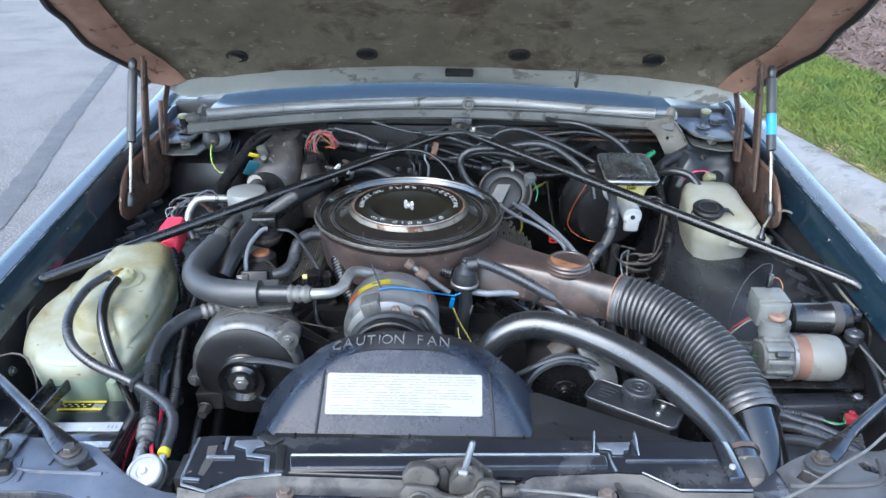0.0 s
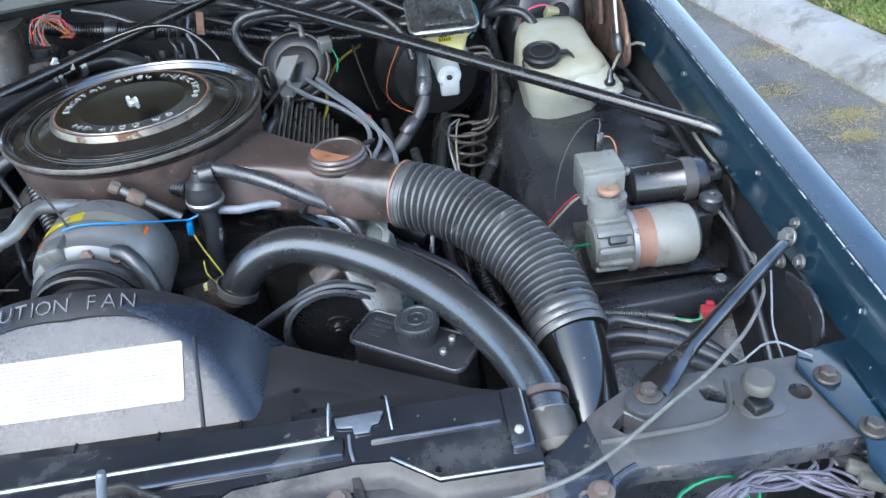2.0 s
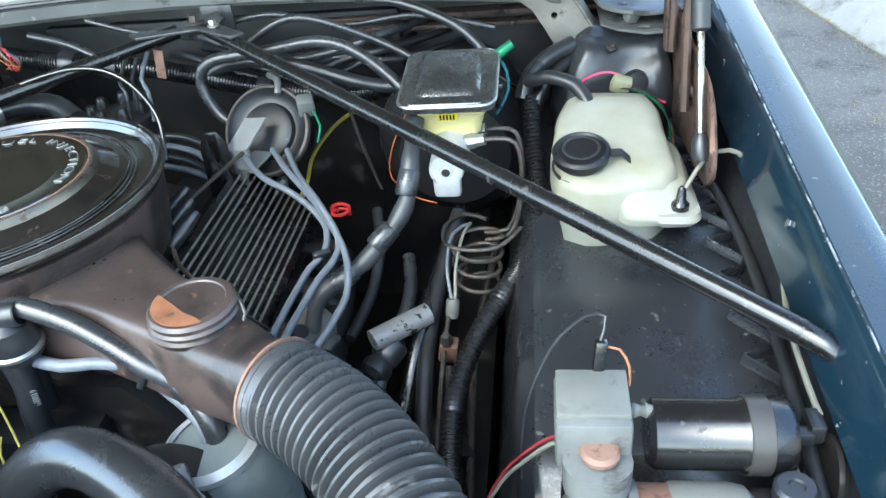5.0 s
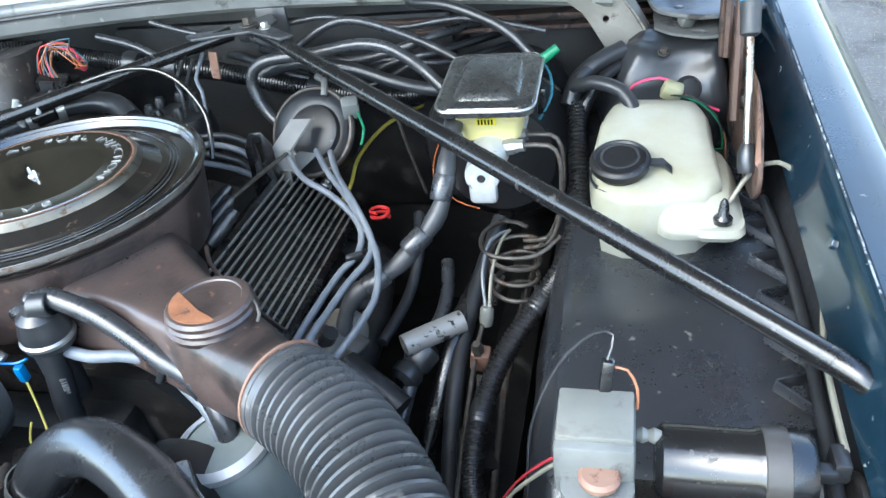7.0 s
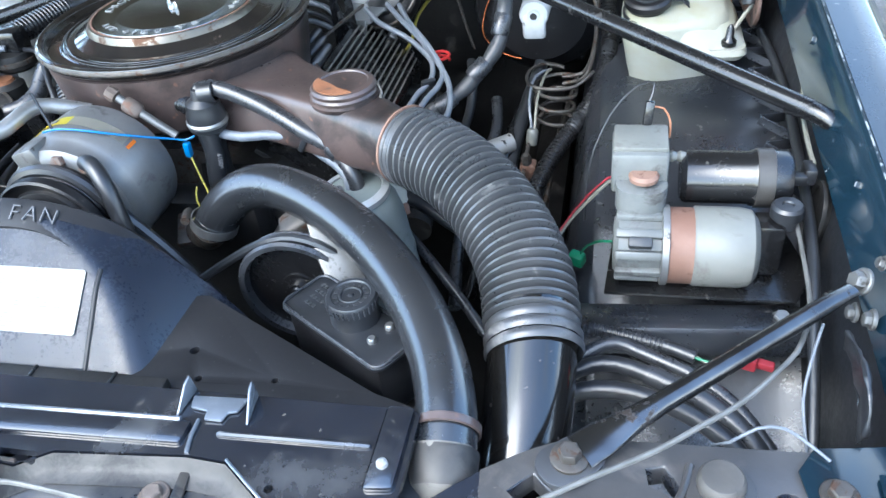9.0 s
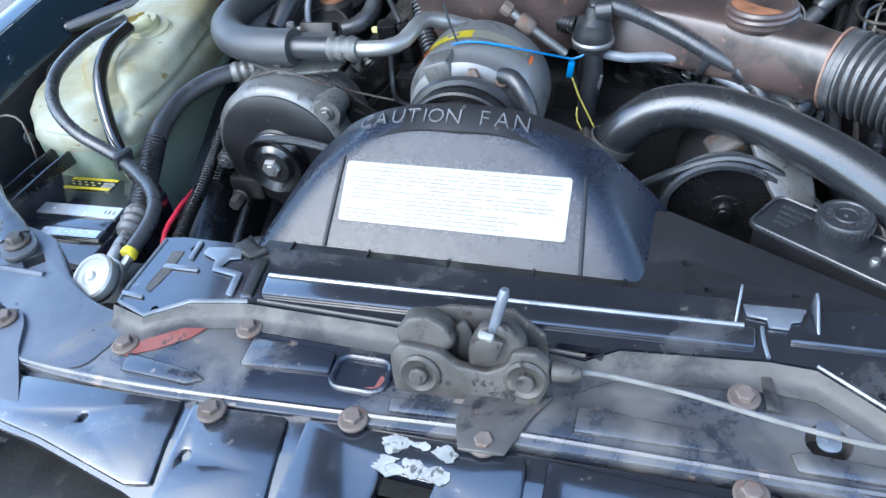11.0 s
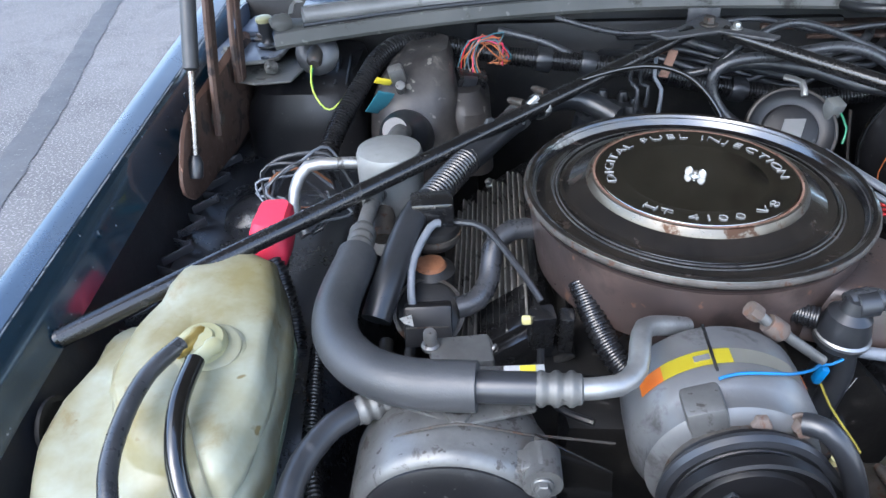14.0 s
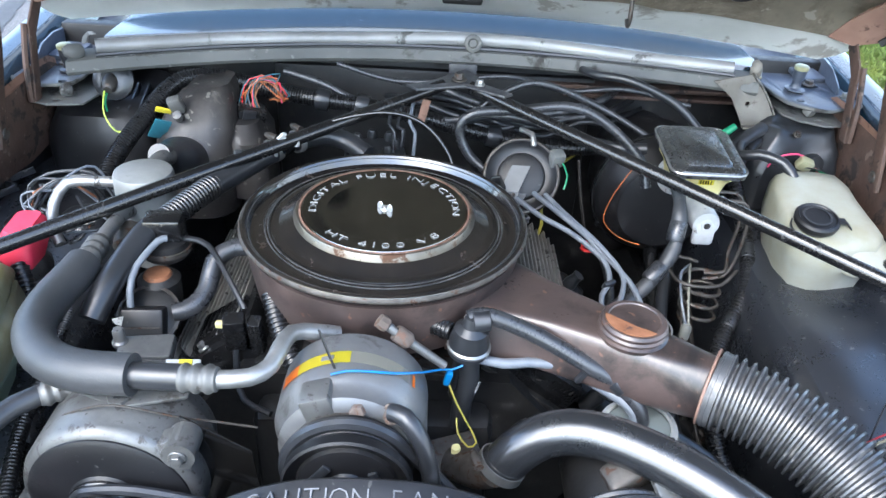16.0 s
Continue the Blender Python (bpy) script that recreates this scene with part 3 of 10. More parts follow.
def sheet(outline, z, thick=0.003, bev=0.0012, at=None, holes=(), down=0.0):
    """A flat plate: an outline (x, y) laid at height z (or in the pose at), with holes cut through and a turned-down edge."""
    bm = bmesh.new()

    def loop(pts):
        vs = [bm.verts.new((p[0], p[1], 0)) for p in pts]
        return [bm.edges.new((vs[i], vs[(i + 1) % len(vs)])) for i in range(len(vs))]

    edges = loop(outline)
    for h in holes:
        edges += loop(h)
    bmesh.ops.triangle_fill(bm, use_beauty=True, use_dissolve=False, edges=edges)
    faces = bm.faces[:]
    for f in faces:
        if f.normal.z < 0:
            f.normal_flip()
    ext = bmesh.ops.extrude_face_region(bm, geom=faces)
    low = [v for v in ext["geom"] if isinstance(v, bmesh.types.BMVert)]
    bmesh.ops.translate(bm, verts=low, vec=(0, 0, -(thick + down)))
    bmesh.ops.dissolve_limit(bm, angle_limit=radians(1), verts=bm.verts[:], edges=bm.edges[:])
    if bev:
        rim = [e for e in bm.edges if len(e.link_faces) == 2 and e.calc_face_angle(0) > 0.8]
        bmesh.ops.bevel(bm, geom=rim, offset=bev, segments=2, profile=0.5, affect="EDGES")
    bmesh.ops.transform(bm, matrix=at if at is not None else Matrix.Translation((0, 0, z)), verts=bm.verts)
    return bm


def disc_points(c, r, n=16, squash=1.0):
    return [(c[0] + r * math.cos(k * math.tau / n), c[1] + r * squash * math.sin(k * math.tau / n)) for k in range(n)]


def rounded(cx, cy, w, h, r, n=4):
    """A rounded rectangle as outline points."""
    pts = []
    for sx, sy, a0 in ((1, 1, 0), (-1, 1, 90), (-1, -1, 180), (1, -1, 270)):
        for k in range(n + 1):
            a = radians(a0 + 90 * k / n)
            pts.append((cx + sx * (w / 2 - r) + r * math.cos(a), cy + sy * (h / 2 - r) + r * math.sin(a)))
    return pts


def loft(sections, cap=True):
    """A skin over equal rings of world points."""
    bm = bmesh.new()
    rings = [[bm.verts.new(p) for p in s] for s in sections]
    skin(bm, rings)
    if cap:
        bm.faces.new(rings[0])
        bm.faces.new(rings[-1])
    return bm


def hexbolt(at, axis=(0, 0, 1), r=0.009, washer=0.014, h=0.008):
    r, washer, h = r * 0.86, washer * 0.86, h * 0.8
    head = lathe([(r, 0.003), (r, 0.003 + h * 0.8), (r * 0.85, 0.003 + h), (0, 0.003 + h)], at, axis, 6)
    return join(head, lathe([(washer, 0), (washer, 0.002), (washer * 0.9, 0.003), (0, 0.003)], at, axis, 20))


def letters(body, size, deep=0.0006, thin=0.0):
    """Text as a bmesh in the xy plane, centred."""
    cu = bpy.data.curves.new("text", "FONT")
    cu.body, cu.size, cu.align_x, cu.align_y, cu.extrude, cu.resolution_u, cu.offset = body, size, "CENTER", "CENTER", deep, 2, -thin
    ob = bpy.data.objects.new("text", cu)
    scene.collection.objects.link(ob)
    me = bpy.data.meshes.new_from_object(ob.evaluated_get(bpy.context.evaluated_depsgraph_get()))
    bm = bmesh.new()
    bm.from_mesh(me)
    bpy.data.objects.remove(ob)
    bpy.data.curves.remove(cu)
    bpy.data.meshes.remove(me)
    return bm


def moved(bm, m):
    bmesh.ops.transform(bm, matrix=m, verts=bm.verts)
    return bm


def arc_text(body, centre, radius, size, mid_deg, step_deg, key, parent, inward=False, wide=1.0):
    """Letters along an arc in a level plane, each a part of its own."""
    wide_of = lambda ch: {"I": 0.5, "J": 0.68, "L": 0.82, "E": 0.92, "F": 0.88, "T": 0.95, "1": 0.62, " ": 0.7}.get(ch, 1.1)
    total = sum(wide_of(ch) for ch in body)
    grow = step_deg * len(body) / total
    done = 0.0
    for ch in body:
        w = wide_of(ch)
        k = (done + w / 2 - total / 2) * grow
        done += w
        if ch == " ":
            continue
        a = mid_deg - k if not inward else mid_deg + k
        face = a - 90 if not inward else a + 90
        m = Matrix.Translation((centre[0] + radius * math.cos(radians(a)), centre[1] + radius * math.sin(radians(a)), centre[2])) @ pose(0, 0, 0, 0, 0, face) @ Matrix.Diagonal((wide, 1, 1, 1))
        part("letter", moved(letters(ch, size, 0.0006, size * (0.018 if ch in "I1" else 0.036)), m), key, parent)


def rumple(bm, amp, scale, cuts=2, smooth=0.6):
    """Cuts a mesh finer and presses shallow dents into it."""
    bmesh.ops.subdivide_edges(bm, edges=bm.edges[:], cuts=cuts, use_grid_fill=True, smooth=smooth)
    bm.normal_update()
    for v in bm.verts:
        v.co += v.normal * amp * (noise.noise(v.co * scale) + 0.5 * noise.noise(v.co * scale * 2.3))
    return bm


def clamp_band(at, axis, r, parent, w=0.011):
    """A worm-drive hose clamp: band and screw housing."""
    band = part("hose_clamp", hoop([(r, -w / 2), (r + 0.0016, -w / 2), (r + 0.0016, w / 2), (r, w / 2)], at, axis, 24), "steel", parent, "zinc-plated worm-drive hose clamp")
    m = basis(axis)
    side = m @ Vector((0, r + 0.006, 0))
    part("screw", join(lathe([(0.0055, -0.010), (0.0055, 0.008), (0.004, 0.010), (0.004, 0.013), (0, 0.013)], Vector(at) + side, m @ Vector((1, 0, 0)), 10)), "bolt", band)
    return band


# ---- the street ----
def kerb_x(y, off=0.0):
    return 2.53 + off - 0.165 * y


def ground_grid(x0, x1, n, ys, zfun):
    bm = bmesh.new()
    rows = [[bm.verts.new((x0(y) + (x1(y) - x0(y)) * k / n, y, zfun(k / n, y))) for k in range(n + 1)] for y in ys]
    skin(bm, rows, closed=False)
    return bm


bm = bmesh.new()
bmesh.ops.create_grid(bm, x_segments=2, y_segments=2, size=600)
road = part("road", bm, "asphalt")
tagged(road, "worn grey asphalt street with crack sealer lines", "road", kind="structure")

YS0 = [-14 + 0.5 * k for k in range(90)]
strip = part("gutter_strip", ground_grid(lambda y: kerb_x(y, -1.35) + 0.03 * math.sin(3.1 * y), lambda y: kerb_x(y, 0.0), 4, YS0, lambda k, y: 0.0035), "gutter_asphalt")
tagged(strip, "darker smooth asphalt strip along the kerb", "road", kind="structure")
YS = [-14 + 0.5 * k for k in range(90)]
prof = [(0.06, 0.002), (0.075, 0.012), (0.10, 0.045), (0.13, 0.085), (0.17, 0.108), (0.22, 0.120), (0.31, 0.126), (0.33, 0.10)]
bm = bmesh.new()
rings = [[bm.verts.new((kerb_x(y, a - 0.05), y, b)) for a, b in prof] for y in YS]
skin(bm, rings, closed=False)
kerb = part("kerb", bm, "kerb")
tagged(kerb, "pale concrete kerb and gutter along the lawn", "kerb", kind="structure")
lawn = part("lawn", ground_grid(lambda y: kerb_x(y, 0.26), lambda y: kerb_x(y, 1.55), 12, YS, lambda k, y: 0.115 + 0.10 * k + 0.012 * math.sin(7 * y + 9 * k)), "soil")
tagged(lawn, "strip of lawn soil beside the kerb", "lawn", kind="structure")
bed = part("mulch_bed", ground_grid(lambda y: kerb_x(y, 1.5), lambda y: kerb_x(y, 40), 40, YS, lambda k, y: 0.20 + 4.0 * k + 0.02 * math.sin(11 * y + 70 * k)), "mulch")
tagged(bed, "brown bark mulch bank rising behind the lawn", "mulch bed", kind="structure")

rng = random.Random(5)


def blades(n, area, h, w, lean=0.6):
    """Loose blades of grass as narrow triangles."""
    verts, faces = [], []
    for _ in range(n):
        x, y, z = area()
        a, hh = rng.uniform(0, math.tau), h * rng.uniform(0.5, 1.3)
        dx, dy = math.cos(a) * w, math.sin(a) * w
        lx, ly = rng.gauss(0, lean) * hh, rng.gauss(0, lean) * hh
        i = len(verts)
        verts += [(x - dx, y - dy, z), (x + dx, y + dy, z), (x + lx * 0.45 + dx * .7, y + ly * 0.45 + dy * .7, z + hh * 0.6), (x + lx, y + ly, z + hh)]
        faces += [(i, i + 1, i + 2), (i, i + 2, i + 3)]
    me = bpy.data.meshes.new("blades")
    me.from_pydata(verts, [], faces)
    return me


def lawn_spot():
    y = rng.uniform(1.5, 10)
    k = rng.random()
    return kerb_x(y, 0.27 + 1.27 * k), y, 0.11 + 0.10 * k


me = blades(52000, lawn_spot, 0.06, 0.004)
me.materials.append(M["grass"])
tagged(new("grass", me), "short green lawn grass with dry blades", "grass", kind="stuff")


def litter_spot():
    y = rng.uniform(0.6, 6)
    pick = rng.random()
    if pick < 0.5:
        return kerb_x(y, 0.01 + rng.gauss(0, 0.022 + 0.02 * max(0.0, noise.noise((y * 2.2, 0, 0))))), y, 0.005
    if pick < 0.9:
        cx_, cy_, spread = rng.choice(((1.98, 1.96, 0.07), (2.04, 1.99, 0.05), (1.84, 2.26, 0.06), (1.98, 2.66, 0.08), (1.97, 1.83, 0.04)))
        return cx_ + rng.gauss(0, spread * 1.3), cy_ + rng.gauss(0, spread * 0.6), 0.005
    return kerb_x(y, -abs(rng.gauss(0, 0.45))), y, 0.004


me = blades(5200, litter_spot, 0.011, 0.0013, 1.4)
me.materials.append(M["dry"])
tagged(new("leaf_litter", me), "dry grass clippings and fallen needles along the gutter", "litter", kind="stuff")


def edge_spot():
    y = rng.uniform(1.5, 10)
    return kerb_x(y, 0.27 + abs(rng.gauss(0, 0.14))), y, 0.122


me = blades(5000, edge_spot, 0.035, 0.004, 1.2)
me.materials.append(M["dry"])
tagged(new("dry_grass", me), "brown dry grass fringe behind the kerb", "grass", kind="stuff")


def bark_spot():
    y = rng.uniform(1, 14)
    k = rng.random() ** 1.5
    return kerb_x(y, 1.5 + 9 * k), y, 0.20 + 4.0 * k * 9 / 38.5


me = blades(26000, bark_spot, 0.05, 0.012, 1.5)
me.materials.append(M["mulch"])
tagged(new("bark_chips", me), "scattered brown bark chips on the bank", "mulch", kind="stuff")

def sealer(pts, width, label, z=0.004, key="seal", ragged=0.25):
    line = curve(pts, 0.06)
    bm = bmesh.new()
    rows = []
    for i, q in enumerate(line):
        d = (line[min(i + 1, len(line) - 1)] - line[max(i - 1, 0)]).normalized()
        side = Vector((-d.y, d.x, 0))
        w = width(i / (len(line) - 1)) if callable(width) else width
        a = w * (1 + ragged * noise.noise(q * 9) + 0.5 * ragged * noise.noise(q * 31))
        b = w * (1 + ragged * noise.noise(q * 9 + Vector((7, 0, 0))) + 0.5 * ragged * noise.noise(q * 31 + Vector((7, 0, 0))))
        up = Vector((0, 0, z))
        rows.append([bm.verts.new(q + side * a + up), bm.verts.new(q + up * 1.3), bm.verts.new(q - side * b + up)])
    skin(bm, rows, closed=False)
    tagged(part("crack_sealer", bm, key), label, "road marking", "sealer lines", "structure")


sealer([(-3.4, 7.5, 0), (-2.75, 4.6, 0), (-2.42, 3.3, 0), (-2.30, 2.8, 0), (-2.165, 2.155, 0), (-2.08, 1.754, 0), (-2.014, 1.413, 0), (-1.985, 1.10, 0), (-1.95, 0.80, 0), (-1.90, 0.45, 0), (-1.86, 0.1, 0), (-1.7, -0.6, 0)], lambda f: 0.035 + 0.035 * min(1.0, f * 1.7), "broad dark tar sealer band on the asphalt")
sealer([(-3.6, 1.10, 0), (-3.0, 1.36, 0), (-2.711, 1.50, 0), (-2.561, 1.618, 0), (-2.388, 1.738, 0), (-2.173, 1.802, 0), (-2.09, 1.79, 0)], 0.014, "thin dark tar sealer line on the asphalt", 0.005)
sealer([(-3.3, 0.80, 0), (-2.75, 1.16, 0), (-2.369, 1.37, 0), (-2.228, 1.508, 0), (-2.109, 1.599, 0), (-2.04, 1.63, 0)], 0.012, "thin dark tar sealer line on the asphalt", 0.005)
sealer([(-3.2, 1.02, 0), (-2.75, 1.08, 0), (-2.447, 1.12, 0), (-2.245, 1.14, 0), (-2.05, 1.15, 0), (-1.93, 1.14, 0), (-1.78, 1.20, 0), (-1.66, 1.24, 0)], 0.045, "dark tar sealer patch across the asphalt", 0.0045, "seal", 0.45)


# ---- car body ----
def zc(y):
    """Height of the inner corner of the fender tops."""
    return 0.888 + 0.105 * y


def body_side(s):
    tag = "dark blue painted steel fender with a chipped inner edge"
    f = thing("fender", (s * 0.78, 0.4, 0.3), tag, "car fender", "fenders")
    ys = [-0.16 + 0.08 * k for k in range(24)]
    profile = [(0.742, -0.052), (0.744, -0.046), (0.757, -0.005), (0.762, 0.0)]
    outer = [(0.762, 0.0), (0.7645, 0.0028), (0.785, 0.0045), (0.804, 0.004), (0.811, 0.0), (0.825, -0.02), (0.855, -0.06), (0.885, -0.12), (0.893, -0.25), (0.885, -0.42), (0.875, -0.56), (0.855, -0.56), (0.865, -0.25), (0.84, -0.06), (0.80, -0.012)]
    pull = lambda x, y: -0.011 if s > 0 else -max(0.25, 1 - max(y, -0.05) / 0.42) * (0.017 if x < 0.764 else 0.017 + 0.021 * min(1.0, (x - 0.764) / 0.045))
    part("fender_skin", loft([[(s * (x - 0.006 * y + pull(x, y)), y, zc(y) + z) for x, z in outer] for y in ys]), "fender_paint", f)
    worn = (0.0008, 0.0007) if s > 0 else (0.0008, 0.0003)
    part("chipped_edge", tube([(s * (0.7628 - 0.006 * y + pull(0.76, y) + 0.0006 * noise.noise((y * 70, s, 3))), y, zc(y) + 0.0012) for y in [-0.14 + 0.012 * k for k in range(150)]], lambda f: worn[0] + worn[1] * abs(noise.noise((f * 160, s * 5, 0))), 6, 0.02, None, True, False), "chip" if s > 0 else "faint_chip", f, "chipped white inner edge" if s > 0 else "thin worn inner edge")
    part("gutter_flange", loft([[(s * (x - 0.006 * y + pull(x, y)), y, zc(y) + z) for x, z in profile + [(0.756, -0.012), (0.738, -0.054)]] for y in ys]), "paint", f)
    for y, dz in ((0.06, -0.024), (0.30, -0.026), (0.55, -0.024), (0.86, -0.024)):
        part("bolt", hexbolt((s * (0.7515 + pull(0.75, y)), y, zc(y) + dz), (-s, 0, 0.35), 0.006, 0.008, 0.005), "paint", f)
    for y in (-0.03, 0.20):
        part("bolt", hexbolt((s * (0.7515 + pull(0.75, y)), y, zc(y) + dz), (-s, 0, 0.35), 0.006, 0.008, 0.005), "castalum", f)

    a = thing("inner_fender", (s * 0.6, 0.5, 0.45), "dusty black plastic wheelhouse liner inside the engine bay", "inner fender", "inner fenders")
    hs = [(0.10, 0.60), (0.18, 0.63), (0.26, 0.675), (0.34, 0.735), (0.41, 0.775), (0.48, 0.79), (0.60, 0.797), (0.75, 0.802), (0.9, 0.81), (1.0, 0.80), (1.16, 0.78)]
    sec = lambda y, h: [(s * x, y + dy, z) for x, dy, z in ((0.742, 0, h + 0.02), (0.735, 0, h + 0.012), (0.70, 0, h + 0.004), (0.62, 0, h + 0.003), (0.54, 0, h), (0.505, 0, h - 0.008), (0.488, 0, h - 0.03), (0.47, 0, h - 0.12), (0.445, 0, h - 0.34),
                                                           (0.43, 0, 0.36), (0.74, 0, 0.36))]
    part("wheelhouse", rumple(loft([sec(y, h) for y, h in hs]), 0.0045, 11, 3, 0.4), "liner", a)
    ap = [(0.746, -0.048), (0.741, -0.05), (0.728, -0.09), (0.722, -0.16), (0.722, -0.40), (0.738, -0.40), (0.742, -0.10)]
    part("apron_sheet", loft([[(s * x, y, zc(y) + z) for x, z in ap] for y in [-0.1 + 0.1 * k for k in range(13)]]), "apron", a)
    ribs = []
    for k in range(17):
        y = 0.40 + 0.030 * k
        bm = box((s * 0.714, y, 0.8215 + 0.03 * (y - 0.43)), (0.056, 0.0028, 0.012), 0.001, (0, s * 12, s * (34 if k % 2 else -34)))
        part("rib", bm, "liner", a)
    for y, z, r in (((0.12, 0.79, 0.034), (0.345, 0.825, 0.040)) if s < 0 else ((0.345, 0.825, 0.040),)):
        part("hole_rim", lathe([(r, 0), (r, 0.004), (r - 0.006, 0.004), (r - 0.008, -0.006), (0, -0.006)], (s * 0.7225, y, z), (-s, 0, 0.1), 24, (0.8, 1)), "grime", a)
    for y, z in ((0.19, 0.84), (0.25, 0.80), (0.155, 0.865)):
        part("bolt", hexbolt((s * 0.7265, y, z), (-s, 0, 0.1), 0.007, 0.010, 0.006), "castalum", a)
    return f, a


for s in (1, -1):
    body_side(s)

# firewall and floor of the bay
fw = thing("firewall", (0, 1.2, 0.4), "dark grimy steel firewall behind the engine", "firewall")
part("wall", box((0, 1.185, 0.68), (1.46, 0.03, 0.66), 0.004), "grime", fw)
part("insulation_pad", box((-0.02, 1.163, 0.78), (0.62, 0.02, 0.36), 0.008), "grime", fw)
part("ledge", box((0.38, 1.158, 0.947), (0.46, 0.035, 0.009), 0.003), "hinge_rust", fw, "rust-stained drip ledge")
part("ledge", box((0.43, 1.160, 0.928), (0.40, 0.030, 0.007), 0.002), "hinge_rust", fw, "rust-stained drip ledge")
tagged(part("bay_floor", box((0, 0.5, 0.36), (1.5, 1.4, 0.02), 0), "grime"), "dark oily floor of the engine bay", "undertray", kind="structure")


def cowl_y(x):
    return 1.105 - (0.16 if x < 0 else 0.112) * (x / 0.62) ** 2


cw = thing("cowl", (0, 1.2, 0.98), "grey cowl lip with silvery weatherstrip and blue panel", "cowl")
xs = [-0.622 + 1.167 * k / 30 for k in range(31)]
part("cowl_lip", loft([[(x, cowl_y(x) + dy, z) for dy, z in ((0.0, 1.018), (-0.004, 1.016), (-0.008, 0.999), (-0.004, 0.993), (0.006, 0.996), (0.012, 1.004), (0.05, 1.016), (0.05, 1.02))] for x in xs]), "cowl_lip", cw)
part("weatherstrip", tube([(x, cowl_y(x) + 0.014 + 0.004 * math.sin(14 * x), 1.031 + 0.003 * math.sin(9 * x + 1)) for x in xs[1:-1]], 0.0120, 14), "strip", cw, "silvery rubber weatherstrip tube")
part("strip_seam", tube([(x, cowl_y(x) + 0.004, 1.0205) for x in xs[1:-1]], 0.004, 8), "rubber", cw)
rows = []
for k in range(25):
    x = -0.600 + 1.165 * k / 24
    y0 = 1.105 - 0.10 * (x / 0.62) ** 2 + 0.035
    q = x * x
    rows.append([(x, y0, 1.022 - 0.02 * q), (x, y0 + 0.006, 1.033 - 0.02 * q), (x, y0 + 0.03, 1.036 - 0.025 * q), (x, y0 + 0.10, 1.037 - 0.03 * q), (x, y0 + 0.16, 1.036 - 0.03 * q), (x, y0 + 0.165, 1.0375 - 0.03 * q), (x, y0 + 0.20, 1.042 - 0.03 * q), (x, y0 + 0.24, 1.050 - 0.035 * q), (x, y0 + 0.30, 1.068 - 0.04 * q), (x, y0 + 0.36, 1.088 - 0.05 * q), (x, y0 + 0.36, 1.02), (x, y0, 1.0)])
part("cowl_panel", loft(rows), "paint", cw, "glossy dark blue cowl panel")
part("ring", join(lathe([(0.013, -0.006), (0.016, -0.004), (0.016, 0.004), (0.013, 0.006), (0.009, 0.006), (0.007, 0.0)], (0.045, 1.10, 1.033), (0, -1, 0.25), 20)), "cowl_lip", cw)
gl = mat("windshield_glass", (0.02, 0.03, 0.035, 1), (0.02, 0.03, 0.035, 1), (0.02, 0.04), 0, 4, 100, 0.0)
ws = thing("windshield", (0, 1.5, 1.08), "dark tinted windshield glass", "windshield")
part("glass", loft([[(x, 1.47 - 0.10 * x * x, 1.075), (x, 1.98 - 0.10 * x * x, 1.42), (x, 1.985 - 0.10 * x * x, 1.415), (x, 1.475 - 0.10 * x * x, 1.07)] for x in [-0.74 + 0.148 * k for k in range(11)]]), gl, ws)
part("roof_edge", loft([[(x, 1.96 - 0.10 * x * x, 1.425), (x, 2.0 - 0.10 * x * x, 1.45), (x, 2.9, 1.48), (x, 2.9, 1.40), (x, 1.99 - 0.1 * x * x, 1.40)] for x in [-0.72 + 0.144 * k for k in range(11)]]), "paint", ws, "dark blue roof")


# ---- hood ----
HS, HC = math.sin(radians(38)), math.cos(radians(38))


def hood_p(x, s, off=0.0):
    """A point of the hood's underside: x across, s metres up from its rear edge, off along its outer normal."""
    q = (x / 0.65) ** 2
    f = min(1.0, s / 0.16)
    y = 1.145 - 0.125 * q * (1 - 0.75 * f) - s * HC + 0.018 * (1 - f)
    z = 1.068 - 0.015 * q + s * HS * (0.82 + 0.18 * f) + 0.022 * f - 0.02 * q * f
    return Vector((x, y + off * HS, z + off * HC))


hd = thing("hood", (0, 1.1, 1.08), "open dark blue hood with a rusty brown underside", "car hood")


def hood_half(s):
    return 0.655 + 0.125 * min(1.0, s / 0.30) ** 0.7


def hood_grid(s0, s1, ns, off, scale=1.0, nx=28, wob=0.0):
    bm = bmesh.new()
    rows = []
    for i in range(ns + 1):
        s = s0 + (s1 - s0) * i / ns
        w = hood_half(s) * scale
        rows.append([bm.verts.new(hood_p(-w + 2 * w * k / nx, s, off + wob * noise.noise((k * 0.7, i * 0.9, off * 50)))) for k in range(nx + 1)])
    skin(bm, rows, closed=False)
    geo = bmesh.ops.solidify(bm, geom=bm.faces[:], thickness=0.003)
    return bm


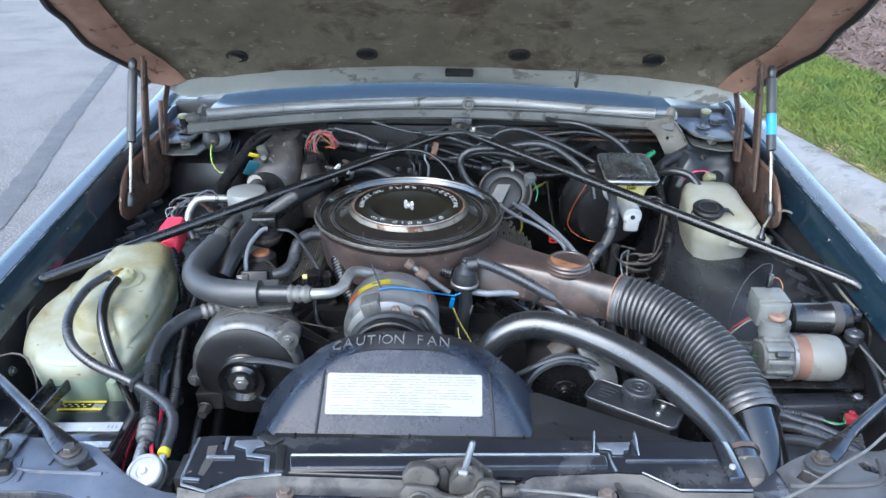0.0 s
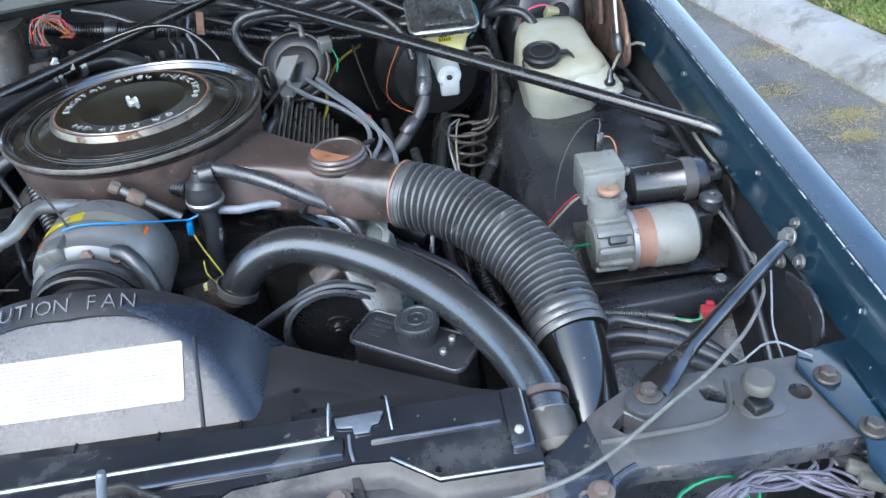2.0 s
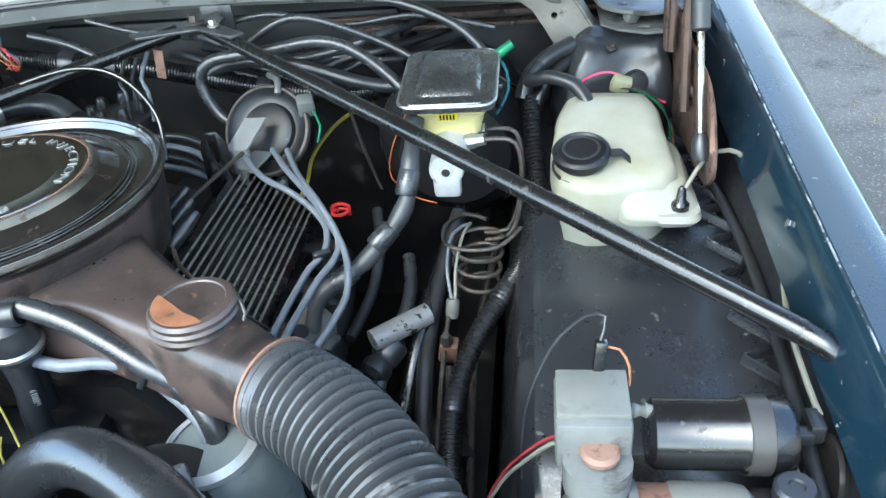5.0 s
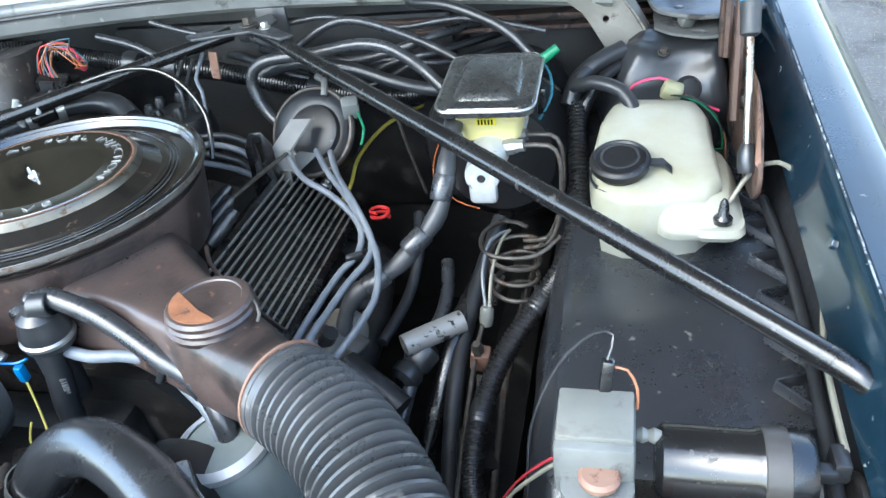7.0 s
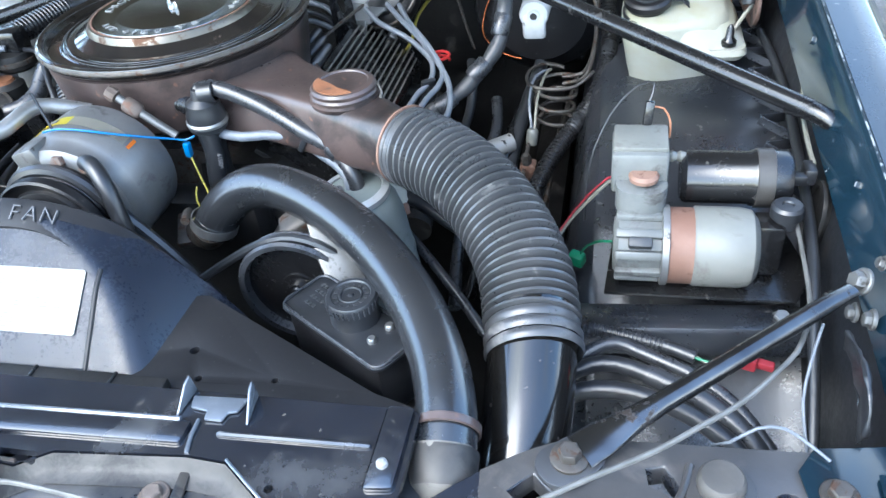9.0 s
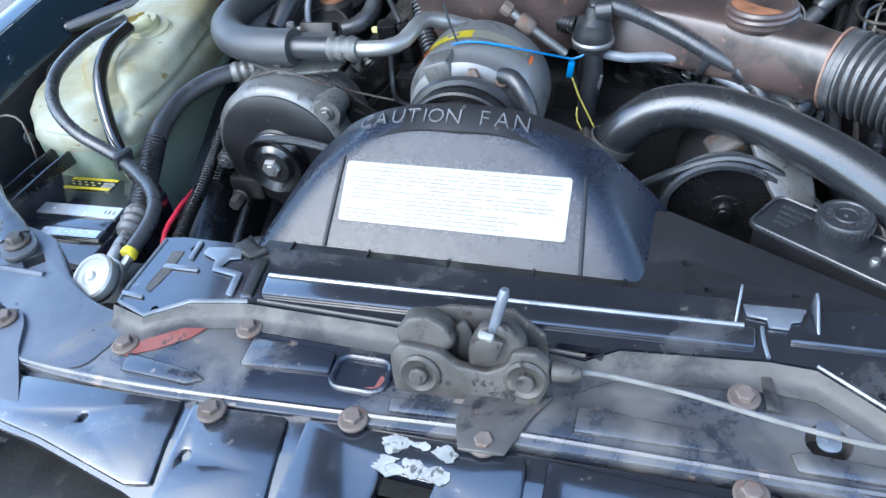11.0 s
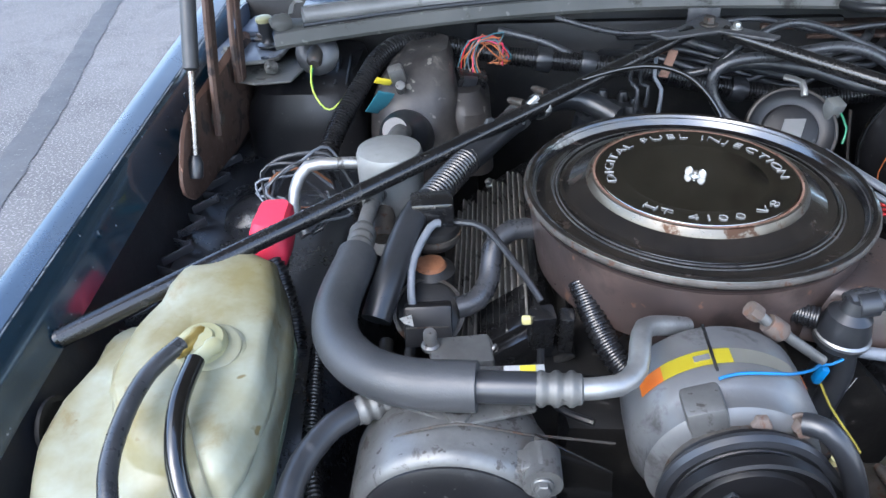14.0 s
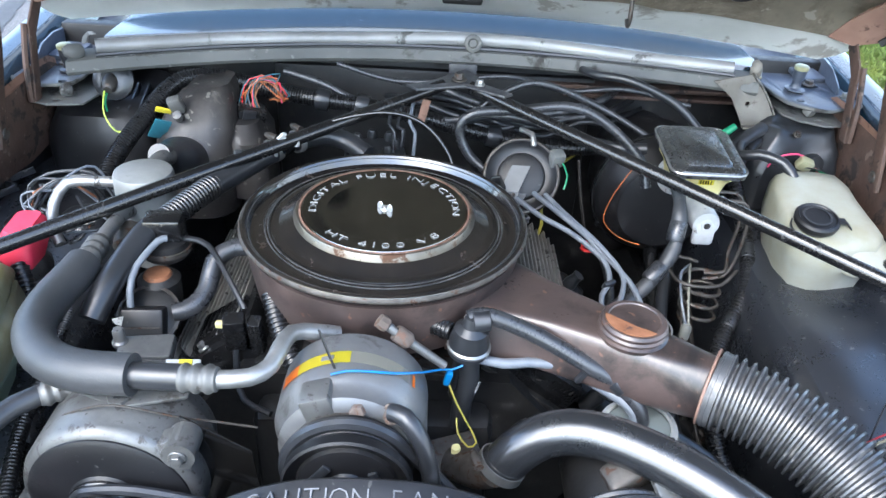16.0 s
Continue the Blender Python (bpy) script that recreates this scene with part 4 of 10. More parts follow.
part("inner_panel", hood_grid(0.095, 1.12, 24, -0.004, 0.90, 28, 0.006), "hood_under", hd, "flat rusty brown inner hood panel")
part("rear_lip", hood_grid(0.0, 0.17, 7, 0.003, 0.985), "hood_lip", hd, "dusty pale rear lip")
part("outer_skin", hood_grid(0.0, 1.16, 24, 0.030, 1.03), "paint", hd)
for s in (1, -1):
    side = lambda a, b, t: [hood_p(s * hood_half(t) * a, t, b)]
    ts = [0.10 + 0.05 * k for k in range(22)]
    part("side_rail", loft([[hood_p(s * hood_half(t) * a, t, b) for a, b in ((0.885, -0.010), (0.94, -0.018 + 0.006 * noise.noise((t * 9, s, 0))), (1.0, -0.004), (1.03, 0.024), (0.99, 0.02), (0.90, 0.004))] for t in ts]), "hood_rust", hd, "rusty folded hood side rail")
    part("edge_tear", tube([hood_p(s * hood_half(t) * (1.005 + 0.012 * noise.noise((t * 23, s * 4, 1))), t, -0.004) for t in ts], 0.008, 6), "grime", hd, "ragged dark edge seal")
for x, t in ((-0.50, 0.17), (-0.20, 0.15), (0.16, 0.15), (0.47, 0.17), (-0.52, 0.52), (0.52, 0.52)):
    n = Vector((0, -HS, -HC))
    part("plug", lathe([(0.026, -0.004), (0.026, 0.003), (0.022, 0.005), (0.018, 0.0015), (0, 0.001)], hood_p(x, t, -0.006), n, 20), "grime", hd)
part("hook", tube([hood_p(0.305, 0.11, -0.005), hood_p(0.305, 0.10, -0.03), hood_p(0.305, 0.085, -0.036), hood_p(0.305, 0.08, -0.022)], 0.004, 8), "bolt", hd)
part("latch_slot", box(hood_p(0.02, 0.075, -0.008), (0.07, 0.02, 0.012), 0.004, (38, 0, 0)), "grime", hd)
part("striker_tag", box(hood_p(0.27, 0.42, -0.006), (0.05, 0.012, 0.004), 0.001, (38, 0, 0)), "dry", hd)

for s in (1, -1):
    st = thing("gas_strut", (s * 0.685, 0.71, 0.915), "grey gas spring with a bright rod holding the hood up", "gas strut", "hood struts")
    lo, up = Vector((s * 0.688, 0.715, 0.915)), Vector((s * 0.683, 0.84, 1.188))
    d = (up - lo).normalized()
    part("rod", lathe([(0.0042, 0), (0.0042, 0.14)], lo, d, 14), "chrome", st)
    part("cylinder", lathe([(0.0055, 0.125), (0.0102, 0.128), (0.0102, 0.275), (0.009, 0.28), (0, 0.28)], lo, d, 20), "foam", st, "grey painted cylinder")
    part("ball_socket", lathe([(0.0085, -0.012), (0.010, -0.006), (0.010, 0.008), (0.006, 0.018)], lo, d, 12), "rubber", st)
    part("ball_socket", lathe([(0.006, -0.012), (0.009, -0.006), (0.009, 0.008), (0.005, 0.014)], lo + d * 0.292, d, 12), "rubber", st)
    if s > 0:
        part("sticker", hoop([(0.0106, 0.16), (0.0106, 0.205)], lo, d, 20), "bluetag", st, "blue sticker band")
    hg = thing("hinge_assembly", (s * 0.67, 0.85, 0.84), "rusty brown steel hood hinge arm", "hinge", "hood hinges")
    X = s * 0.70
    yz = lambda pts, x, t: sheet([(p[0], p[1]) for p in pts], 0, t, 0.001, Matrix(((0, 0, s, x), (1, 0, 0, 0), (0, 1, 0, 0), (0, 0, 0, 1))))
    part("base_plate", yz([(0.696, 0.882), (0.71, 0.872), (0.74, 0.866), (0.80, 0.862), (0.90, 0.852), (1.0, 0.856), (1.05, 0.88), (1.068, 0.92), (1.066, 0.952), (1.055, 0.972), (1.03, 0.984), (0.99, 0.987), (0.93, 0.985), (0.873, 0.981), (0.804, 0.978), (0.765, 0.979), (0.747, 0.976), (0.725, 0.966), (0.71, 0.953), (0.692, 0.930), (0.683, 0.910), (0.684, 0.895)], X, 0.005), "hinge_rust", hg)
    for q0, q1 in (((0.805, 0.92), (0.898, 1.185)), ((0.925, 0.95), (0.958, 1.07))):
        part("arm_flange", tube([(X - s * 0.016, *q0), (X - s * 0.016, q0[0] * 0.5 + q1[0] * 0.5 - 0.006, (q0[1] + q1[1]) / 2), (X - s * 0.016, *q1)], 0.005, 6), "hinge_rust", hg)
    part("torn_edge", loft([[(X - s * (0.004 + 0.012 * abs(noise.noise((y * 30, s, 0)))), y, z), (X - s * 0.004, y, z + 0.010), (X, y, z - 0.012)] for y, z in ((0.69, 0.925), (0.71, 0.952), (0.735, 0.970), (0.76, 0.977), (0.80, 0.977), (0.86, 0.981), (0.92, 0.985), (0.98, 0.987), (1.03, 0.984), (1.055, 0.972))]), "hood_rust", hg, "rusty folded edge")
    part("arm", yz([(0.805, 0.92), (0.83, 0.925), (0.885, 1.06), (0.918, 1.17), (0.898, 1.185), (0.866, 1.08)], X - s * 0.012, 0.004), "hinge_rust", hg)
    part("arm", yz([(0.925, 0.95), (0.945, 0.95), (0.975, 1.05), (1.02, 1.095), (1.0, 1.11), (0.958, 1.07)], X - s * 0.02, 0.004), "hinge_rust", hg)
    part("pivot", lathe([(0.012, -0.004), (0.012, 0.01), (0.008, 0.014), (0, 0.014)], (X - s * 0.004, 0.83, 0.935), (-s, 0, 0), 16), "bolt", hg)
    zp, px, py = (0.985, 0.636, 1.070) if s > 0 else (0.970, -0.656, 1.020)
    br = thing("hinge_bracket", (px, py, zp), "dusty steel corner bracket with a rubber bumper post", "bracket", "corner brackets")
    front = [(0.565, 1.13), (0.590, 1.115), (0.600, 1.036), (0.617, 1.007), (0.659, 0.984), (0.703, 1.0), (0.742, 1.02)] if s > 0 else [(0.585, 1.06), (0.628, 1.035), (0.634, 0.975), (0.66, 0.962), (0.713, 0.958), (0.742, 0.99)]
    part("plate", sheet([(s * a, b) for a, b in front + [(0.744, 1.36), (0.57, 1.40)]], zp, 0.006, 0.001, None, [disc_points((s * 0.69, py + 0.035), 0.008), disc_points((px - s * 0.005, py - 0.045), 0.007)]), "bluedust", br)
    low = [(0.600, 1.012), (0.622, 0.985), (0.659, 0.966), (0.700, 0.972), (0.725, 1.0), (0.72, 1.10), (0.60, 1.10)] if s > 0 else [(0.596, 0.985), (0.606, 0.935), (0.66, 0.925), (0.715, 0.945), (0.725, 1.0), (0.72, 1.10), (0.60, 1.10)]
    part("lower_plate", sheet([(s * a, b) for a, b in low], zp - 0.022, 0.004, 0.001, None, [disc_points((s * 0.655, low[2][1] + 0.022), 0.008, 12, 0.7)]), "cowl_lip", br, "dusty lower flange")
    part("edge_fold", tube([(s * a, b - 0.002, zp - 0.002) for a, b in front[1:]], 0.0035, 8), "cowl_lip", br)
    part("standing_flange", rumple(loft([[(s * x, y, zp + 0.004), (s * x, y, zp + h), (s * (x + 0.004), y + 0.004, zp + h), (s * (x + 0.006), y + 0.003, zp + 0.004)] for x, y, h in ((0.705, py - 0.02, 0.018), (0.715, py + 0.04, 0.034), (0.722, py + 0.10, 0.036), (0.728, py + 0.17, 0.026))]), 0.002, 40, 1, 0.2), "bluedust", br, "bent standing flange")
    part("raised_pad", box((s * 0.690, py + 0.085, zp + 0.007), (0.05, 0.07, 0.012), 0.004, (4, 0, 8 * s)), "bluedust", br)
    post = part("bumper_post", lathe([(0.018, 0.004), (0.018, 0.007), (0.010, 0.009), (0.0085, 0.012), (0.0085, 0.022), (0.0115, 0.026), (0.0115, 0.044), (0.0, 0.045)], (px, py, zp), (0.04 * s, 0, 1), 20), "rubber" if s < 0 else "bluedust", br, "rubber bumper post")
    part("cap", lathe([(0.0115, 0.041), (0.0128, 0.043), (0.0128, 0.048), (0.010, 0.050), (0, 0.0505)], (px, py, zp), (0.04 * s, 0, 1), 20), "tank", post, "pale worn cap")
    part("clip", box((s * 0.640, low[2][1] + 0.034, zp - 0.010), (0.02, 0.018, 0.016), 0.005, (20, 10, 30)), "cowl_lip", br)
    part("bolt", hexbolt((s * 0.675, py + 0.03, zp + 0.004)), "bolt", br)
    part("bolt", hexbolt((s * 0.715, py - 0.03, zp + 0.004), r=0.007, washer=0.011), "cowl_lip", br)
part("strip_end", rumple(lathe([(0.0, -0.012), (0.010, -0.010), (0.014, 0.0), (0.012, 0.012), (0.006, 0.020), (0, 0.021)], (-0.612, 0.965, 1.026), (-0.6, -0.5, 0.1), 14), 0.004, 60, 1, 0.2), "cowl_lip", cw, "curled torn strip end")
part("strip_tab", loft([[(-0.606 + dx, 0.975, 1.036 + dz), (-0.600 + dx, 0.978, 1.036 + dz), (-0.600 + dx, 0.984, 1.035 + dz), (-0.606 + dx, 0.982, 1.035 + dz)] for dx, dz in ((0.0, 0.0), (0.004, 0.012), (0.012, 0.020), (0.018, 0.016))]), "strip", cw)
part("strip_end", rumple(lathe([(0.0, -0.010), (0.012, -0.008), (0.0145, 0.0), (0.012, 0.008), (0.0, 0.012)], (0.540, 1.034, 1.035), (0.9, -0.4, 0.05), 14), 0.003, 60, 1, 0.2), "beige", cw, "flattened strip end")
br = thing("firewall_bracket", (0.54, 1.03, 0.98), "dusty grey steel bracket with two holes hanging from the cowl", "bracket")
m = Matrix(((1, 0, 0, 0), (0, 0, -1, 1.018), (0, 1, 0, 0), (0, 0, 0, 1)))
part("plate", rumple(sheet([(0.466, 1.014), (0.490, 1.020), (0.530, 1.029), (0.548, 1.012), (0.570, 0.985), (0.588, 0.955), (0.598, 0.937), (0.536, 0.934), (0.524, 0.955), (0.505, 0.985)], 0, 0.005, 0.001, m, [disc_points((0.524, 1.006), 0.0095, 14, 0.62), disc_points((0.536, 0.976), 0.0048)]), 0.0012, 30, 1, 0.0), "beige", br)
part("side_flange", loft([[(x, 1.016, z), (x + 0.003, 1.016, z), (x + 0.004, 1.045, z + 0.006), (x + 0.001, 1.045, z + 0.006)] for x, z in ((0.532, 1.029), (0.549, 1.012), (0.571, 0.985), (0.589, 0.955), (0.599, 0.937))]), "beige", br)
part("foot", box((0.566, 1.013, 0.9345), (0.064, 0.016, 0.004), 0.001), "beige", br)
part("cross_rod", tube([(0.575, 1.024, 0.938), (0.61, 1.022, 0.944), (0.66, 1.02, 0.949), (0.70, 1.03, 0.950)], 0.0042, 8), "beige", br)


# ---- radiator support and front panels ----
rs = thing("radiator_support", (0, -0.04, 0.83), "grimy grey sheet steel radiator support with bolts and holes", "radiator support")
back = [(-0.70, 0.037), (-0.537, 0.038), (-0.478, 0.024), (-0.449, -0.002), (-0.402, -0.043), (-0.343, -0.066), (-0.294, -0.062), (-0.262, -0.03), (-0.21, -0.026),
        (0.21, -0.018), (0.253, -0.014), (0.295, -0.052), (0.389, -0.048), (0.446, 0.004), (0.505, 0.034), (0.605, 0.037), (0.72, 0.042)]
front = [(0.72, -0.066), (0.612, -0.071), (0.529, -0.071), (0.47, -0.066), (0.446, -0.078), (0.436, -0.108), (0.40, -0.122), (0.06, -0.128), (-0.08, -0.136), (-0.27, -0.145),
         (-0.40, -0.140), (-0.433, -0.118), (-0.443, -0.083), (-0.501, -0.064), (-0.590, -0.070), (-0.608, -0.080), (-0.635, -0.083), (-0.655, -0.076), (-0.70, -0.076)]


def eased(pts, rounds=2):
    """An open run of corners, each cut twice, as pressed steel turns."""
    for _ in range(rounds):
        new_pts = [pts[0]]
        for (x0, y0), (x1, y1) in zip(pts, pts[1:]):
            new_pts += [(0.75 * x0 + 0.25 * x1, 0.75 * y0 + 0.25 * y1), (0.25 * x0 + 0.75 * x1, 0.25 * y0 + 0.75 * y1)]
        pts = new_pts + [pts[-1]]
    return pts


diamond = lambda x, y, r: [(x + r, y), (x, y + r), (x - r, y), (x, y - r)]
part("tie_bar", sheet(eased(back) + eased(front), 0.842, 0.003, 0.0015, None, [disc_points((0.647, -0.007), 0.0105), disc_points((-0.630, -0.028), 0.0105), diamond(0.478, -0.018, 0.017), diamond(-0.474, -0.016, 0.015),
                                                              [(0.555, 0.012), (0.568, 0.016), (0.575, 0.004), (0.585, -0.012), (0.570, -0.008), (0.557, -0.002)], disc_points((-0.626, -0.069), 0.0042), disc_points((0.262, -0.083), 0.015)], 0.018), "plate", rs)
def emboss(outline, z, h=0.003):
    """A raised pressing with sloping sides."""
    return sheet(outline, z + h, h + 0.001, h * 0.85)


for pts in ([(0.236, -0.099), (0.245, -0.096), (0.352, -0.100), (0.361, -0.104), (0.354, -0.111), (0.240, -0.113)], [(-0.296, -0.108), (-0.225, -0.116), (-0.212, -0.122), (-0.225, -0.130), (-0.291, -0.128)], [(-0.192, -0.070), (-0.112, -0.074), (-0.110, -0.096), (-0.190, -0.102)],
            [(-0.052, -0.108), (0.006, -0.104), (0.008, -0.118), (-0.050, -0.122)], [(0.090, -0.088), (0.180, -0.092), (0.200, -0.108), (0.090, -0.112)]):
    part("emboss", emboss(pts, 0.842, 0.0035), "plate", rs)
pk = rounded(-0.084, -0.090, 0.046, 0.032, 0.010)
part("pocket_rim", tube([(px, py, 0.8430) for px, py in pk + pk[:1]], 0.0028, 8, smooth=False), "plate", rs, "pressed square pocket")
part("pocket_rust", sheet([(-0.066, -0.090), (-0.060, -0.094), (-0.062, -0.104), (-0.074, -0.1065), (-0.080, -0.1055), (-0.068, -0.102)], 0.8452, 0.0012, 0), "primer", rs, "red primer showing at the pocket's corner")
for s, key, zr in ((1, "grey_plate", 0.8440), (-1, "bluedust", 0.8440)):
    line = eased([(0.446, -0.034), (0.500, -0.0325), (0.545, -0.031), (0.570, -0.024), (0.580, -0.004), (0.585, 0.018)])
    part("pressed_ridge", tube([(s * a, b, zr) for a, b in line], 0.0030, 8), key, rs)
corner = eased([(0.440, -0.004), (0.472, 0.018), (0.505, 0.033), (0.605, 0.036), (0.718, 0.041), (0.718, -0.065), (0.612, -0.070), (0.529, -0.070), (0.470, -0.065), (0.448, -0.076)])
part("corner_plate", sheet(corner, 0.8436, 0.0012, 0.0005, None, [disc_points((0.647, -0.007), 0.0105), diamond(0.478, -0.018, 0.017), [(0.555, 0.012), (0.568, 0.016), (0.575, 0.004), (0.585, -0.012), (0.570, -0.008), (0.557, -0.002)]]), "grey_plate", rs, "dusty grey corner plate")
part("corner_plate", sheet(eased([(-0.300, -0.074), (-0.343, -0.068), (-0.402, -0.045), (-0.449, -0.004), (-0.478, 0.022), (-0.537, 0.036), (-0.698, 0.035)]) + eased([(-0.698, -0.074), (-0.655, -0.0745), (-0.635, -0.081), (-0.608, -0.078), (-0.590, -0.068), (-0.501, -0.062), (-0.445, -0.081), (-0.435, -0.116), (-0.400, -0.137), (-0.330, -0.138), (-0.318, -0.10)]), 0.8436, 0.0012, 0.0005, None, [disc_points((-0.630, -0.028), 0.0105), diamond(-0.474, -0.016, 0.015), disc_points((-0.626, -0.064), 0.0042)]), "bluedust", rs, "dusty blue corner plate")
part("emboss", emboss([(-0.522, 0.020), (-0.517, 0.020), (-0.5205, -0.020), (-0.5255, -0.020)], 0.8436, 0.003), "bluedust", rs)
part("emboss", emboss([(-0.612, -0.036), (-0.604, -0.034), (-0.596, -0.056), (-0.602, -0.058)], 0.8436, 0.0025), "bluedust", rs)
part("emboss", emboss([(-0.556, -0.026), (-0.550, -0.024), (-0.546, -0.050), (-0.552, -0.052)], 0.8436, 0.0025), "bluedust", rs)
part("arm", loft([[(x - w, y, z), (x + w, y, z), (x + w, y, z - 0.004), (x - w, y, z - 0.004)] for x, y, z, w in ((-0.437, -0.086, 0.8475, 0.010), (-0.434, -0.100, 0.848, 0.020), (-0.424, -0.125, 0.847, 0.024), (-0.408, -0.150, 0.841, 0.026), (-0.392, -0.175, 0.836, 0.028))]), "bluedust", rs, "dusty blue curved arm")
part("bolt", hexbolt((-0.437, -0.098, 0.8485), (0, 0, 1), 0.0085, 0.0138, 0.006), "rust_bolt", rs, "rusty bolt")
part("front_lip", tube([(x, y + 0.004, 0.8415) for x, y in [(0.47, -0.066), (0.446, -0.078), (0.436, -0.104), (0.40, -0.118), (0.25, -0.122), (0.06, -0.124), (-0.08, -0.132), (-0.27, -0.141), (-0.40, -0.136), (-0.43, -0.116), (-0.44, -0.085)]], 0.0032, 8), "plate", rs)
part("dusty_step", loft([[(x, y - 0.0008, 0.8550), (x, y - 0.003, 0.8525), (x, y - 0.006, 0.8475), (x, y - 0.011, 0.8445), (x, y - 0.020, 0.8432), (x, y - 0.020, 0.8425), (x, y, 0.8425)] for x, y in ((-0.335, -0.066), (-0.297, -0.076), (-0.262, -0.052), (-0.210, -0.043), (-0.1, -0.045), (0.05, -0.049), (0.090, -0.053), (0.115, -0.037), (0.223, -0.028), (0.256, -0.030), (0.297, -0.060), (0.388, -0.059))]), "dusty", rs, "dust-caked step before the cover")
part("seam_plate", sheet([(0.218, -0.030), (0.226, -0.031), (0.232, -0.066), (0.222, -0.066)], 0.8465, 0.003, 0.001), "dust", rs)
part("hang_tongue", sheet(rounded(0.262, -0.079, 0.016, 0.026, 0.007), 0.8440, 0.002, 0.0008), "bright_panel", rs, "bright tongue in the round hole")
part("seam_plate", rumple(sheet([(0.008, -0.088), (0.070, -0.086), (0.058, -0.110), (0.046, -0.142), (0.012, -0.144), (0.004, -0.118)], 0.8462, 0.003, 0.001), 0.001, 60, 1, 0.2), "dust", rs, "dusty latch foot")
for x, y in ((-0.074, -0.134), (0.029, -0.134), (-0.201, -0.062), (0.211, -0.136), (-0.190, -0.149), (0.207, -0.056), (0.377, -0.082), (0.432, -0.085), (-0.305, -0.10)):
    part("bolt", hexbolt((x, y, 0.8425), (0, 0, 1), 0.0085, 0.0138, 0.006), "rust_bolt", rs, "pale rusty bolt")
for s in (1, -1):
    bx, by = (0.601, -0.010) if s > 0 else (-0.588, -0.022)
    part("rubber_bump_stop", join(lathe([(0.0060, 0), (0.0060, 0.018), (0.0100, 0.019), (0.0152, 0.0205), (0.0158, 0.0235), (0.0150, 0.029), (0.0130, 0.0315), (0.006, 0.032), (0, 0.031)], (bx, by, 0.842), (0, 0, 1), 24)), "dusty" if s > 0 else "support", rs, "worn mushroom bump stop")
    if s < 0:
        part("tab", sheet(rounded(-0.592, 0.012, 0.034, 0.050, 0.008), 0.8495, 0.003, 0.001), "plate", rs, "bolted tab")
        part("bolt", hexbolt((-0.595, 0.005, 0.8495), (0, 0, 1), 0.009, 0.0125), "bolt", rs)
    part("adjuster_clip", rumple(box((0.600 if s > 0 else -0.576, -0.020 if s > 0 else -0.034, 0.848), (0.022, 0.018, 0.012), 0.003, (0, 0, 12)), 0.002, 90, 1, 0.1), "grime", rs)
    part("seat_plate", sheet(rounded(0.604 if s > 0 else -0.582, -0.008 if s > 0 else -0.030, 0.046, 0.050, 0.014), 0.8452, 0.0016, 0.0007), "grey_plate" if s > 0 else "bluedust", rs)
    part("end_gusset", sheet([(s * a, b) for a, b in ((0.655, 0.02), (0.668, 0.040), (0.735, 0.05), (0.742, -0.14), (0.700, -0.15), (0.664, -0.135), (0.660, -0.10), (0.672, -0.072), (0.658, 0.0))], 0.8475, 0.003, 0.001), "paint", rs)
    part("edge_fold", tube([(s * a, b, 0.850) for a, b in ((0.706, 0.02), (0.704, -0.03), (0.702, -0.06), (0.697, -0.085), (0.689, -0.10), (0.684, -0.13))], 0.0022, 6), "paint", rs)
    for x, y in ((0.677, 0.002), (0.684, -0.064)):
        part("bolt", hexbolt((s * x, y, 0.848), (0, 0, 1), 0.0095, 0.0145), "bolt", rs)
part("red_primer_patch", sheet([(-0.30, -0.088), (-0.262, -0.066), (-0.235, -0.06), (-0.25, -0.082), (-0.275, -0.10), (-0.298, -0.112)], 0.8432, 0.0008, 0, None), "primer", rs, "worn patch of red primer")

fp = thing("header_panel", (0, -0.2, 0.80), "dusty dark blue header panel with a square hole and round holes", "header panel")
m = Matrix.Translation((0, -0.128, 0.838)) @ pose(0, 0, 0, 7, 0, 0)
hole = [(-0.042, -0.038), (0.001, -0.040), (-0.003, -0.084), (-0.020, -0.088), (-0.043, -0.085)]
part("panel", sheet([(-0.42, -0.012), (0.40, 0.0), (0.43, -0.01), (0.43, -0.15), (0.0, -0.146), (-0.145, -0.122), (-0.233, -0.094), (-0.33, -0.072), (-0.42, -0.060)], 0, 0.003, 0.001, m, [hole, disc_points((0.040, -0.071), 0.0125), disc_points((0.115, -0.057), 0.0135)], 0.01), "panel", fp)
field = lambda pts, holes=(): part("raised_field", sheet(pts, 0, 0.005, 0.0030, m @ Matrix.Translation((0, 0, 0.004)), holes), "panel", fp)
field([(-0.405, -0.018), (-0.222, -0.014), (-0.218, -0.050), (-0.2115, -0.086), (-0.233, -0.090), (-0.33, -0.068), (-0.405, -0.057)], [disc_points((-0.30, -0.045), 0.004, 8)])
field([(-0.212, -0.014), (-0.128, -0.012), (-0.121, -0.060), (-0.1145, -0.096), (-0.116, -0.124), (-0.145, -0.118), (-0.205, -0.096), (-0.209, -0.060)], [disc_points((-0.196, -0.058), 0.0045, 10)])
field([(-0.112, -0.010), (0.060, -0.008), (0.063, -0.020), (0.066, -0.142), (0.0, -0.140), (-0.108, -0.124), (-0.1105, -0.096)], [hole, disc_points((0.040, -0.071), 0.0125)])
field([(0.076, -0.008), (0.200, -0.012), (0.200, -0.142), (0.080, -0.142)], [disc_points((0.115, -0.057), 0.0135)])
field([(0.210, -0.010), (0.284, -0.010), (0.284, -0.142), (0.208, -0.142)])
field([(0.294, -0.012), (0.366, -0.016), (0.368, -0.142), (0.294, -0.142)])
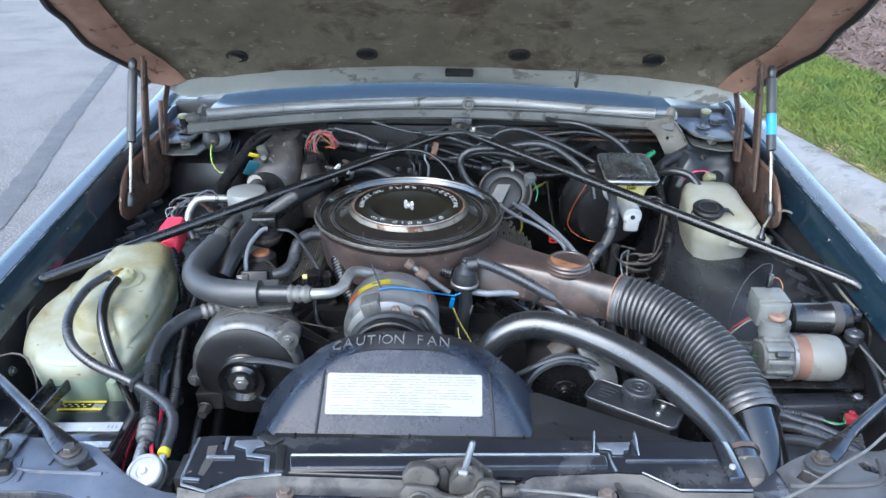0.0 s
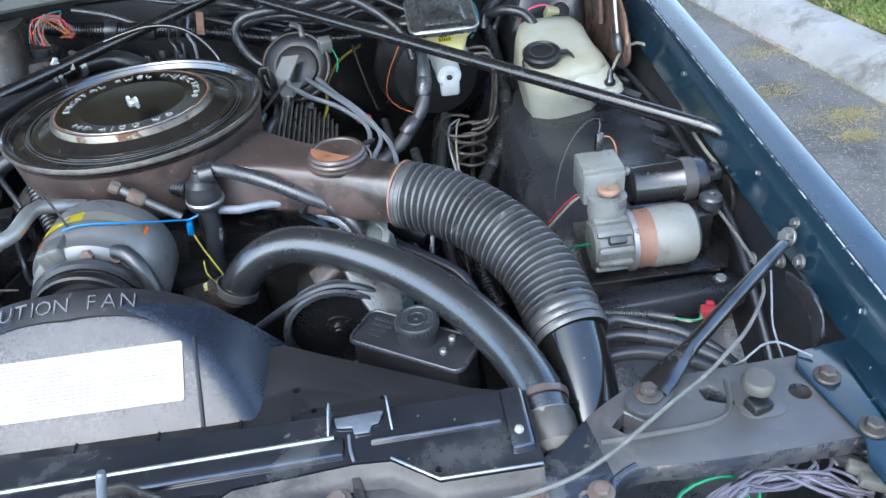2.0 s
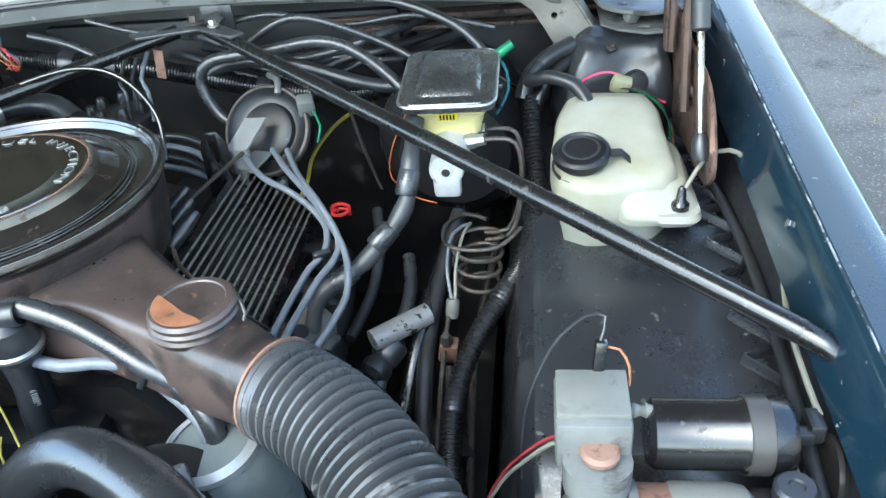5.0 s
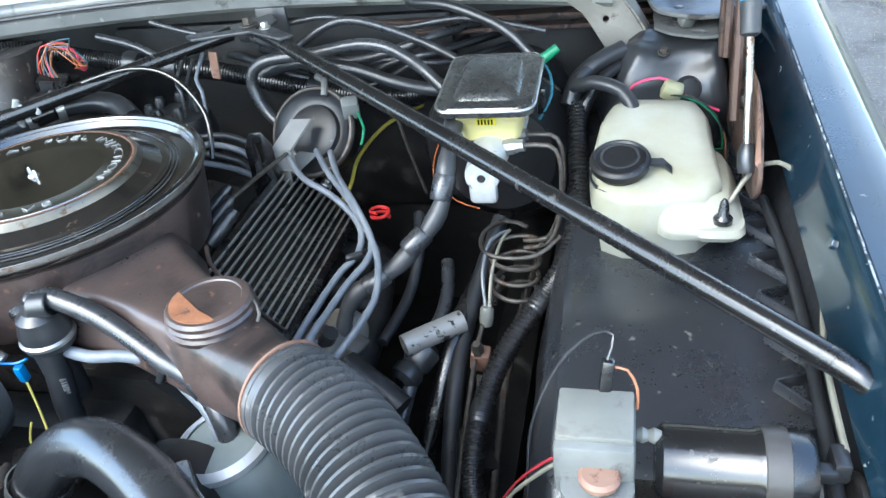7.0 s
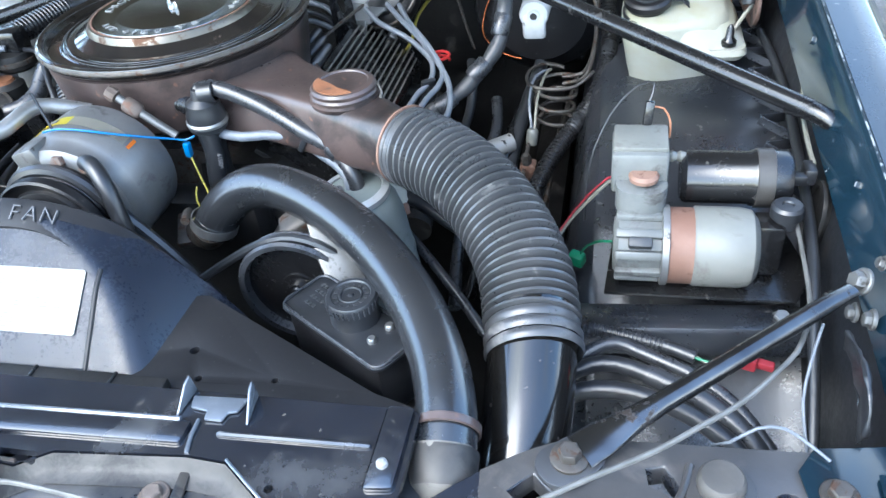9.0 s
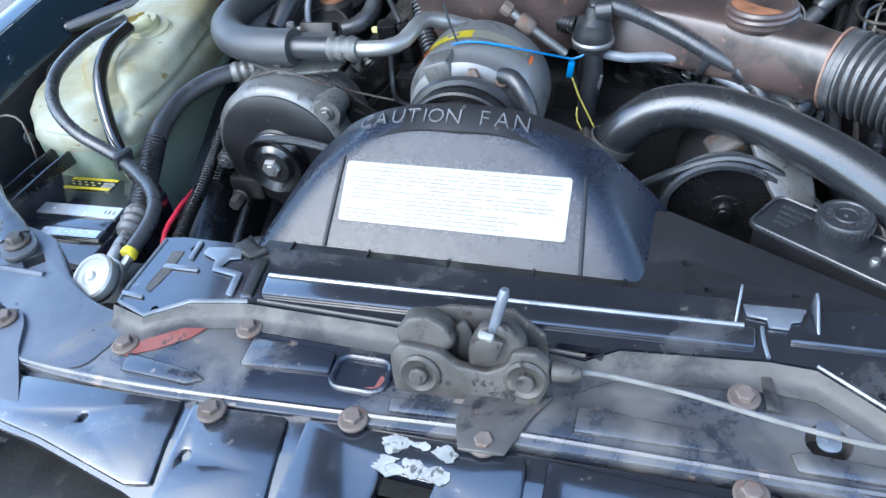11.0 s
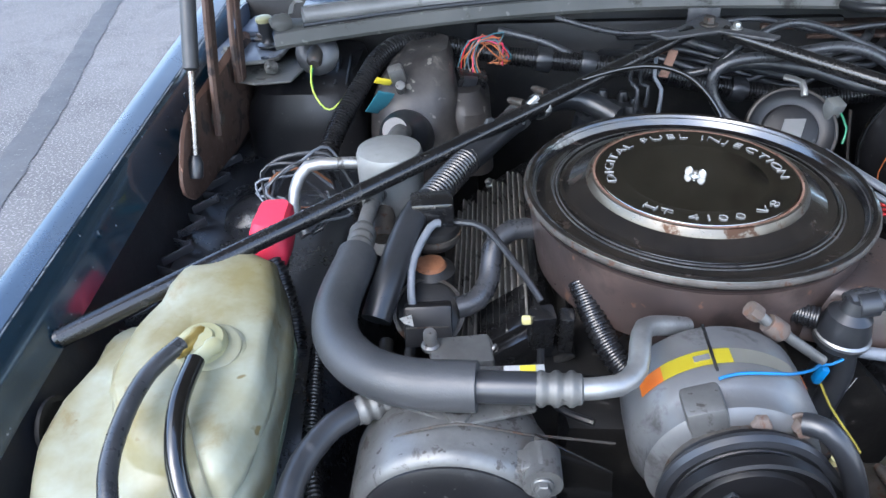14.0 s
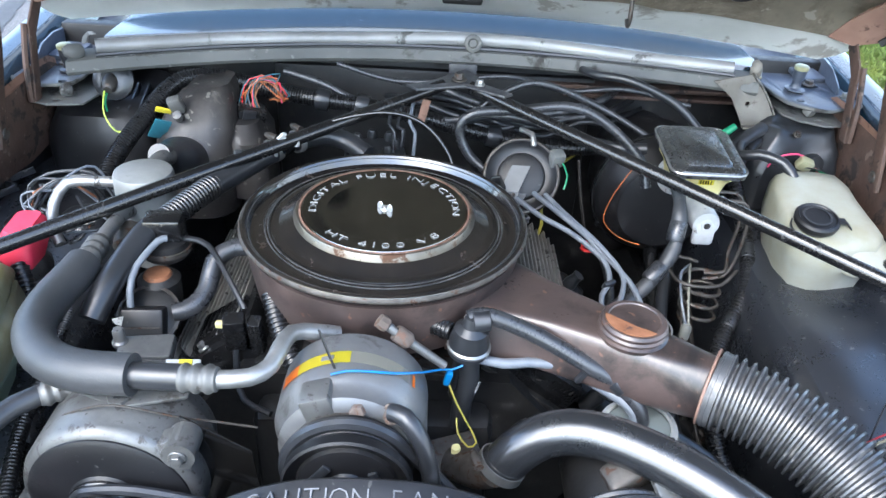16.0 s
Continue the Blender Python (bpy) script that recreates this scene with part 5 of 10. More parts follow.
field([(0.378, -0.010), (0.424, -0.014), (0.424, -0.142), (0.382, -0.142)])
part("fold_edge", tube([m @ Vector((0.372, -0.016, 0.003)), m @ Vector((0.375, -0.142, 0.003))], 0.0022, 6), "bright_panel", fp)
part("clip_tab", box((0.289, -0.131, 0.8415), (0.013, 0.016, 0.007), 0.002), "beige", fp)
crust = random.Random(4)
for k in range(16):
    cx_, cy_, r_ = crust.uniform(-0.050, 0.008), crust.choice((-0.016, -0.019, -0.031, -0.034, -0.037)), crust.uniform(0.006, 0.012)
    blot = [(cx_ + r_ * crust.uniform(0.55, 1.25) * math.cos(k * math.tau / 14), cy_ + 0.55 * r_ * crust.uniform(0.5, 1.3) * math.sin(k * math.tau / 14)) for k in range(14)]
    part("paint_crust", sheet(blot, 0, 0.0008, 0, m @ Matrix.Translation((0, 0, 0.0046 + 0.0001 * k))), "flake", fp, "flaking pale paint round the hole")
part("channel", box((0, -0.268, 0.775), (0.90, 0.02, 0.08), 0.004), "panel", fp)
# added near-black sheet that gives the panel's holes their dark inside
part("inner_wall", box((0, -0.20, 0.765), (0.84, 0.10, 0.004), 0), "grime", fp)
for s in (1, -1):
    hl = thing("headlamp_surround", (s * 0.57, -0.16, 0.78), "blue painted headlamp surround with wiring behind it", "headlamp panel", "headlamp panels")
    part("strip", sheet([(s * a, b) for a, b in ((0.43, -0.128), (0.56, -0.138), (0.74, -0.138), (0.77, -0.20), (0.62, -0.215), (0.43, -0.21))], 0.832, 0.003, 0.001, None, [], 0.02), "panel", hl)
    part("step", sheet([(s * a, b) for a, b in ((0.445, -0.140), (0.56, -0.150), (0.73, -0.150), (0.75, -0.175), (0.445, -0.172))], 0.838, 0.006, 0.003), "panel", hl)
    part("clip", sheet(rounded(s * 0.452, -0.185, 0.018, 0.036, 0.003), 0.836, 0.003, 0.001, None, [disc_points((s * 0.452, -0.172), 0.003, 8)]), "strip", hl, "bright spring clip")
    part("clip", sheet(rounded(s * 0.60, -0.195, 0.018, 0.036, 0.003), 0.836, 0.003, 0.001, None, [disc_points((s * 0.60, -0.182), 0.003, 8)]), "strip", hl, "bright spring clip")
    part("well", box((s * 0.58, -0.10, 0.72), (0.30, 0.10, 0.01), 0), "grime", hl)
    if s < 0:
        part("connector", box((s * 0.652, -0.100, 0.795), (0.042, 0.030, 0.034), 0.005, (12, 0, s * 20)), "tank", hl, "cream wiring connector")
        part("connector_collar", box((s * 0.672, -0.092, 0.796), (0.012, 0.034, 0.038), 0.004, (12, 0, s * 20)), "grime", hl)
    part("loom", tube([(s * 0.690, -0.058, 0.815), (s * 0.697, -0.085, 0.795), (s * 0.690, -0.108, 0.78), (s * 0.655, -0.116, 0.772), (s * 0.60, -0.108, 0.768), (s * 0.545, -0.112, 0.764), (s * 0.47, -0.128, 0.755)], 0.0115, 14, 0.01, (0.0045, 0.0018)), "loom", hl)
    part("tape_wrap", tube([(s * 0.575, -0.110, 0.766), (s * 0.53, -0.116, 0.762), (s * 0.46, -0.132, 0.753)], 0.0128, 12), "rubber", hl)
    for k, (x0, y0, x1, y1) in enumerate(() if s > 0 else ((0.630, -0.078, 0.545, -0.082), (0.56, -0.070, 0.475, -0.125), (0.525, -0.075, 0.475, -0.118), (0.61, -0.066, 0.595, -0.082), (0.54, -0.075, 0.47, -0.082))):
        part("wire", tube([(s * x0, y0, 0.806), (s * (x0 * 0.6 + x1 * 0.4), y0 * 0.55 + y1 * 0.45, 0.798), (s * x1, y1, 0.775)], 0.0014 + 0.0004 * (k % 3), 6), ("wire_grey", "hose", "hose", "rubber", "rubber")[k], hl)

hw = thing("headlamp_wiring", (0.61, -0.08, 0.79), "bundle of purple-grey and green headlamp wires with pale connectors", "wiring")
for pts, key, r in (([(0.590, -0.035, 0.825), (0.584, -0.044, 0.810), (0.577, -0.060, 0.805), (0.570, -0.085, 0.790)], "w_green", 0.0020), ([(0.601, -0.035, 0.825), (0.596, -0.044, 0.812), (0.588, -0.062, 0.805), (0.580, -0.085, 0.790)], "w_green", 0.0020),
                    ([(0.495, -0.085, 0.790), (0.512, -0.070, 0.802), (0.536, -0.064, 0.808), (0.560, -0.062, 0.806), (0.580, -0.070, 0.795)], "w_green", 0.0020)):
    part("wire", tube(pts, r, 6), key, hw, "bright green wire")
wr = random.Random(14)
for k in range(13):
    g = lambda v, d: v + wr.uniform(-d, d)
    part("wire", tube([(g(0.525, 0.015), g(-0.090, 0.01), 0.785), (g(0.555, 0.01), g(-0.078, 0.008), g(0.806, 0.008)), (g(0.600, 0.012), g(-0.072, 0.012), g(0.812, 0.008)), (g(0.640, 0.01), g(-0.080, 0.010), g(0.808, 0.008)), (g(0.672, 0.008), g(-0.096, 0.01), g(0.795, 0.006))], wr.choice((0.0014, 0.0017, 0.0021)), 6), wr.choice(("violet_wire", "wire_grey", "violet_wire", "violet_wire", "hose")), hw)
for k in range(5):
    g = lambda v, d: v + wr.uniform(-d, d)
    cx_, cy_ = g(0.622, 0.02), g(-0.062, 0.008)
    part("wire_loop", tube([(cx_ + 0.020 * math.cos(a_ * 0.7 + k), cy_ + 0.012 * math.sin(a_ * 0.7 + k), 0.808 + 0.004 * math.sin(a_ + k)) for a_ in range(8)], 0.0015, 6), ("violet_wire", "wire_grey", "violet_wire", "hose", "violet_wire")[k], hw)
for x, y, a_ in ((0.672, -0.066, -28), (0.680, -0.078, -26), (0.684, -0.092, -22)):
    part("connector", box((x, y, 0.806), (0.034, 0.011, 0.012), 0.002, (0, 10, a_)), "foam" if y > -0.07 else "offwhite", hw, "pale grey connector")

la = thing("hood_latch", (0.01, -0.07, 0.842), "greasy rusted steel hood latch with a release cable", "hood latch")
lm0 = Matrix.Translation((0.006, -0.098, 0.842)) @ pose(0, 0, 0, 74, 0, 2)
ax_ = lm0.to_3x3() @ Vector((0, 0, 1))
part("face_plate", rumple(sheet([(-0.058, 0.0), (-0.060, 0.034), (-0.052, 0.044), (-0.020, 0.040), (-0.006, 0.030), (0.016, 0.028), (0.030, 0.036), (0.036, 0.048), (0.054, 0.050), (0.063, 0.040), (0.064, 0.022), (0.056, 0.004), (0.030, -0.002), (0.010, -0.006), (-0.02, -0.004)], 0, 0.010, 0.003, lm0), 0.0014, 55, 2, 0.2), "latch", la)
part("side_cheek", rumple(sheet([(-0.054, 0.028), (-0.056, 0.050), (-0.047, 0.063), (-0.032, 0.065), (-0.018, 0.058), (-0.010, 0.046), (-0.016, 0.034)], 0, 0.020, 0.004, lm0 @ Matrix.Translation((0, 0, -0.008))), 0.0022, 60, 2, 0.2), "latch", la)
part("side_cheek", rumple(sheet([(0.000, 0.026), (0.002, 0.050), (0.010, 0.062), (0.026, 0.066), (0.036, 0.064), (0.042, 0.052), (0.046, 0.042), (0.034, 0.028)], 0, 0.018, 0.004, lm0 @ Matrix.Translation((0, 0, -0.006))), 0.0022, 60, 2, 0.2), "latch", la)
part("back_plate", sheet([(-0.056, 0.0), (-0.054, 0.050), (-0.02, 0.060), (0.03, 0.062), (0.056, 0.042), (0.060, 0.0)], 0, 0.005, 0.002, lm0 @ Matrix.Translation((0, 0.002, -0.034))), "latch", la)
part("jaw", sheet([(-0.014, 0.020), (0.004, 0.020), (0.002, 0.050), (-0.004, 0.060), (-0.012, 0.054)], 0, 0.006, 0.002, lm0 @ Matrix.Translation((0, 0, -0.018))), "grime", la)
part("jaw", sheet([(0.004, 0.034), (0.024, 0.040), (0.030, 0.056), (0.014, 0.060), (0.004, 0.050)], 0, 0.005, 0.0015, lm0 @ Matrix.Translation((0, 0, 0.001))), "latch", la)
part("torn_flake", rumple(box(lm0 @ Vector((0.016, 0.060, 0.001)), (0.010, 0.004, 0.008), 0.001, (30, 10, 0)), 0.003, 160, 1, 0.1), "flake", la)
for x, y in ((-0.036, 0.020), (0.046, 0.026)):
    q = lm0 @ Vector((x, y, 0.0))
    part("eye", lathe([(0.0165, -0.004), (0.0165, 0.002), (0.014, 0.0042), (0.0105, 0.0015), (0, 0.0015)], q, ax_, 22), "latch", la)
    part("bolt", lathe([(0.0075, 0.0), (0.0075, 0.005), (0.006, 0.0065), (0, 0.0065)], q + ax_ * 0.0015, ax_, 12), "latch", la)
part("pin", lathe([(0.0042, -0.02), (0.0042, 0.026), (0.003, 0.029), (0, 0.029)], (0.027, -0.070, 0.906), (0.25, 0.2, 0.95), 10), "bright_panel", la)
part("cable_ferrule", lathe([(0.004, -0.006), (0.0075, -0.005), (0.0075, 0.008), (0.004, 0.016)], (0.076, -0.082, 0.873), (1, 0.02, 0.05), 10), "latch", la)
part("release_cable", tube([(0.080, -0.080, 0.872), (0.105, -0.072, 0.865), (0.162, -0.075, 0.862), (0.198, -0.082, 0.862), (0.236, -0.089, 0.862), (0.282, -0.095, 0.862), (0.326, -0.094, 0.862), (0.372, -0.090, 0.863), (0.412, -0.080, 0.864), (0.447, -0.063, 0.865), (0.489, -0.036, 0.866), (0.520, -0.016, 0.867),
                            (0.559, 0.008, 0.868), (0.590, 0.032, 0.869), (0.619, 0.057, 0.868), (0.651, 0.095, 0.866), (0.672, 0.13, 0.862), (0.69, 0.20, 0.85), (0.70, 0.35, 0.84)], 0.0021, 8), "cable_grey", la, "grey sheathed release cable")

# black sight shield over the radiator
ss = thing("radiator_cover", (0.02, 0.0, 0.855), "ribbed black sheet cover over the radiator", "radiator cover")
ZS = 0.856
out = [(-0.338, 0.026), (-0.318, 0.030), (-0.23, 0.030), (0.38, 0.034), (0.390, 0.03), (0.390, -0.058), (0.297, -0.059), (0.256, -0.029), (0.223, -0.027), (0.115, -0.036), (0.090, -0.052), (-0.045, -0.046), (-0.209, -0.042), (-0.261, -0.051), (-0.297, -0.075), (-0.332, -0.064)]
part("sheet", sheet(out, ZS, 0.003, 0.0, None, [disc_points((0.297, -0.047), 0.0038, 8), disc_points((-0.298, 0.016), 0.004, 8), disc_points((-0.291, -0.066), 0.004, 8), rounded(0.085, -0.044, 0.038, 0.010, 0.004)], 0.004), "panel", ss)
for pts, h in (([(-0.206, -0.006), (0.214, 0.002), (0.214, -0.020), (-0.200, -0.034)], 0.004), ([(0.238, -0.004), (0.361, -0.001), (0.361, -0.006), (0.238, -0.009)], 0.003), ([(0.364, 0.034), (0.386, 0.034), (0.386, -0.038), (0.364, -0.041)], 0.0045),
               ([(-0.222, -0.002), (-0.212, -0.002), (-0.208, -0.038), (-0.218, -0.040)], 0.002)):
    part("pressing", emboss(pts, ZS, h), "panel", ss)
part("slot", sheet([(-0.226, 0.012), (-0.214, 0.012), (-0.208, -0.036), (-0.218, -0.036)], ZS + 0.0030, 0.003, 0.0006), "grime", ss, "dark slot in the cover")
# tee, ridge and groove strips: sky shine on the pressings, done as bright colour
part("tee_recess", sheet([(-0.283, 0.018), (-0.246, 0.022), (-0.241, 0.008), (-0.252, 0.005), (-0.256, -0.006), (-0.230, -0.010), (-0.2255, -0.040), (-0.2325, -0.040), (-0.2365, -0.016), (-0.262, -0.012), (-0.266, 0.002), (-0.283, 0.008)], ZS + 0.0036, 0.003, 0.0014), "bright_panel", ss, "tee pressing in a bright blue-grey tone for its sky shine")
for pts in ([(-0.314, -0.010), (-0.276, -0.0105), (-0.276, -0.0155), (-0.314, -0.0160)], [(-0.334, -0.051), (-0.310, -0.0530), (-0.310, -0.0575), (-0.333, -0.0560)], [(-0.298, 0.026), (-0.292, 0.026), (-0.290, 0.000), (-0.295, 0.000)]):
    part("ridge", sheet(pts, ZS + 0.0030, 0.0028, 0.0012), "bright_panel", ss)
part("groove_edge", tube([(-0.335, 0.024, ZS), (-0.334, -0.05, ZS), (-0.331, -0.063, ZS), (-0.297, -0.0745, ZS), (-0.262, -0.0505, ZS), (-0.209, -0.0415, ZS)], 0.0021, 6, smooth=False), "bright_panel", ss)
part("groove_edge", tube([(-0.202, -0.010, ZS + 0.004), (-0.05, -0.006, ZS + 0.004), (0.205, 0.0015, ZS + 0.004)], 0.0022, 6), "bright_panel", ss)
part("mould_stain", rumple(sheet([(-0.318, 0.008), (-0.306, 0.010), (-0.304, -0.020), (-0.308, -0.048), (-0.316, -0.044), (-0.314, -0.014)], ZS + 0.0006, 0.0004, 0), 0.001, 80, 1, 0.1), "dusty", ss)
part("tee_recess", sheet([(0.204, 0.026), (0.252, 0.028), (0.247, 0.014), (0.240, 0.012), (0.238, 0.004), (0.223, 0.004), (0.222, 0.012), (0.207, 0.014)], ZS + 0.0035, 0.003, 0.0012), "bright_panel", ss, "tee pressing in a bright blue-grey tone for its sky shine")
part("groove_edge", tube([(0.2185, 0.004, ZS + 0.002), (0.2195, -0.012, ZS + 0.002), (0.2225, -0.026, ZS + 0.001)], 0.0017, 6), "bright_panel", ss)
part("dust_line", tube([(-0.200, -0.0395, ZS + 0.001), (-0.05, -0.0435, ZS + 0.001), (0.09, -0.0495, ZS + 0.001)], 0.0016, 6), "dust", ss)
# bright line here is painted shine along the cover's front edge
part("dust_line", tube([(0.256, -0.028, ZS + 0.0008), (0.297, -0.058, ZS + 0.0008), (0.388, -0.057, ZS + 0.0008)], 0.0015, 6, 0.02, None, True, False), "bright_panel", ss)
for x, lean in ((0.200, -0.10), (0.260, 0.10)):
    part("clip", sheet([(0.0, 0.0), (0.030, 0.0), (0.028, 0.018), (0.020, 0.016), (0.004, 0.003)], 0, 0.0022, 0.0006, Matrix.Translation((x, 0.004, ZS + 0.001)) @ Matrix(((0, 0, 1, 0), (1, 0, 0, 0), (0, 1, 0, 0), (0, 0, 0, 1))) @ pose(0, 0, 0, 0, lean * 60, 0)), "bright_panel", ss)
part("rivet", lathe([(0.0045, 0), (0.004, 0.003), (0.002, 0.0045), (0, 0.0045)], (0.374, -0.020, ZS + 0.0045), (0, 0, 1), 10), "letter", ss)
part("crumbling_edge", rumple(box((-0.238, 0.022, ZS + 0.004), (0.030, 0.018, 0.004), 0.0015, (0, 0, -35)), 0.004, 90, 2, 0.2), "grime", ss, "crumbling black foam strip")
rd = thing("radiator", (0.0, 0.0, 0.42), "black radiator core behind the support with a filler neck", "radiator")
part("core", box((0.02, 0.0, 0.63), (0.76, 0.05, 0.40), 0.004), "grime", rd)
part("side_tank", box((-0.385, 0.0, 0.63), (0.05, 0.055, 0.38), 0.012), "grime", rd)
part("filler_neck", lathe([(0.018, -0.04), (0.018, -0.008), (0.024, -0.004), (0.024, 0.0)], (-0.391, -0.020, 0.832), (-0.15, -0.45, 0.88), 22), "steel", rd)
part("overflow_spigot", tube([(-0.392, -0.01, 0.825), (-0.386, 0.004, 0.828), (-0.384, 0.016, 0.833)], 0.005, 8), "steel", rd)
part("filler_cap", lathe([(0.0232, -0.002), (0.0245, 0.003), (0.0245, 0.008), (0.0225, 0.0105), (0.0190, 0.0112), (0.0178, 0.0092), (0.0105, 0.0102), (0.0088, 0.0088), (0.0055, 0.0088), (0.0038, 0.0118), (0, 0.0118)], (-0.393, -0.023, 0.836), (-0.15, -0.45, 0.88), 30), "cap_alloy", rd, "dull pale aluminium radiator filler cap")
part("spigot_band", lathe([(0.0078, 0), (0.0088, 0.001), (0.0086, 0.006), (0.0078, 0.008)], (-0.384, 0.014, 0.8354), (0.05, 1, 0.2), 16), "yellow", rd, "yellow tape on the spigot")

# fan shroud
sh = thing("fan_shroud", (-0.06, 0.12, 0.79), "black plastic fan shroud with an arched dome and a white label", "fan shroud")
CX, NU = -0.065, 64
SLOPE = math.atan(0.795)


def crest(x):
    """Height of the dome's rear edge across the car."""
    u = abs(x - CX)
    return 0.9275 - 0.127 * (u / 0.220) ** 2.5 - 0.07 * (max(0.0, u - 0.225) / 0.027) ** 2


def face_z(y):
    return 0.7852 + 0.795 * y


def brow(x):
    """Where the flat face turns into the rim."""
    zf = crest(x) - 0.011 - 0.0075 * max(0.0, 1 - abs(x - CX) / 0.15)
    return min(0.157, (zf - 0.7852) / 0.795), zf


def dome_z(x, y):
    """The flat face runs smoothly into the arch; the turn is tighter in the middle."""
    u = abs(x - CX)
    k = 0.006 + 0.016 * min(1.0, max(0.0, (u - 0.10) / 0.09)) ** 1.3
    a, b = face_z(y), crest(x) - 0.002 - 0.0075 * max(0.0, 1 - u / 0.15) - 0.03 * (0.188 - y) * min(1.0, u / 0.2)
    if y > 0.157:
        b += 0.0075 * max(0.0, 1 - u / 0.15) * (y - 0.157) / 0.031
    h = max(0.0, k - abs(a - b)) / k
    return min(a, b) - h * h * k * 0.25


cols, rim = [], []
for k in range(NU + 1):
    x = CX - 0.252 * math.sin(math.pi * (0.5 - k / NU))
    col = [(x, 0.056, min(face_z(0.056), dome_z(x, 0.060)) - 0.012)]
    col += [(x, 0.058 + 0.130 * v / 26, dome_z(x, 0.058 + 0.130 * v / 26)) for v in range(27)]
    cols.append(col)
    if abs(x - CX) < 0.165:
        yb, zf = brow(x)
        zb = crest(x)
        e = 0.002 + 0.002 * max(0.0, 1 - abs(x - CX) / 0.15) - 0.012 * max(0.0, (abs(x - CX) - 0.125) / 0.04) ** 1.5
        zb -= 0.012 * max(0.0, (abs(x - CX) - 0.125) / 0.04) ** 1.5
        rim.append([(x, yb + (0.190 - yb) * 0.12, zf + (zb - zf) * 0.12 - 0.004), (x, yb + (0.190 - yb) * 0.14, zf + (zb - zf) * 0.14 + e), (x, 0.178, zb - 0.004 + e * 0.5), (x, 0.190, zb + 0.001), (x, 0.195, zb - 0.003), (x, 0.196, zb - 0.03), (x, 0.188, zb - 0.03)])
bm = bmesh.new()
skin(bm, [[bm.verts.new(p) for p in c] for c in cols], closed=False)
bmesh.ops.solidify(bm, geom=bm.faces[:], thickness=0.003)
part("dome", bm, "dome", sh, angle=80)
part("rim", loft(rim), "dull", sh, "black rim with raised lettering")
for ch, x in zip("CAUTIONFAN", (-0.165, -0.148, -0.129, -0.113, -0.1005, -0.089, -0.071, -0.040, -0.022, -0.003)):
    yb, zf = brow(x)
    g = (crest(x) + 0.001 - zf) / (0.190 - yb)
    lean = (crest(x + 0.006) - crest(x - 0.006)) / 0.012
    y = 0.190 - 0.55 * min(0.030, 0.190 - yb)
    ux, uy = Vector((1, 0, lean)).normalized(), Vector((0, 1, g)).normalized()
    un = ux.cross(uy).normalized()
    part("letter", moved(letters(ch, 0.0235, 0.0016, 0.0004), Matrix(((ux.x, uy.x, un.x, x), (ux.y, uy.y, un.y, y), (ux.z, uy.z, un.z, zf + g * (y - yb) + 0.0035), (0, 0, 0, 1)))), "raised_letter", sh)
lm = Matrix.Translation((-0.0605, 0.1085, face_z(0.1085))) @ pose(0, 0, 0, math.degrees(SLOPE), 0, 0)
part("label", sheet(rounded(0, 0, 0.226, 0.061, 0.003), 0, 0.0008, 0, lm @ Matrix.Translation((0, 0, 0.0016))), "white", sh, "white printed emissions label")
rr = random.Random(8)
ink = bmesh.new()
for row in range(14):
    x = -0.106
    stop = (0.02 if row % 5 == 4 else 0.104) - (0.0 if row < 10 else 0.05)
    while x < stop:
        w = rr.uniform(0.004, 0.02)
        if rr.random() < 0.9 and x + w < 0.107:
            ink = join(ink, moved(box((x + w / 2, 0.0262 - 0.0040 * row, 0), (w, 0.0011, 0.0003), 0), lm @ Matrix.Translation((0, 0, 0.0017))))
        x += w + 0.002
part("print", ink, "ink", sh, "faint rows of grey print")
for x0, x1, y0, y1 in ((-0.184, -0.179, 0.060, 0.136), (0.070, 0.064, 0.060, 0.136)):
    part("rib", tube([(x0 + (x1 - x0) * f, y0 + (y1 - y0) * f, dome_z(x0 + (x1 - x0) * f, y0 + (y1 - y0) * f) + 0.0004) for f in (0, 0.2, 0.4, 0.6, 0.8, 1)], 0.0022, 8), "dull", sh)
part("side_plate", sheet([(0.387, 0.052), (0.34, 0.066), (0.142, 0.170), (0.10, 0.165), (0.0, 0.165), (-0.02, 0.052)], 0.833, 0.003, 0.001, None, [disc_points((0.161, 0.097), 0.0045, 10), disc_points((0.18, 0.065), 0.0035, 8), disc_points((0.25, 0.07), 0.003, 8)], 0.05), "dull", sh)
part("slot_strip", box((-0.04, 0.046, 0.838), (0.40, 0.018, 0.010), 0.002), "grime", sh)
for k in range(5):
    part("slot_rib", box((-0.21 + 0.08 * k, 0.046, 0.8435), (0.003, 0.018, 0.003), 0.001), "black", sh)
part("slot_lip", box((-0.06, 0.036, 0.846), (0.36, 0.003, 0.004), 0.001), "panel", sh)


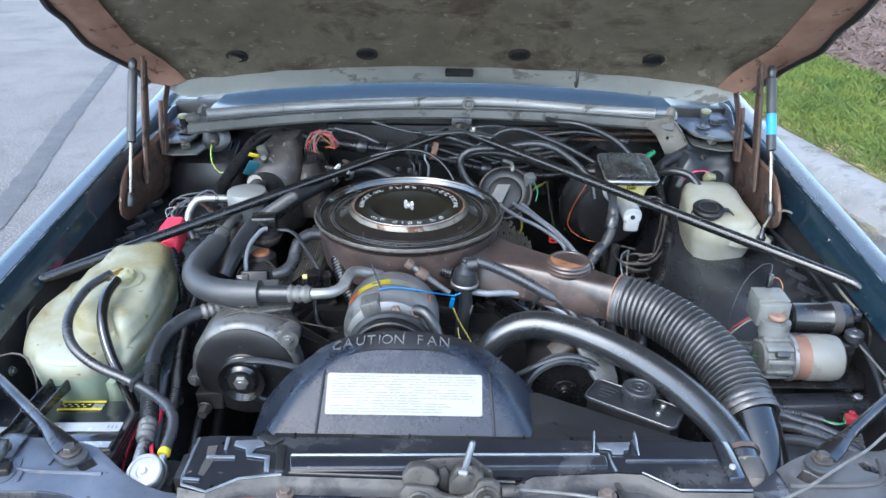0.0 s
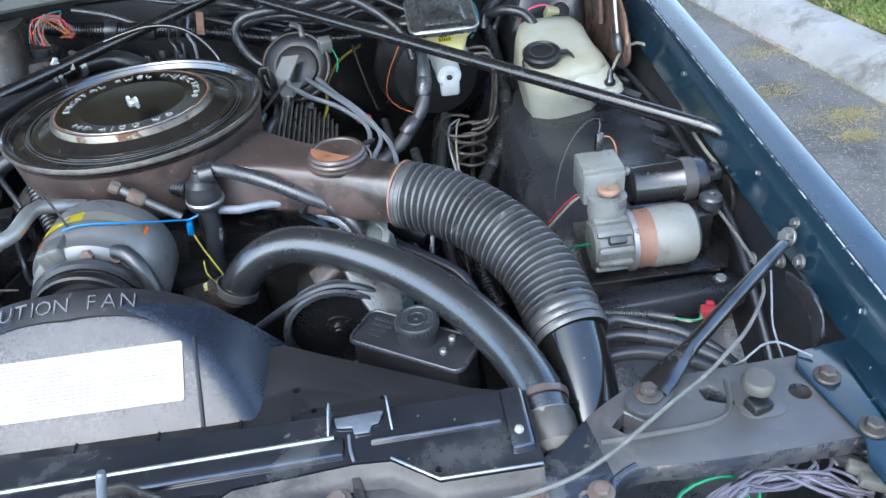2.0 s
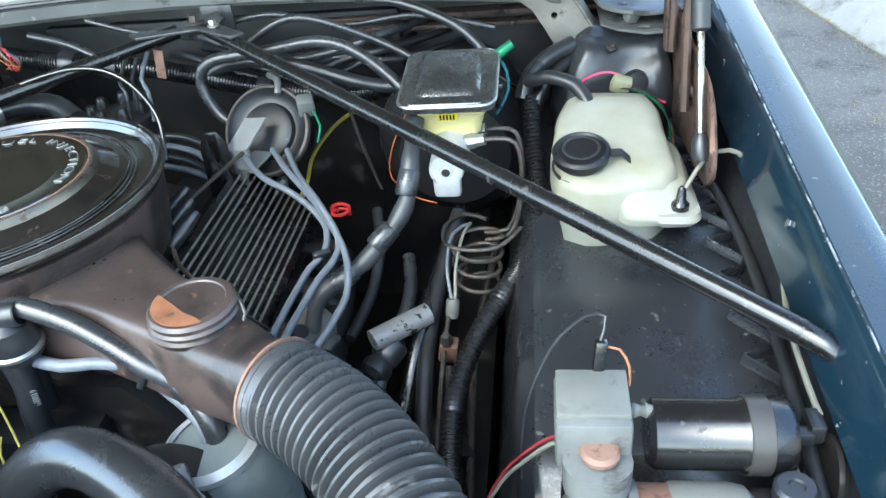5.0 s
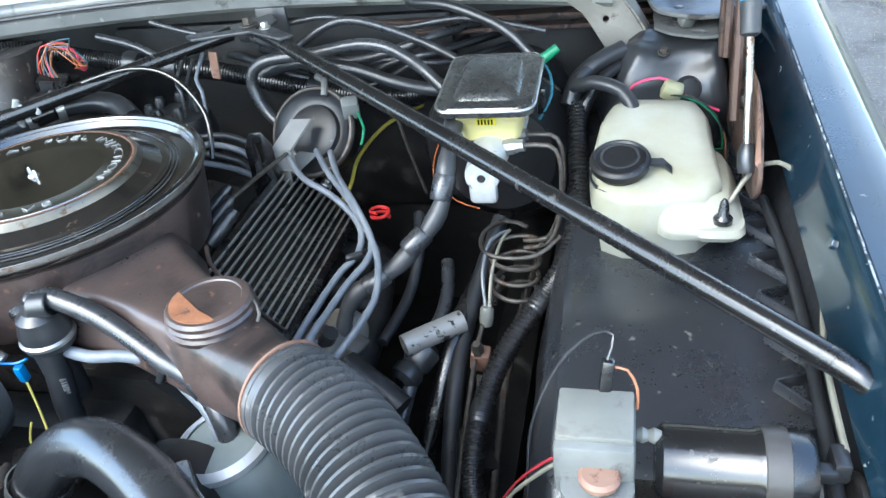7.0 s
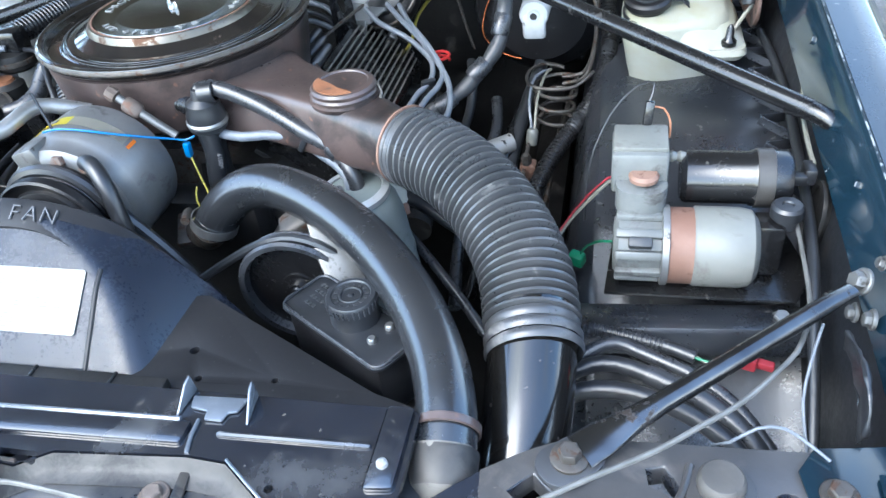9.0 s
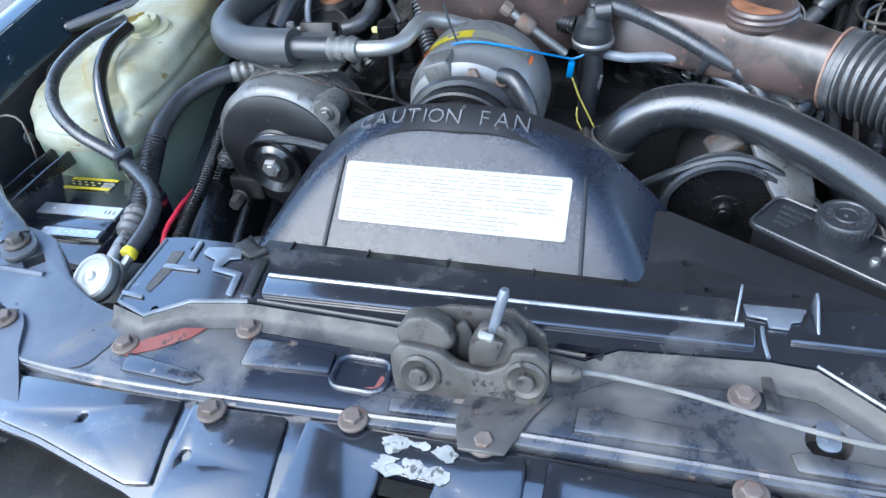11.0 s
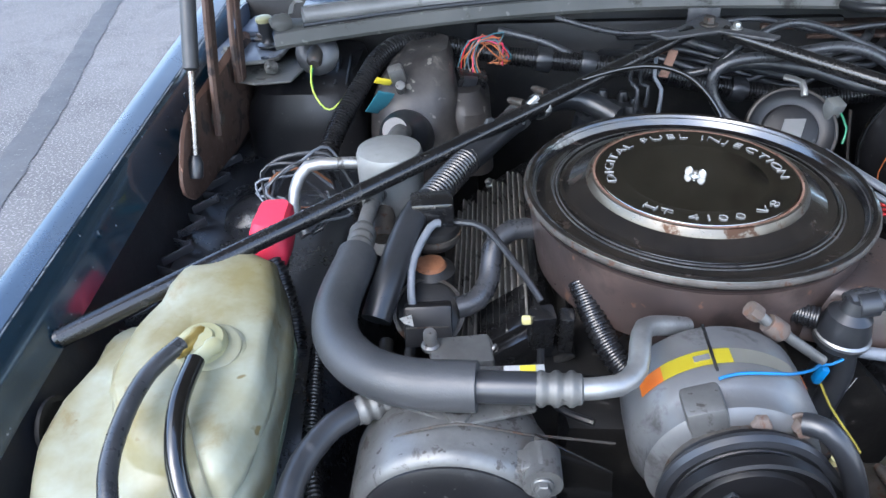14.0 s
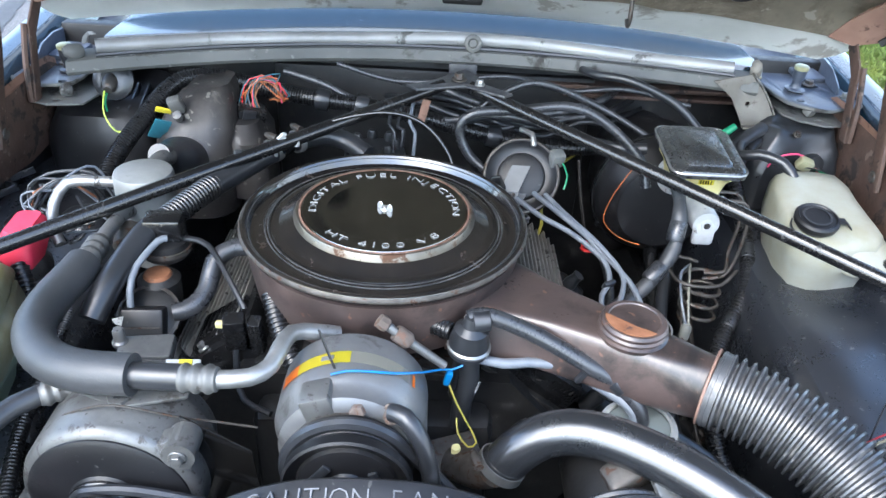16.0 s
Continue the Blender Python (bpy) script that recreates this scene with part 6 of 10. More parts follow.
# ---- air cleaner ----
AC = Vector((-0.08, 0.605, 0))
ac = thing("air_cleaner", (AC.x, AC.y, 0.86), "round black air cleaner with a heat-browned housing and rusty bright rim", "air cleaner")
part("housing", lathe([(0.10, 0.845), (0.160, 0.850), (0.170, 0.858), (0.176, 0.895), (0.180, 0.926), (0.180, 0.934), (0.165, 0.935)], AC, (0, 0, 1), 72), "rust_brown", ac, "heat-browned steel housing")
part("lid", hoop([(0.1722, 0.9300), (0.1812, 0.9390), (0.1859, 0.9440), (0.1868, 0.9485), (0.1850, 0.9528), (0.1817, 0.9542), (0.1783, 0.9530), (0.1762, 0.9495), (0.1726, 0.9418), (0.1659, 0.9412), (0.1587, 0.9415), (0.1555, 0.9422), (0.1540, 0.9436), (0.1524, 0.9444), (0.1506, 0.9446), (0.1492, 0.9456), (0.1470, 0.9464), (0.1416, 0.9466), (0.1326, 0.9468), (0.1236, 0.9472), (0.1190, 0.9490), (0.1170, 0.9560)], AC, (0, 0, 1), 128), "lid", ac, "black enamel lid with pressed rings")
part("rim_band", hoop([(0.1155, 0.946), (0.1195, 0.949), (0.1180, 0.957), (0.114, 0.9635), (0.1110, 0.9635), (0.1105, 0.957)], AC, (0, 0, 1), 96), "rim", ac, "bright rolled rim flecked with rust")
part("rust_ring", hoop([(0.1112, 0.9633), (0.1098, 0.9640), (0.1085, 0.9638), (0.1085, 0.962)], AC, (0, 0, 1), 96), "band", ac, "rust ring")
part("centre_disc", lathe([(0.108, 0.961), (0.1065, 0.9638), (0.100, 0.9632), (0.083, 0.9620), (0.06, 0.9588), (0.04, 0.9563), (0.03, 0.9553), (0.016, 0.9540), (0.0, 0.9538)], AC, (0, 0, 1), 96), "lid_disc", ac, "gloss black centre disc")
part("edge_bead", hoop([(0.1842, 0.9525), (0.1858, 0.9520), (0.1872, 0.9500), (0.1876, 0.9470), (0.1862, 0.9450), (0.1850, 0.9480)], AC, (0, 0, 1), 128), "bolt", ac, "worn bare bead")
# outer pressed rings are coloured pale to draw their highlights
for r, z, w in ((0.1765, 0.9490, 0.0010), (0.1543, 0.9440, 0.0009), (0.1505, 0.9455, 0.0009), (0.1475, 0.9468, 0.0009)):
    part("pressed_ring", hoop([(r + w * math.cos(a), z + w * math.sin(a)) for a in (0, 0.8, 1.57, 2.35, 3.14, 4.7)], AC, (0, 0, 1), 128), "worn_ring" if r > 0.15 else "gloss", ac)
C = (AC.x, AC.y, 0.9636)
arc_text("DIGITAL FUEL INJECTION", C, 0.0925, 0.0150, 92, 9.0, "letter", ac, wide=1.7)
arc_text("HT 4100 V8", C, 0.0925, 0.0150, 272, 9.8, "letter", ac, True, 1.7)
wn_ = part("wing_nut", join(lathe([(0.007, 0), (0.008, 0.002), (0.006, 0.008), (0.0045, 0.010), (0, 0.010)], (AC.x, AC.y, 0.9538), (0, 0, 1), 16)), "steel", ac, "zinc wing nut")
for s in (1, -1):
    d = Vector((0.80 * s, -0.45 * s, 0.75)).normalized()
    part("wing", lathe([(0.0, -0.0012), (0.0046, -0.0012), (0.0056, 0.0), (0.0046, 0.0012), (0, 0.0012)], Vector((AC.x, AC.y, 0.9580)) + d * 0.0092, Vector((0.5, 0.86, 0)), 18, (0.85, 1.2)), "steel", wn_)
part("stud", lathe([(0.0025, 0), (0.0025, 0.013), (0, 0.013)], (AC.x, AC.y, 0.9538), (0, 0, 1), 8), "steel", ac)

# snorkel
SN = thing("snorkel", (0.13, 0.48, 0.86), "heat-browned steel air intake snorkel with a rusty vacuum motor", "air intake snorkel")
a0, d = Vector((AC.x, AC.y, 0)), Vector((0.858, -0.513, 0)).normalized()
side = Vector((0.513, 0.858, 0)).normalized()
secs = []
for dist, w, zt, zb, e in ((0.150, 0.092, 0.912, 0.853, 9), (0.178, 0.086, 0.914, 0.853, 9), (0.215, 0.068, 0.916, 0.852, 9), (0.26, 0.057, 0.917, 0.851, 8), (0.32, 0.049, 0.917, 0.850, 7), (0.38, 0.044, 0.917, 0.848, 5), (0.42, 0.040, 0.918, 0.845, 3), (0.455, 0.0375, 0.919, 0.845, 2)):
    ring = []
    for k in range(48):
        u = k * math.tau / 48
        c, s_ = math.cos(u), math.sin(u)
        v_ = math.copysign(abs(s_) ** (2 / e), s_)
        p = a0 + d * dist + side * (w * (0.85 - 0.15 * v_) * math.copysign(abs(c) ** (2 / e), c))
        ring.append((p.x, p.y, (zt + zb) / 2 + (zt - zb) / 2 * v_))
    secs.append(ring)
part("duct", loft(secs), "rust_brown", SN)
part("flange_seam", tube([tuple(a0 + d * t + side * (w + 0.002)) [:2] + (0.884,) for t, w in ((0.185, 0.083), (0.215, 0.068), (0.26, 0.057), (0.32, 0.049), (0.38, 0.044))], 0.0025, 6), "rust_brown", SN)
vm = Vector((0.217, 0.430, 0.916))
mot = part("vacuum_motor", lathe([(0.040, -0.004), (0.041, 0.001), (0.038, 0.003), (0.038, 0.006), (0.040, 0.0075), (0.038, 0.010), (0.0385, 0.014), (0.036, 0.017), (0.030, 0.018), (0.029, 0.0165), (0, 0.0165)], vm, (0, 0, 1), 40), "rust_brown", SN, "round ribbed vacuum motor")
part("rust_patch", sheet([(0.217 + 0.0335 * math.cos(radians(a)), 0.430 + 0.0335 * math.sin(radians(a))) for a in range(165, 306, 10)] + [(0.229, 0.408), (0.216, 0.414), (0.204, 0.424), (0.193, 0.432)], 0.9345, 0.001, 0), "rust", mot, "orange rusted part of the cap")
part("clip", tube([(0.254, 0.44, 0.928), (0.262, 0.43, 0.92), (0.258, 0.415, 0.905)], 0.0016, 6), "dust", mot)
part("collar", hoop([(0.0405, -0.002), (0.0452, -0.0012), (0.0452, 0.0012), (0.0405, 0.002)], (a0 + d * 0.441) + Vector((0, 0, 0.882)), d, 36), "band", SN, "rusty end collar")

# corrugated intake duct
P0 = a0 + d * 0.440
P0 = P0 + d * 0.004
duct = thing("intake_duct", (0.42, 0.2, 0.78), "dusty grey corrugated intake duct on a smooth elbow", "intake duct")
path = [(P0.x, P0.y, 0.882), (0.345, 0.348, 0.881), (0.385, 0.312, 0.874), (0.420, 0.268, 0.862), (0.445, 0.222, 0.846), (0.456, 0.182, 0.831), (0.459, 0.165, 0.825)]
part("bellows", tube(path, 0.0370, 36, 0.006, (0.0098, 0.0078)), "corr", duct)
part("smooth_cuff", tube([path[0], Vector(path[0]).lerp(Vector(path[1]), 0.12), Vector(path[0]).lerp(Vector(path[1]), 0.22)], 0.0440, 36), "corr", duct, "smooth blue-grey cuff")
dd = (Vector(path[-1]) - Vector(path[-2])).normalized()
for k, r in enumerate((0.043, 0.0445, 0.0445)):
    part("cuff_ring", hoop([(r - 0.002, -0.005), (r, -0.002), (r, 0.002), (r - 0.002, 0.005)], Vector(path[-1]) + dd * (0.004 + 0.011 * k), dd, 36), "corr", duct)
part("elbow", tube([Vector(path[-1]) - dd * 0.01, Vector(path[-1]) + dd * 0.012, (0.4615, 0.130, 0.8105), (0.4620, 0.100, 0.797), (0.4600, 0.065, 0.778), (0.456, 0.03, 0.755), (0.452, 0.0, 0.73)], lambda f: 0.0405 - 0.004 * f, 36), "gloss", duct, "smooth black plastic elbow")
part("seam", tube([(0.4615, 0.118, 0.8455), (0.4620, 0.085, 0.827), (0.4600, 0.05, 0.806), (0.456, 0.02, 0.785)], 0.0012, 6), "dusty", duct)

# radiator hose
hs = thing("radiator_hose", (0.2, 0.2, 0.78), "thick black rubber upper radiator hose", "radiator hose")
part("hose", tube([(0.066, 0.318, 0.800), (0.082, 0.322, 0.824), (0.112, 0.326, 0.849), (0.155, 0.318, 0.864), (0.215, 0.288, 0.868), (0.285, 0.236, 0.864), (0.345, 0.170, 0.856), (0.385, 0.105, 0.846), (0.405, 0.048, 0.836), (0.409, 0.010, 0.825)], 0.0245, 28), "sheen_hose", hs)
part("end_fitting", lathe([(0.0245, -0.010), (0.0252, 0.0), (0.0245, 0.020), (0.020, 0.030)], (0.408, 0.012, 0.827), (0.05, -0.75, -0.35), 24), "beige", hs, "tan corroded end fitting")
part("perished_end", rumple(lathe([(0.0252, -0.004), (0.0262, 0.0), (0.0262, 0.022), (0.0250, 0.026)], (0.4085, 0.016, 0.8285), (0.05, -0.8, -0.35), 28), 0.0016, 60, 1, 0.1), "dusty", hs, "perished dusty hose end")
part("rusty_wire_clamp", hoop([(0.0256, -0.004), (0.0272, -0.003), (0.0272, 0.003), (0.0256, 0.004)], (0.4072, 0.036, 0.834), (0.06, -0.95, -0.25), 28), "rust_brown", hs, "rusty band clamp")
clamp_band((0.069, 0.319, 0.808), (0.4, 0.1, 0.9), 0.0262, hs)
th = thing("thermostat_housing", (0.06, 0.33, 0.76), "grimy cast thermostat housing", "thermostat housing")
part("neck", tube([(0.02, 0.36, 0.765), (0.045, 0.335, 0.78), (0.062, 0.32, 0.802)], 0.021, 16), "bolt", th)
part("flange", box((0.018, 0.37, 0.762), (0.07, 0.05, 0.014), 0.004, (20, 0, 20)), "bolt", th)


# ---- braces ----
def brace(a, b, r, label, group, ends=True, mat_="black"):
    a, b = Vector(a), Vector(b)
    t = thing("cross_brace", tuple((a + b) / 2), label, "brace", group)
    d_ = (b - a).normalized()
    part("bar", tube([a, a + d_ * 0.04, a.lerp(b, 0.5), b - d_ * 0.04, b], r, 18, 0.05), mat_, t)
    return t, d_


vb, dv = brace((0.714, 0.428, 0.903), (0.045, 0.984, 0.992), 0.0106, "black steel cross brace from the cowl to the fender", "cross braces")
part("foot", tube([(0.700, 0.440, 0.9010), (0.716, 0.4265, 0.9020), (0.731, 0.414, 0.899), (0.738, 0.408, 0.894)], lambda f: 0.0108 - 0.002 * f * f, 18), "black", vb)
vb2, dv2 = brace((-0.732, 0.418, 0.886), (-0.012, 0.984, 0.992), 0.0106, "black steel cross brace with a cable tied along it", "cross braces")
part("foot", tube([(-0.722, 0.426, 0.8875), (-0.738, 0.4135, 0.887), (-0.752, 0.402, 0.882)], lambda f: 0.0102 - 0.0045 * f, 14), "black", vb2)
part("tied_cable", tube([(-0.70, 0.45, 0.884), (-0.5, 0.605, 0.915), (-0.26, 0.795, 0.952), (-0.12, 0.90, 0.972), (-0.04, 0.965, 0.985)], 0.0045, 8), "gloss", vb2)
part("cable_tie", box((-0.252, 0.795, 0.966), (0.008, 0.006, 0.030), 0.002, (35, 25, 38)), "pale_alloy", vb2, "pale cable tie")
part("cable_tie", box((-0.262, 0.801, 0.944), (0.008, 0.010, 0.026), 0.003, (20, -10, 30)), "pale_alloy", vb2, "pale cable tie")
part("tie_tail", box((-0.240, 0.800, 0.962), (0.020, 0.005, 0.006), 0.0015, (0, 30, 30)), "pale_alloy", vb2)
part("tie_tail", box((-0.228, 0.806, 0.956), (0.008, 0.008, 0.014), 0.003, (0, 10, 30)), "pale_alloy", vb2)
part("cable_tie", box((-0.31, 0.757, 0.948), (0.012, 0.006, 0.034), 0.002, (20, 10, 38)), "foam", vb2)
vk = thing("brace_bracket", (0.02, 1.0, 0.99), "flattened steel bracket joining the braces at the cowl", "bracket")
part("plate", sheet([(-0.07, 0.965), (-0.03, 0.985), (0.0, 1.02), (0.03, 1.055), (0.055, 1.02), (0.055, 0.992), (0.11, 0.945), (0.095, 0.93), (0.03, 0.972), (-0.05, 0.945)], 1.0, 0.005, 0.0015), "support", vk)
part("riser", box((0.028, 1.06, 0.985), (0.05, 0.006, 0.045), 0.002), "support", vk)
part("bolt", hexbolt((0.02, 0.995, 1.001), (0, 0, 1), 0.010, 0.016, 0.012), "bolt", vk)
part("bolt", hexbolt((0.055, 0.975, 1.001), (0, 0, 1), 0.007, 0.010, 0.008), "steel", vk)
for s, a, b in ((1, (0.503, 0.006, 0.853), (0.716, 0.172, 0.884)), (-1, (-0.499, -0.004, 0.853), (-0.710, 0.168, 0.874))):
    a, b = Vector(a), Vector(b)
    dd2 = (b - a).normalized()
    t = thing("brace_rod", tuple((a + b) / 2), "satin steel diagonal strut from radiator support to fender", "brace", "diagonal struts")
    across = Vector((-dd2.y, dd2.x, 0)).normalized()
    rise = dd2.cross(across)
    run_ = []
    for f, w, h in ((0.03, 0.0155, 0.0032), (0.09, 0.0150, 0.0036), (0.15, 0.0130, 0.0056), (0.21, 0.0102, 0.0076), (0.29, 0.0082, 0.0082), (0.5, 0.0080, 0.0080), (0.75, 0.0078, 0.0078), (0.86, 0.0072, 0.0070), (0.93, 0.0066, 0.0052), (0.97, 0.0070, 0.0034)):
        q = a.lerp(b, f) + Vector((0, 0, 0.002))
        run_.append([tuple(q + across * w * math.cos(j * math.tau / 18) + rise * h * math.sin(j * math.tau / 18)) for j in range(18)])
    part("bar", loft(run_), "strut_steel", t, angle=60)
    ang = math.degrees(math.atan2(dd2.y, dd2.x))
    for q, w in ((a, 0.036),):
        part("flat_end", sheet(rounded(0, 0, 0.050, w, w * 0.45, 5), 0, 0.006, 0.0015, Matrix.Translation(q) @ pose(0, 0, 0, 0, 0, ang)), "support", t)
    part("bolt", hexbolt((a[0], a[1], a[2] + 0.001), (0, 0, 1), 0.010, 0.016, 0.009), "bolt", t)
    part("bolt", hexbolt((b[0] + s * 0.004, b[1] + 0.006, b[2]), (-s, -0.2, 0.4), 0.009, 0.013, 0.009), "castalum", t)


# ---- engine ----
en = thing("engine_block", (-0.08, 0.62, 0.4), "grimy dark vee engine block", "engine")
part("block", loft([[(-0.08 + x, y, z) for x, z in ((-0.16, 0.42), (0.16, 0.42), (0.30, 0.66), (0.17, 0.80), (0.06, 0.80), (0.05, 0.74), (-0.05, 0.74), (-0.06, 0.80), (-0.17, 0.80), (-0.30, 0.66))] for y in (0.46, 0.90)]), "grime", en)
part("intake_manifold", loft([[(-0.08 + x, y, z) for x, z in ((-0.11, 0.76), (0.11, 0.76), (0.10, 0.80), (0.05, 0.815), (-0.05, 0.815), (-0.10, 0.80))] for y in (0.47, 0.60, 0.86)]), "bolt", en, "dull cast intake manifold")
part("throttle_body", lathe([(0.075, 0.80), (0.075, 0.83), (0.06, 0.835), (0.06, 0.86)], AC, (0, 0, 1), 28), "alum", en)
part("front_cover", box((-0.08, 0.44, 0.62), (0.30, 0.06, 0.30), 0.02), "grime", en)
for s in (1, -1):
    vc = thing("valve_cover", (-0.08 + s * 0.22, 0.69, 0.76), "black finned cast aluminium valve cover", "valve cover", "valve covers")
    m = Matrix.Translation((-0.08 + s * 0.222, 0.685, 0.800)) @ pose(0, 0, 0, 0, s * 36, 0)
    part("body", moved(box((0, 0, -0.02), (0.135, 0.40, 0.045), 0.010), m), "black", vc)
    for k in range(13):
        x = -0.054 + 0.009 * k
        part("fin", moved(box((x, -0.005 + 0.012 * ((k * 5) % 3 - 1), 0.006), (0.0030, 0.335, 0.012), 0.001), m), "fin", vc)
    part("flange", moved(box((0, 0, -0.043), (0.155, 0.415, 0.008), 0.002), m), "grime", vc)
    part("filler_boss", moved(box((-s * 0.02, -0.150, 0.004), (0.075, 0.075, 0.016), 0.006), m), "black", vc)
    for y in (-0.185, 0.185):
        part("bolt", moved(hexbolt((0, y, 0.003), r=0.007, washer=0.010), m), "steel", vc)

xm = thing("exhaust_manifold", (0.22, 0.60, 0.70), "tan-dusted rusty exhaust manifold below the valve cover", "exhaust manifold")
part("runner", rumple(tube([(0.235, 0.66, 0.715), (0.228, 0.625, 0.722), (0.225, 0.59, 0.715), (0.232, 0.555, 0.700)], lambda f: 0.024 + 0.006 * math.sin(9 * f), 18), 0.004, 40, 0, 0.0), "beige", xm)
part("lug", rumple(box((0.205, 0.612, 0.735), (0.030, 0.034, 0.022), 0.006, (10, 20, 15)), 0.003, 60, 1, 0.2), "rust_brown", xm)
part("lug", rumple(box((0.258, 0.602, 0.728), (0.020, 0.030, 0.030), 0.005, (0, 30, -15)), 0.003, 60, 1, 0.2), "dusty", xm)
part("heat_pipe", tube([(0.255, 0.585, 0.725), (0.275, 0.572, 0.715), (0.305, 0.56, 0.700), (0.325, 0.55, 0.690)], 0.016, 16), "dull", xm, "dark stub pipe")

# ---- compressor ----
cm = thing("compressor", (-0.097, 0.34, 0.74), "dull round air-conditioning compressor with a coloured label", "compressor")
KC = (-0.097, 0.0, 0.838)
part("body", lathe([(0.0, -0.405), (0.07, -0.405), (0.082, -0.398), (0.083, -0.385), (0.083, -0.335), (0.078, -0.326), (0.074, -0.318), (0.074, -0.306), (0.066, -0.300), (0.05, -0.298), (0, -0.298)][::-1], KC, (0, -1, 0), 56), "satin_alloy", cm)
part("front_boss", lathe([(0.060, -0.300), (0.060, -0.292), (0.05, -0.288), (0, -0.288)], KC, (0, -1, 0), 40), "bolt", cm)
def band(a0_, a1, y0, y1, r, key, label):
    bm = bmesh.new()
    rows_ = [[bm.verts.new((KC[0] + r * math.cos(radians(a)), y, KC[2] + r * math.sin(radians(a)))) for y in (y0, y1)] for a in range(a0_, a1 + 1, 3)]
    skin(bm, rows_, closed=False)
    bmesh.ops.solidify(bm, geom=bm.faces[:], thickness=0.0008)
    part("label", bm, key, cm, label)
band(133, 151, 0.348, 0.366, 0.0842, "orange", "orange label")
part("label_print", box((KC[0] - 0.026, 0.357, KC[2] + 0.0806), (0.014, 0.006, 0.0012), 0, (0, -18, 0)), "ink", cm)
band(91, 133, 0.348, 0.366, 0.0842, "yellow", "yellow label")
band(43, 91, 0.348, 0.366, 0.0842, "white", "white label")
band(37, 42, 0.348, 0.366, 0.0844, "orange", "orange label end")
cl = part("clutch", lathe([(0.0, 0.252), (0.02, 0.252), (0.022, 0.256), (0.045, 0.256), (0.050, 0.258), (0.052, 0.262), (0.060, 0.258), (0.064, 0.254), (0.0665, 0.256), (0.0665, 0.266), (0.060, 0.274), (0.0665, 0.284), (0.0665, 0.292), (0.055, 0.293)], (KC[0] + 0.004, 0, KC[2] - 0.002), (0, 1, 0), 48), "dull", cm, "black clutch pulley")
for k in range(3):
    a = math.tau * k / 3 + 0.4
    part("clutch_spring", box((KC[0] + 0.004 + 0.034 * math.cos(a), 0.2535, KC[2] - 0.002 + 0.034 * math.sin(a)), (0.030, 0.004, 0.010), 0.0015, (0, -math.degrees(a) + 90, 0)), "rubber", cl)
part("hub_nut", lathe([(0.009, 0.244), (0.009, 0.252)], (KC[0] + 0.004, 0, KC[2] - 0.002), (0, 1, 0), 6), "steel", cl)
part("belt", tube([(KC[0] + 0.066 * math.cos(a) + 0.004, 0.280, KC[2] - 0.002 + 0.066 * math.sin(a)) for a in [radians(q) for q in range(200, 20, -12)]] + [(0.02, 0.280, 0.80), (0.07, 0.280, 0.72)], 0.007, 8), "rubber", cm, "black drive belt")
for x, z, k in ((-0.052, 0.893, "rust_bolt"), (-0.086, 0.898, "rust_bolt")):
    part("bolt", hexbolt((x, 0.306, z), (0, -1, 0.3), 0.010, 0.013, 0.012), k, cm)
part("bracket", box((-0.125, 0.315, 0.893), (0.034, 0.035, 0.042), 0.005, (0, -18, 0)), "castalum", cm, "cloudy grey terminal block")
part("lead", tube([(-0.052, 0.300, 0.900), (-0.038, 0.292, 0.902), (-0.022, 0.280, 0.885), (-0.010, 0.268, 0.850), (-0.004, 0.262, 0.80)], 0.0095, 12), "rubber", cm, "black moulded lead")
part("fitting_rod", tube([(-0.062, 0.404, 0.927), (-0.035, 0.402, 0.906), (0.003, 0.399, 0.878)], 0.0052, 12), "castalum", cm, "corroded fitting rod")
part("fitting_collar", lathe([(0.009, -0.010), (0.010, -0.006), (0.010, 0.008), (0.007, 0.012)], (-0.046, 0.403, 0.914), (0.8, -0.05, -0.6), 12), "rust_bolt", cm)
part("rusty_nut", lathe([(0.008, -0.006), (0.009, 0.0), (0.008, 0.006), (0, 0.007)], (-0.068, 0.404, 0.932), (-0.8, 0.05, 0.6), 8), "rust_bolt", cm)
part("thin_probe", tube([(-0.130, 0.352, 0.960), (-0.120, 0.345, 0.935), (-0.112, 0.340, 0.915)], 0.0015, 6), "black", cm)

# ---- alternator ----
AL = (-0.339, 0.0, 0.793)
al = thing("alternator", (-0.339, 0.31, 0.70), "alternator with a dusty black front fan cover and cast aluminium case", "alternator")
part("case", lathe([(0.05, 0.270), (0.084, 0.270), (0.0905, 0.274), (0.0935, 0.281), (0.0935, 0.345), (0.084, 0.353), (0.082, 0.375), (0.07, 0.385), (0, 0.385)], AL, (0, 1, 0), 56), "castalum", al, "cast aluminium case")
part("side_shield", sheet([(-0.268, 0.880), (-0.198, 0.832), (-0.192, 0.76), (-0.275, 0.75)], 0, 0.003, 0.001, Matrix(((1, 0, 0, 0), (0, 0, -1, 0.302), (0, 1, 0, 0), (0, 0, 0, 1)))), "gloss", al, "black sheet shield")
part("case_ridge", tube([(-0.405, 0.335, 0.850), (-0.385, 0.333, 0.872), (-0.335, 0.325, 0.8885), (-0.285, 0.333, 0.872)], 0.003, 8), "castalum", al)
part("front_cover", lathe([(0.0, 0.258), (0.036, 0.258), (0.040, 0.262), (0.062, 0.263), (0.078, 0.265), (0.0835, 0.268), (0.0845, 0.276)], AL, (0, 1, 0), 56), "dull", al, "dusty black fan cover")
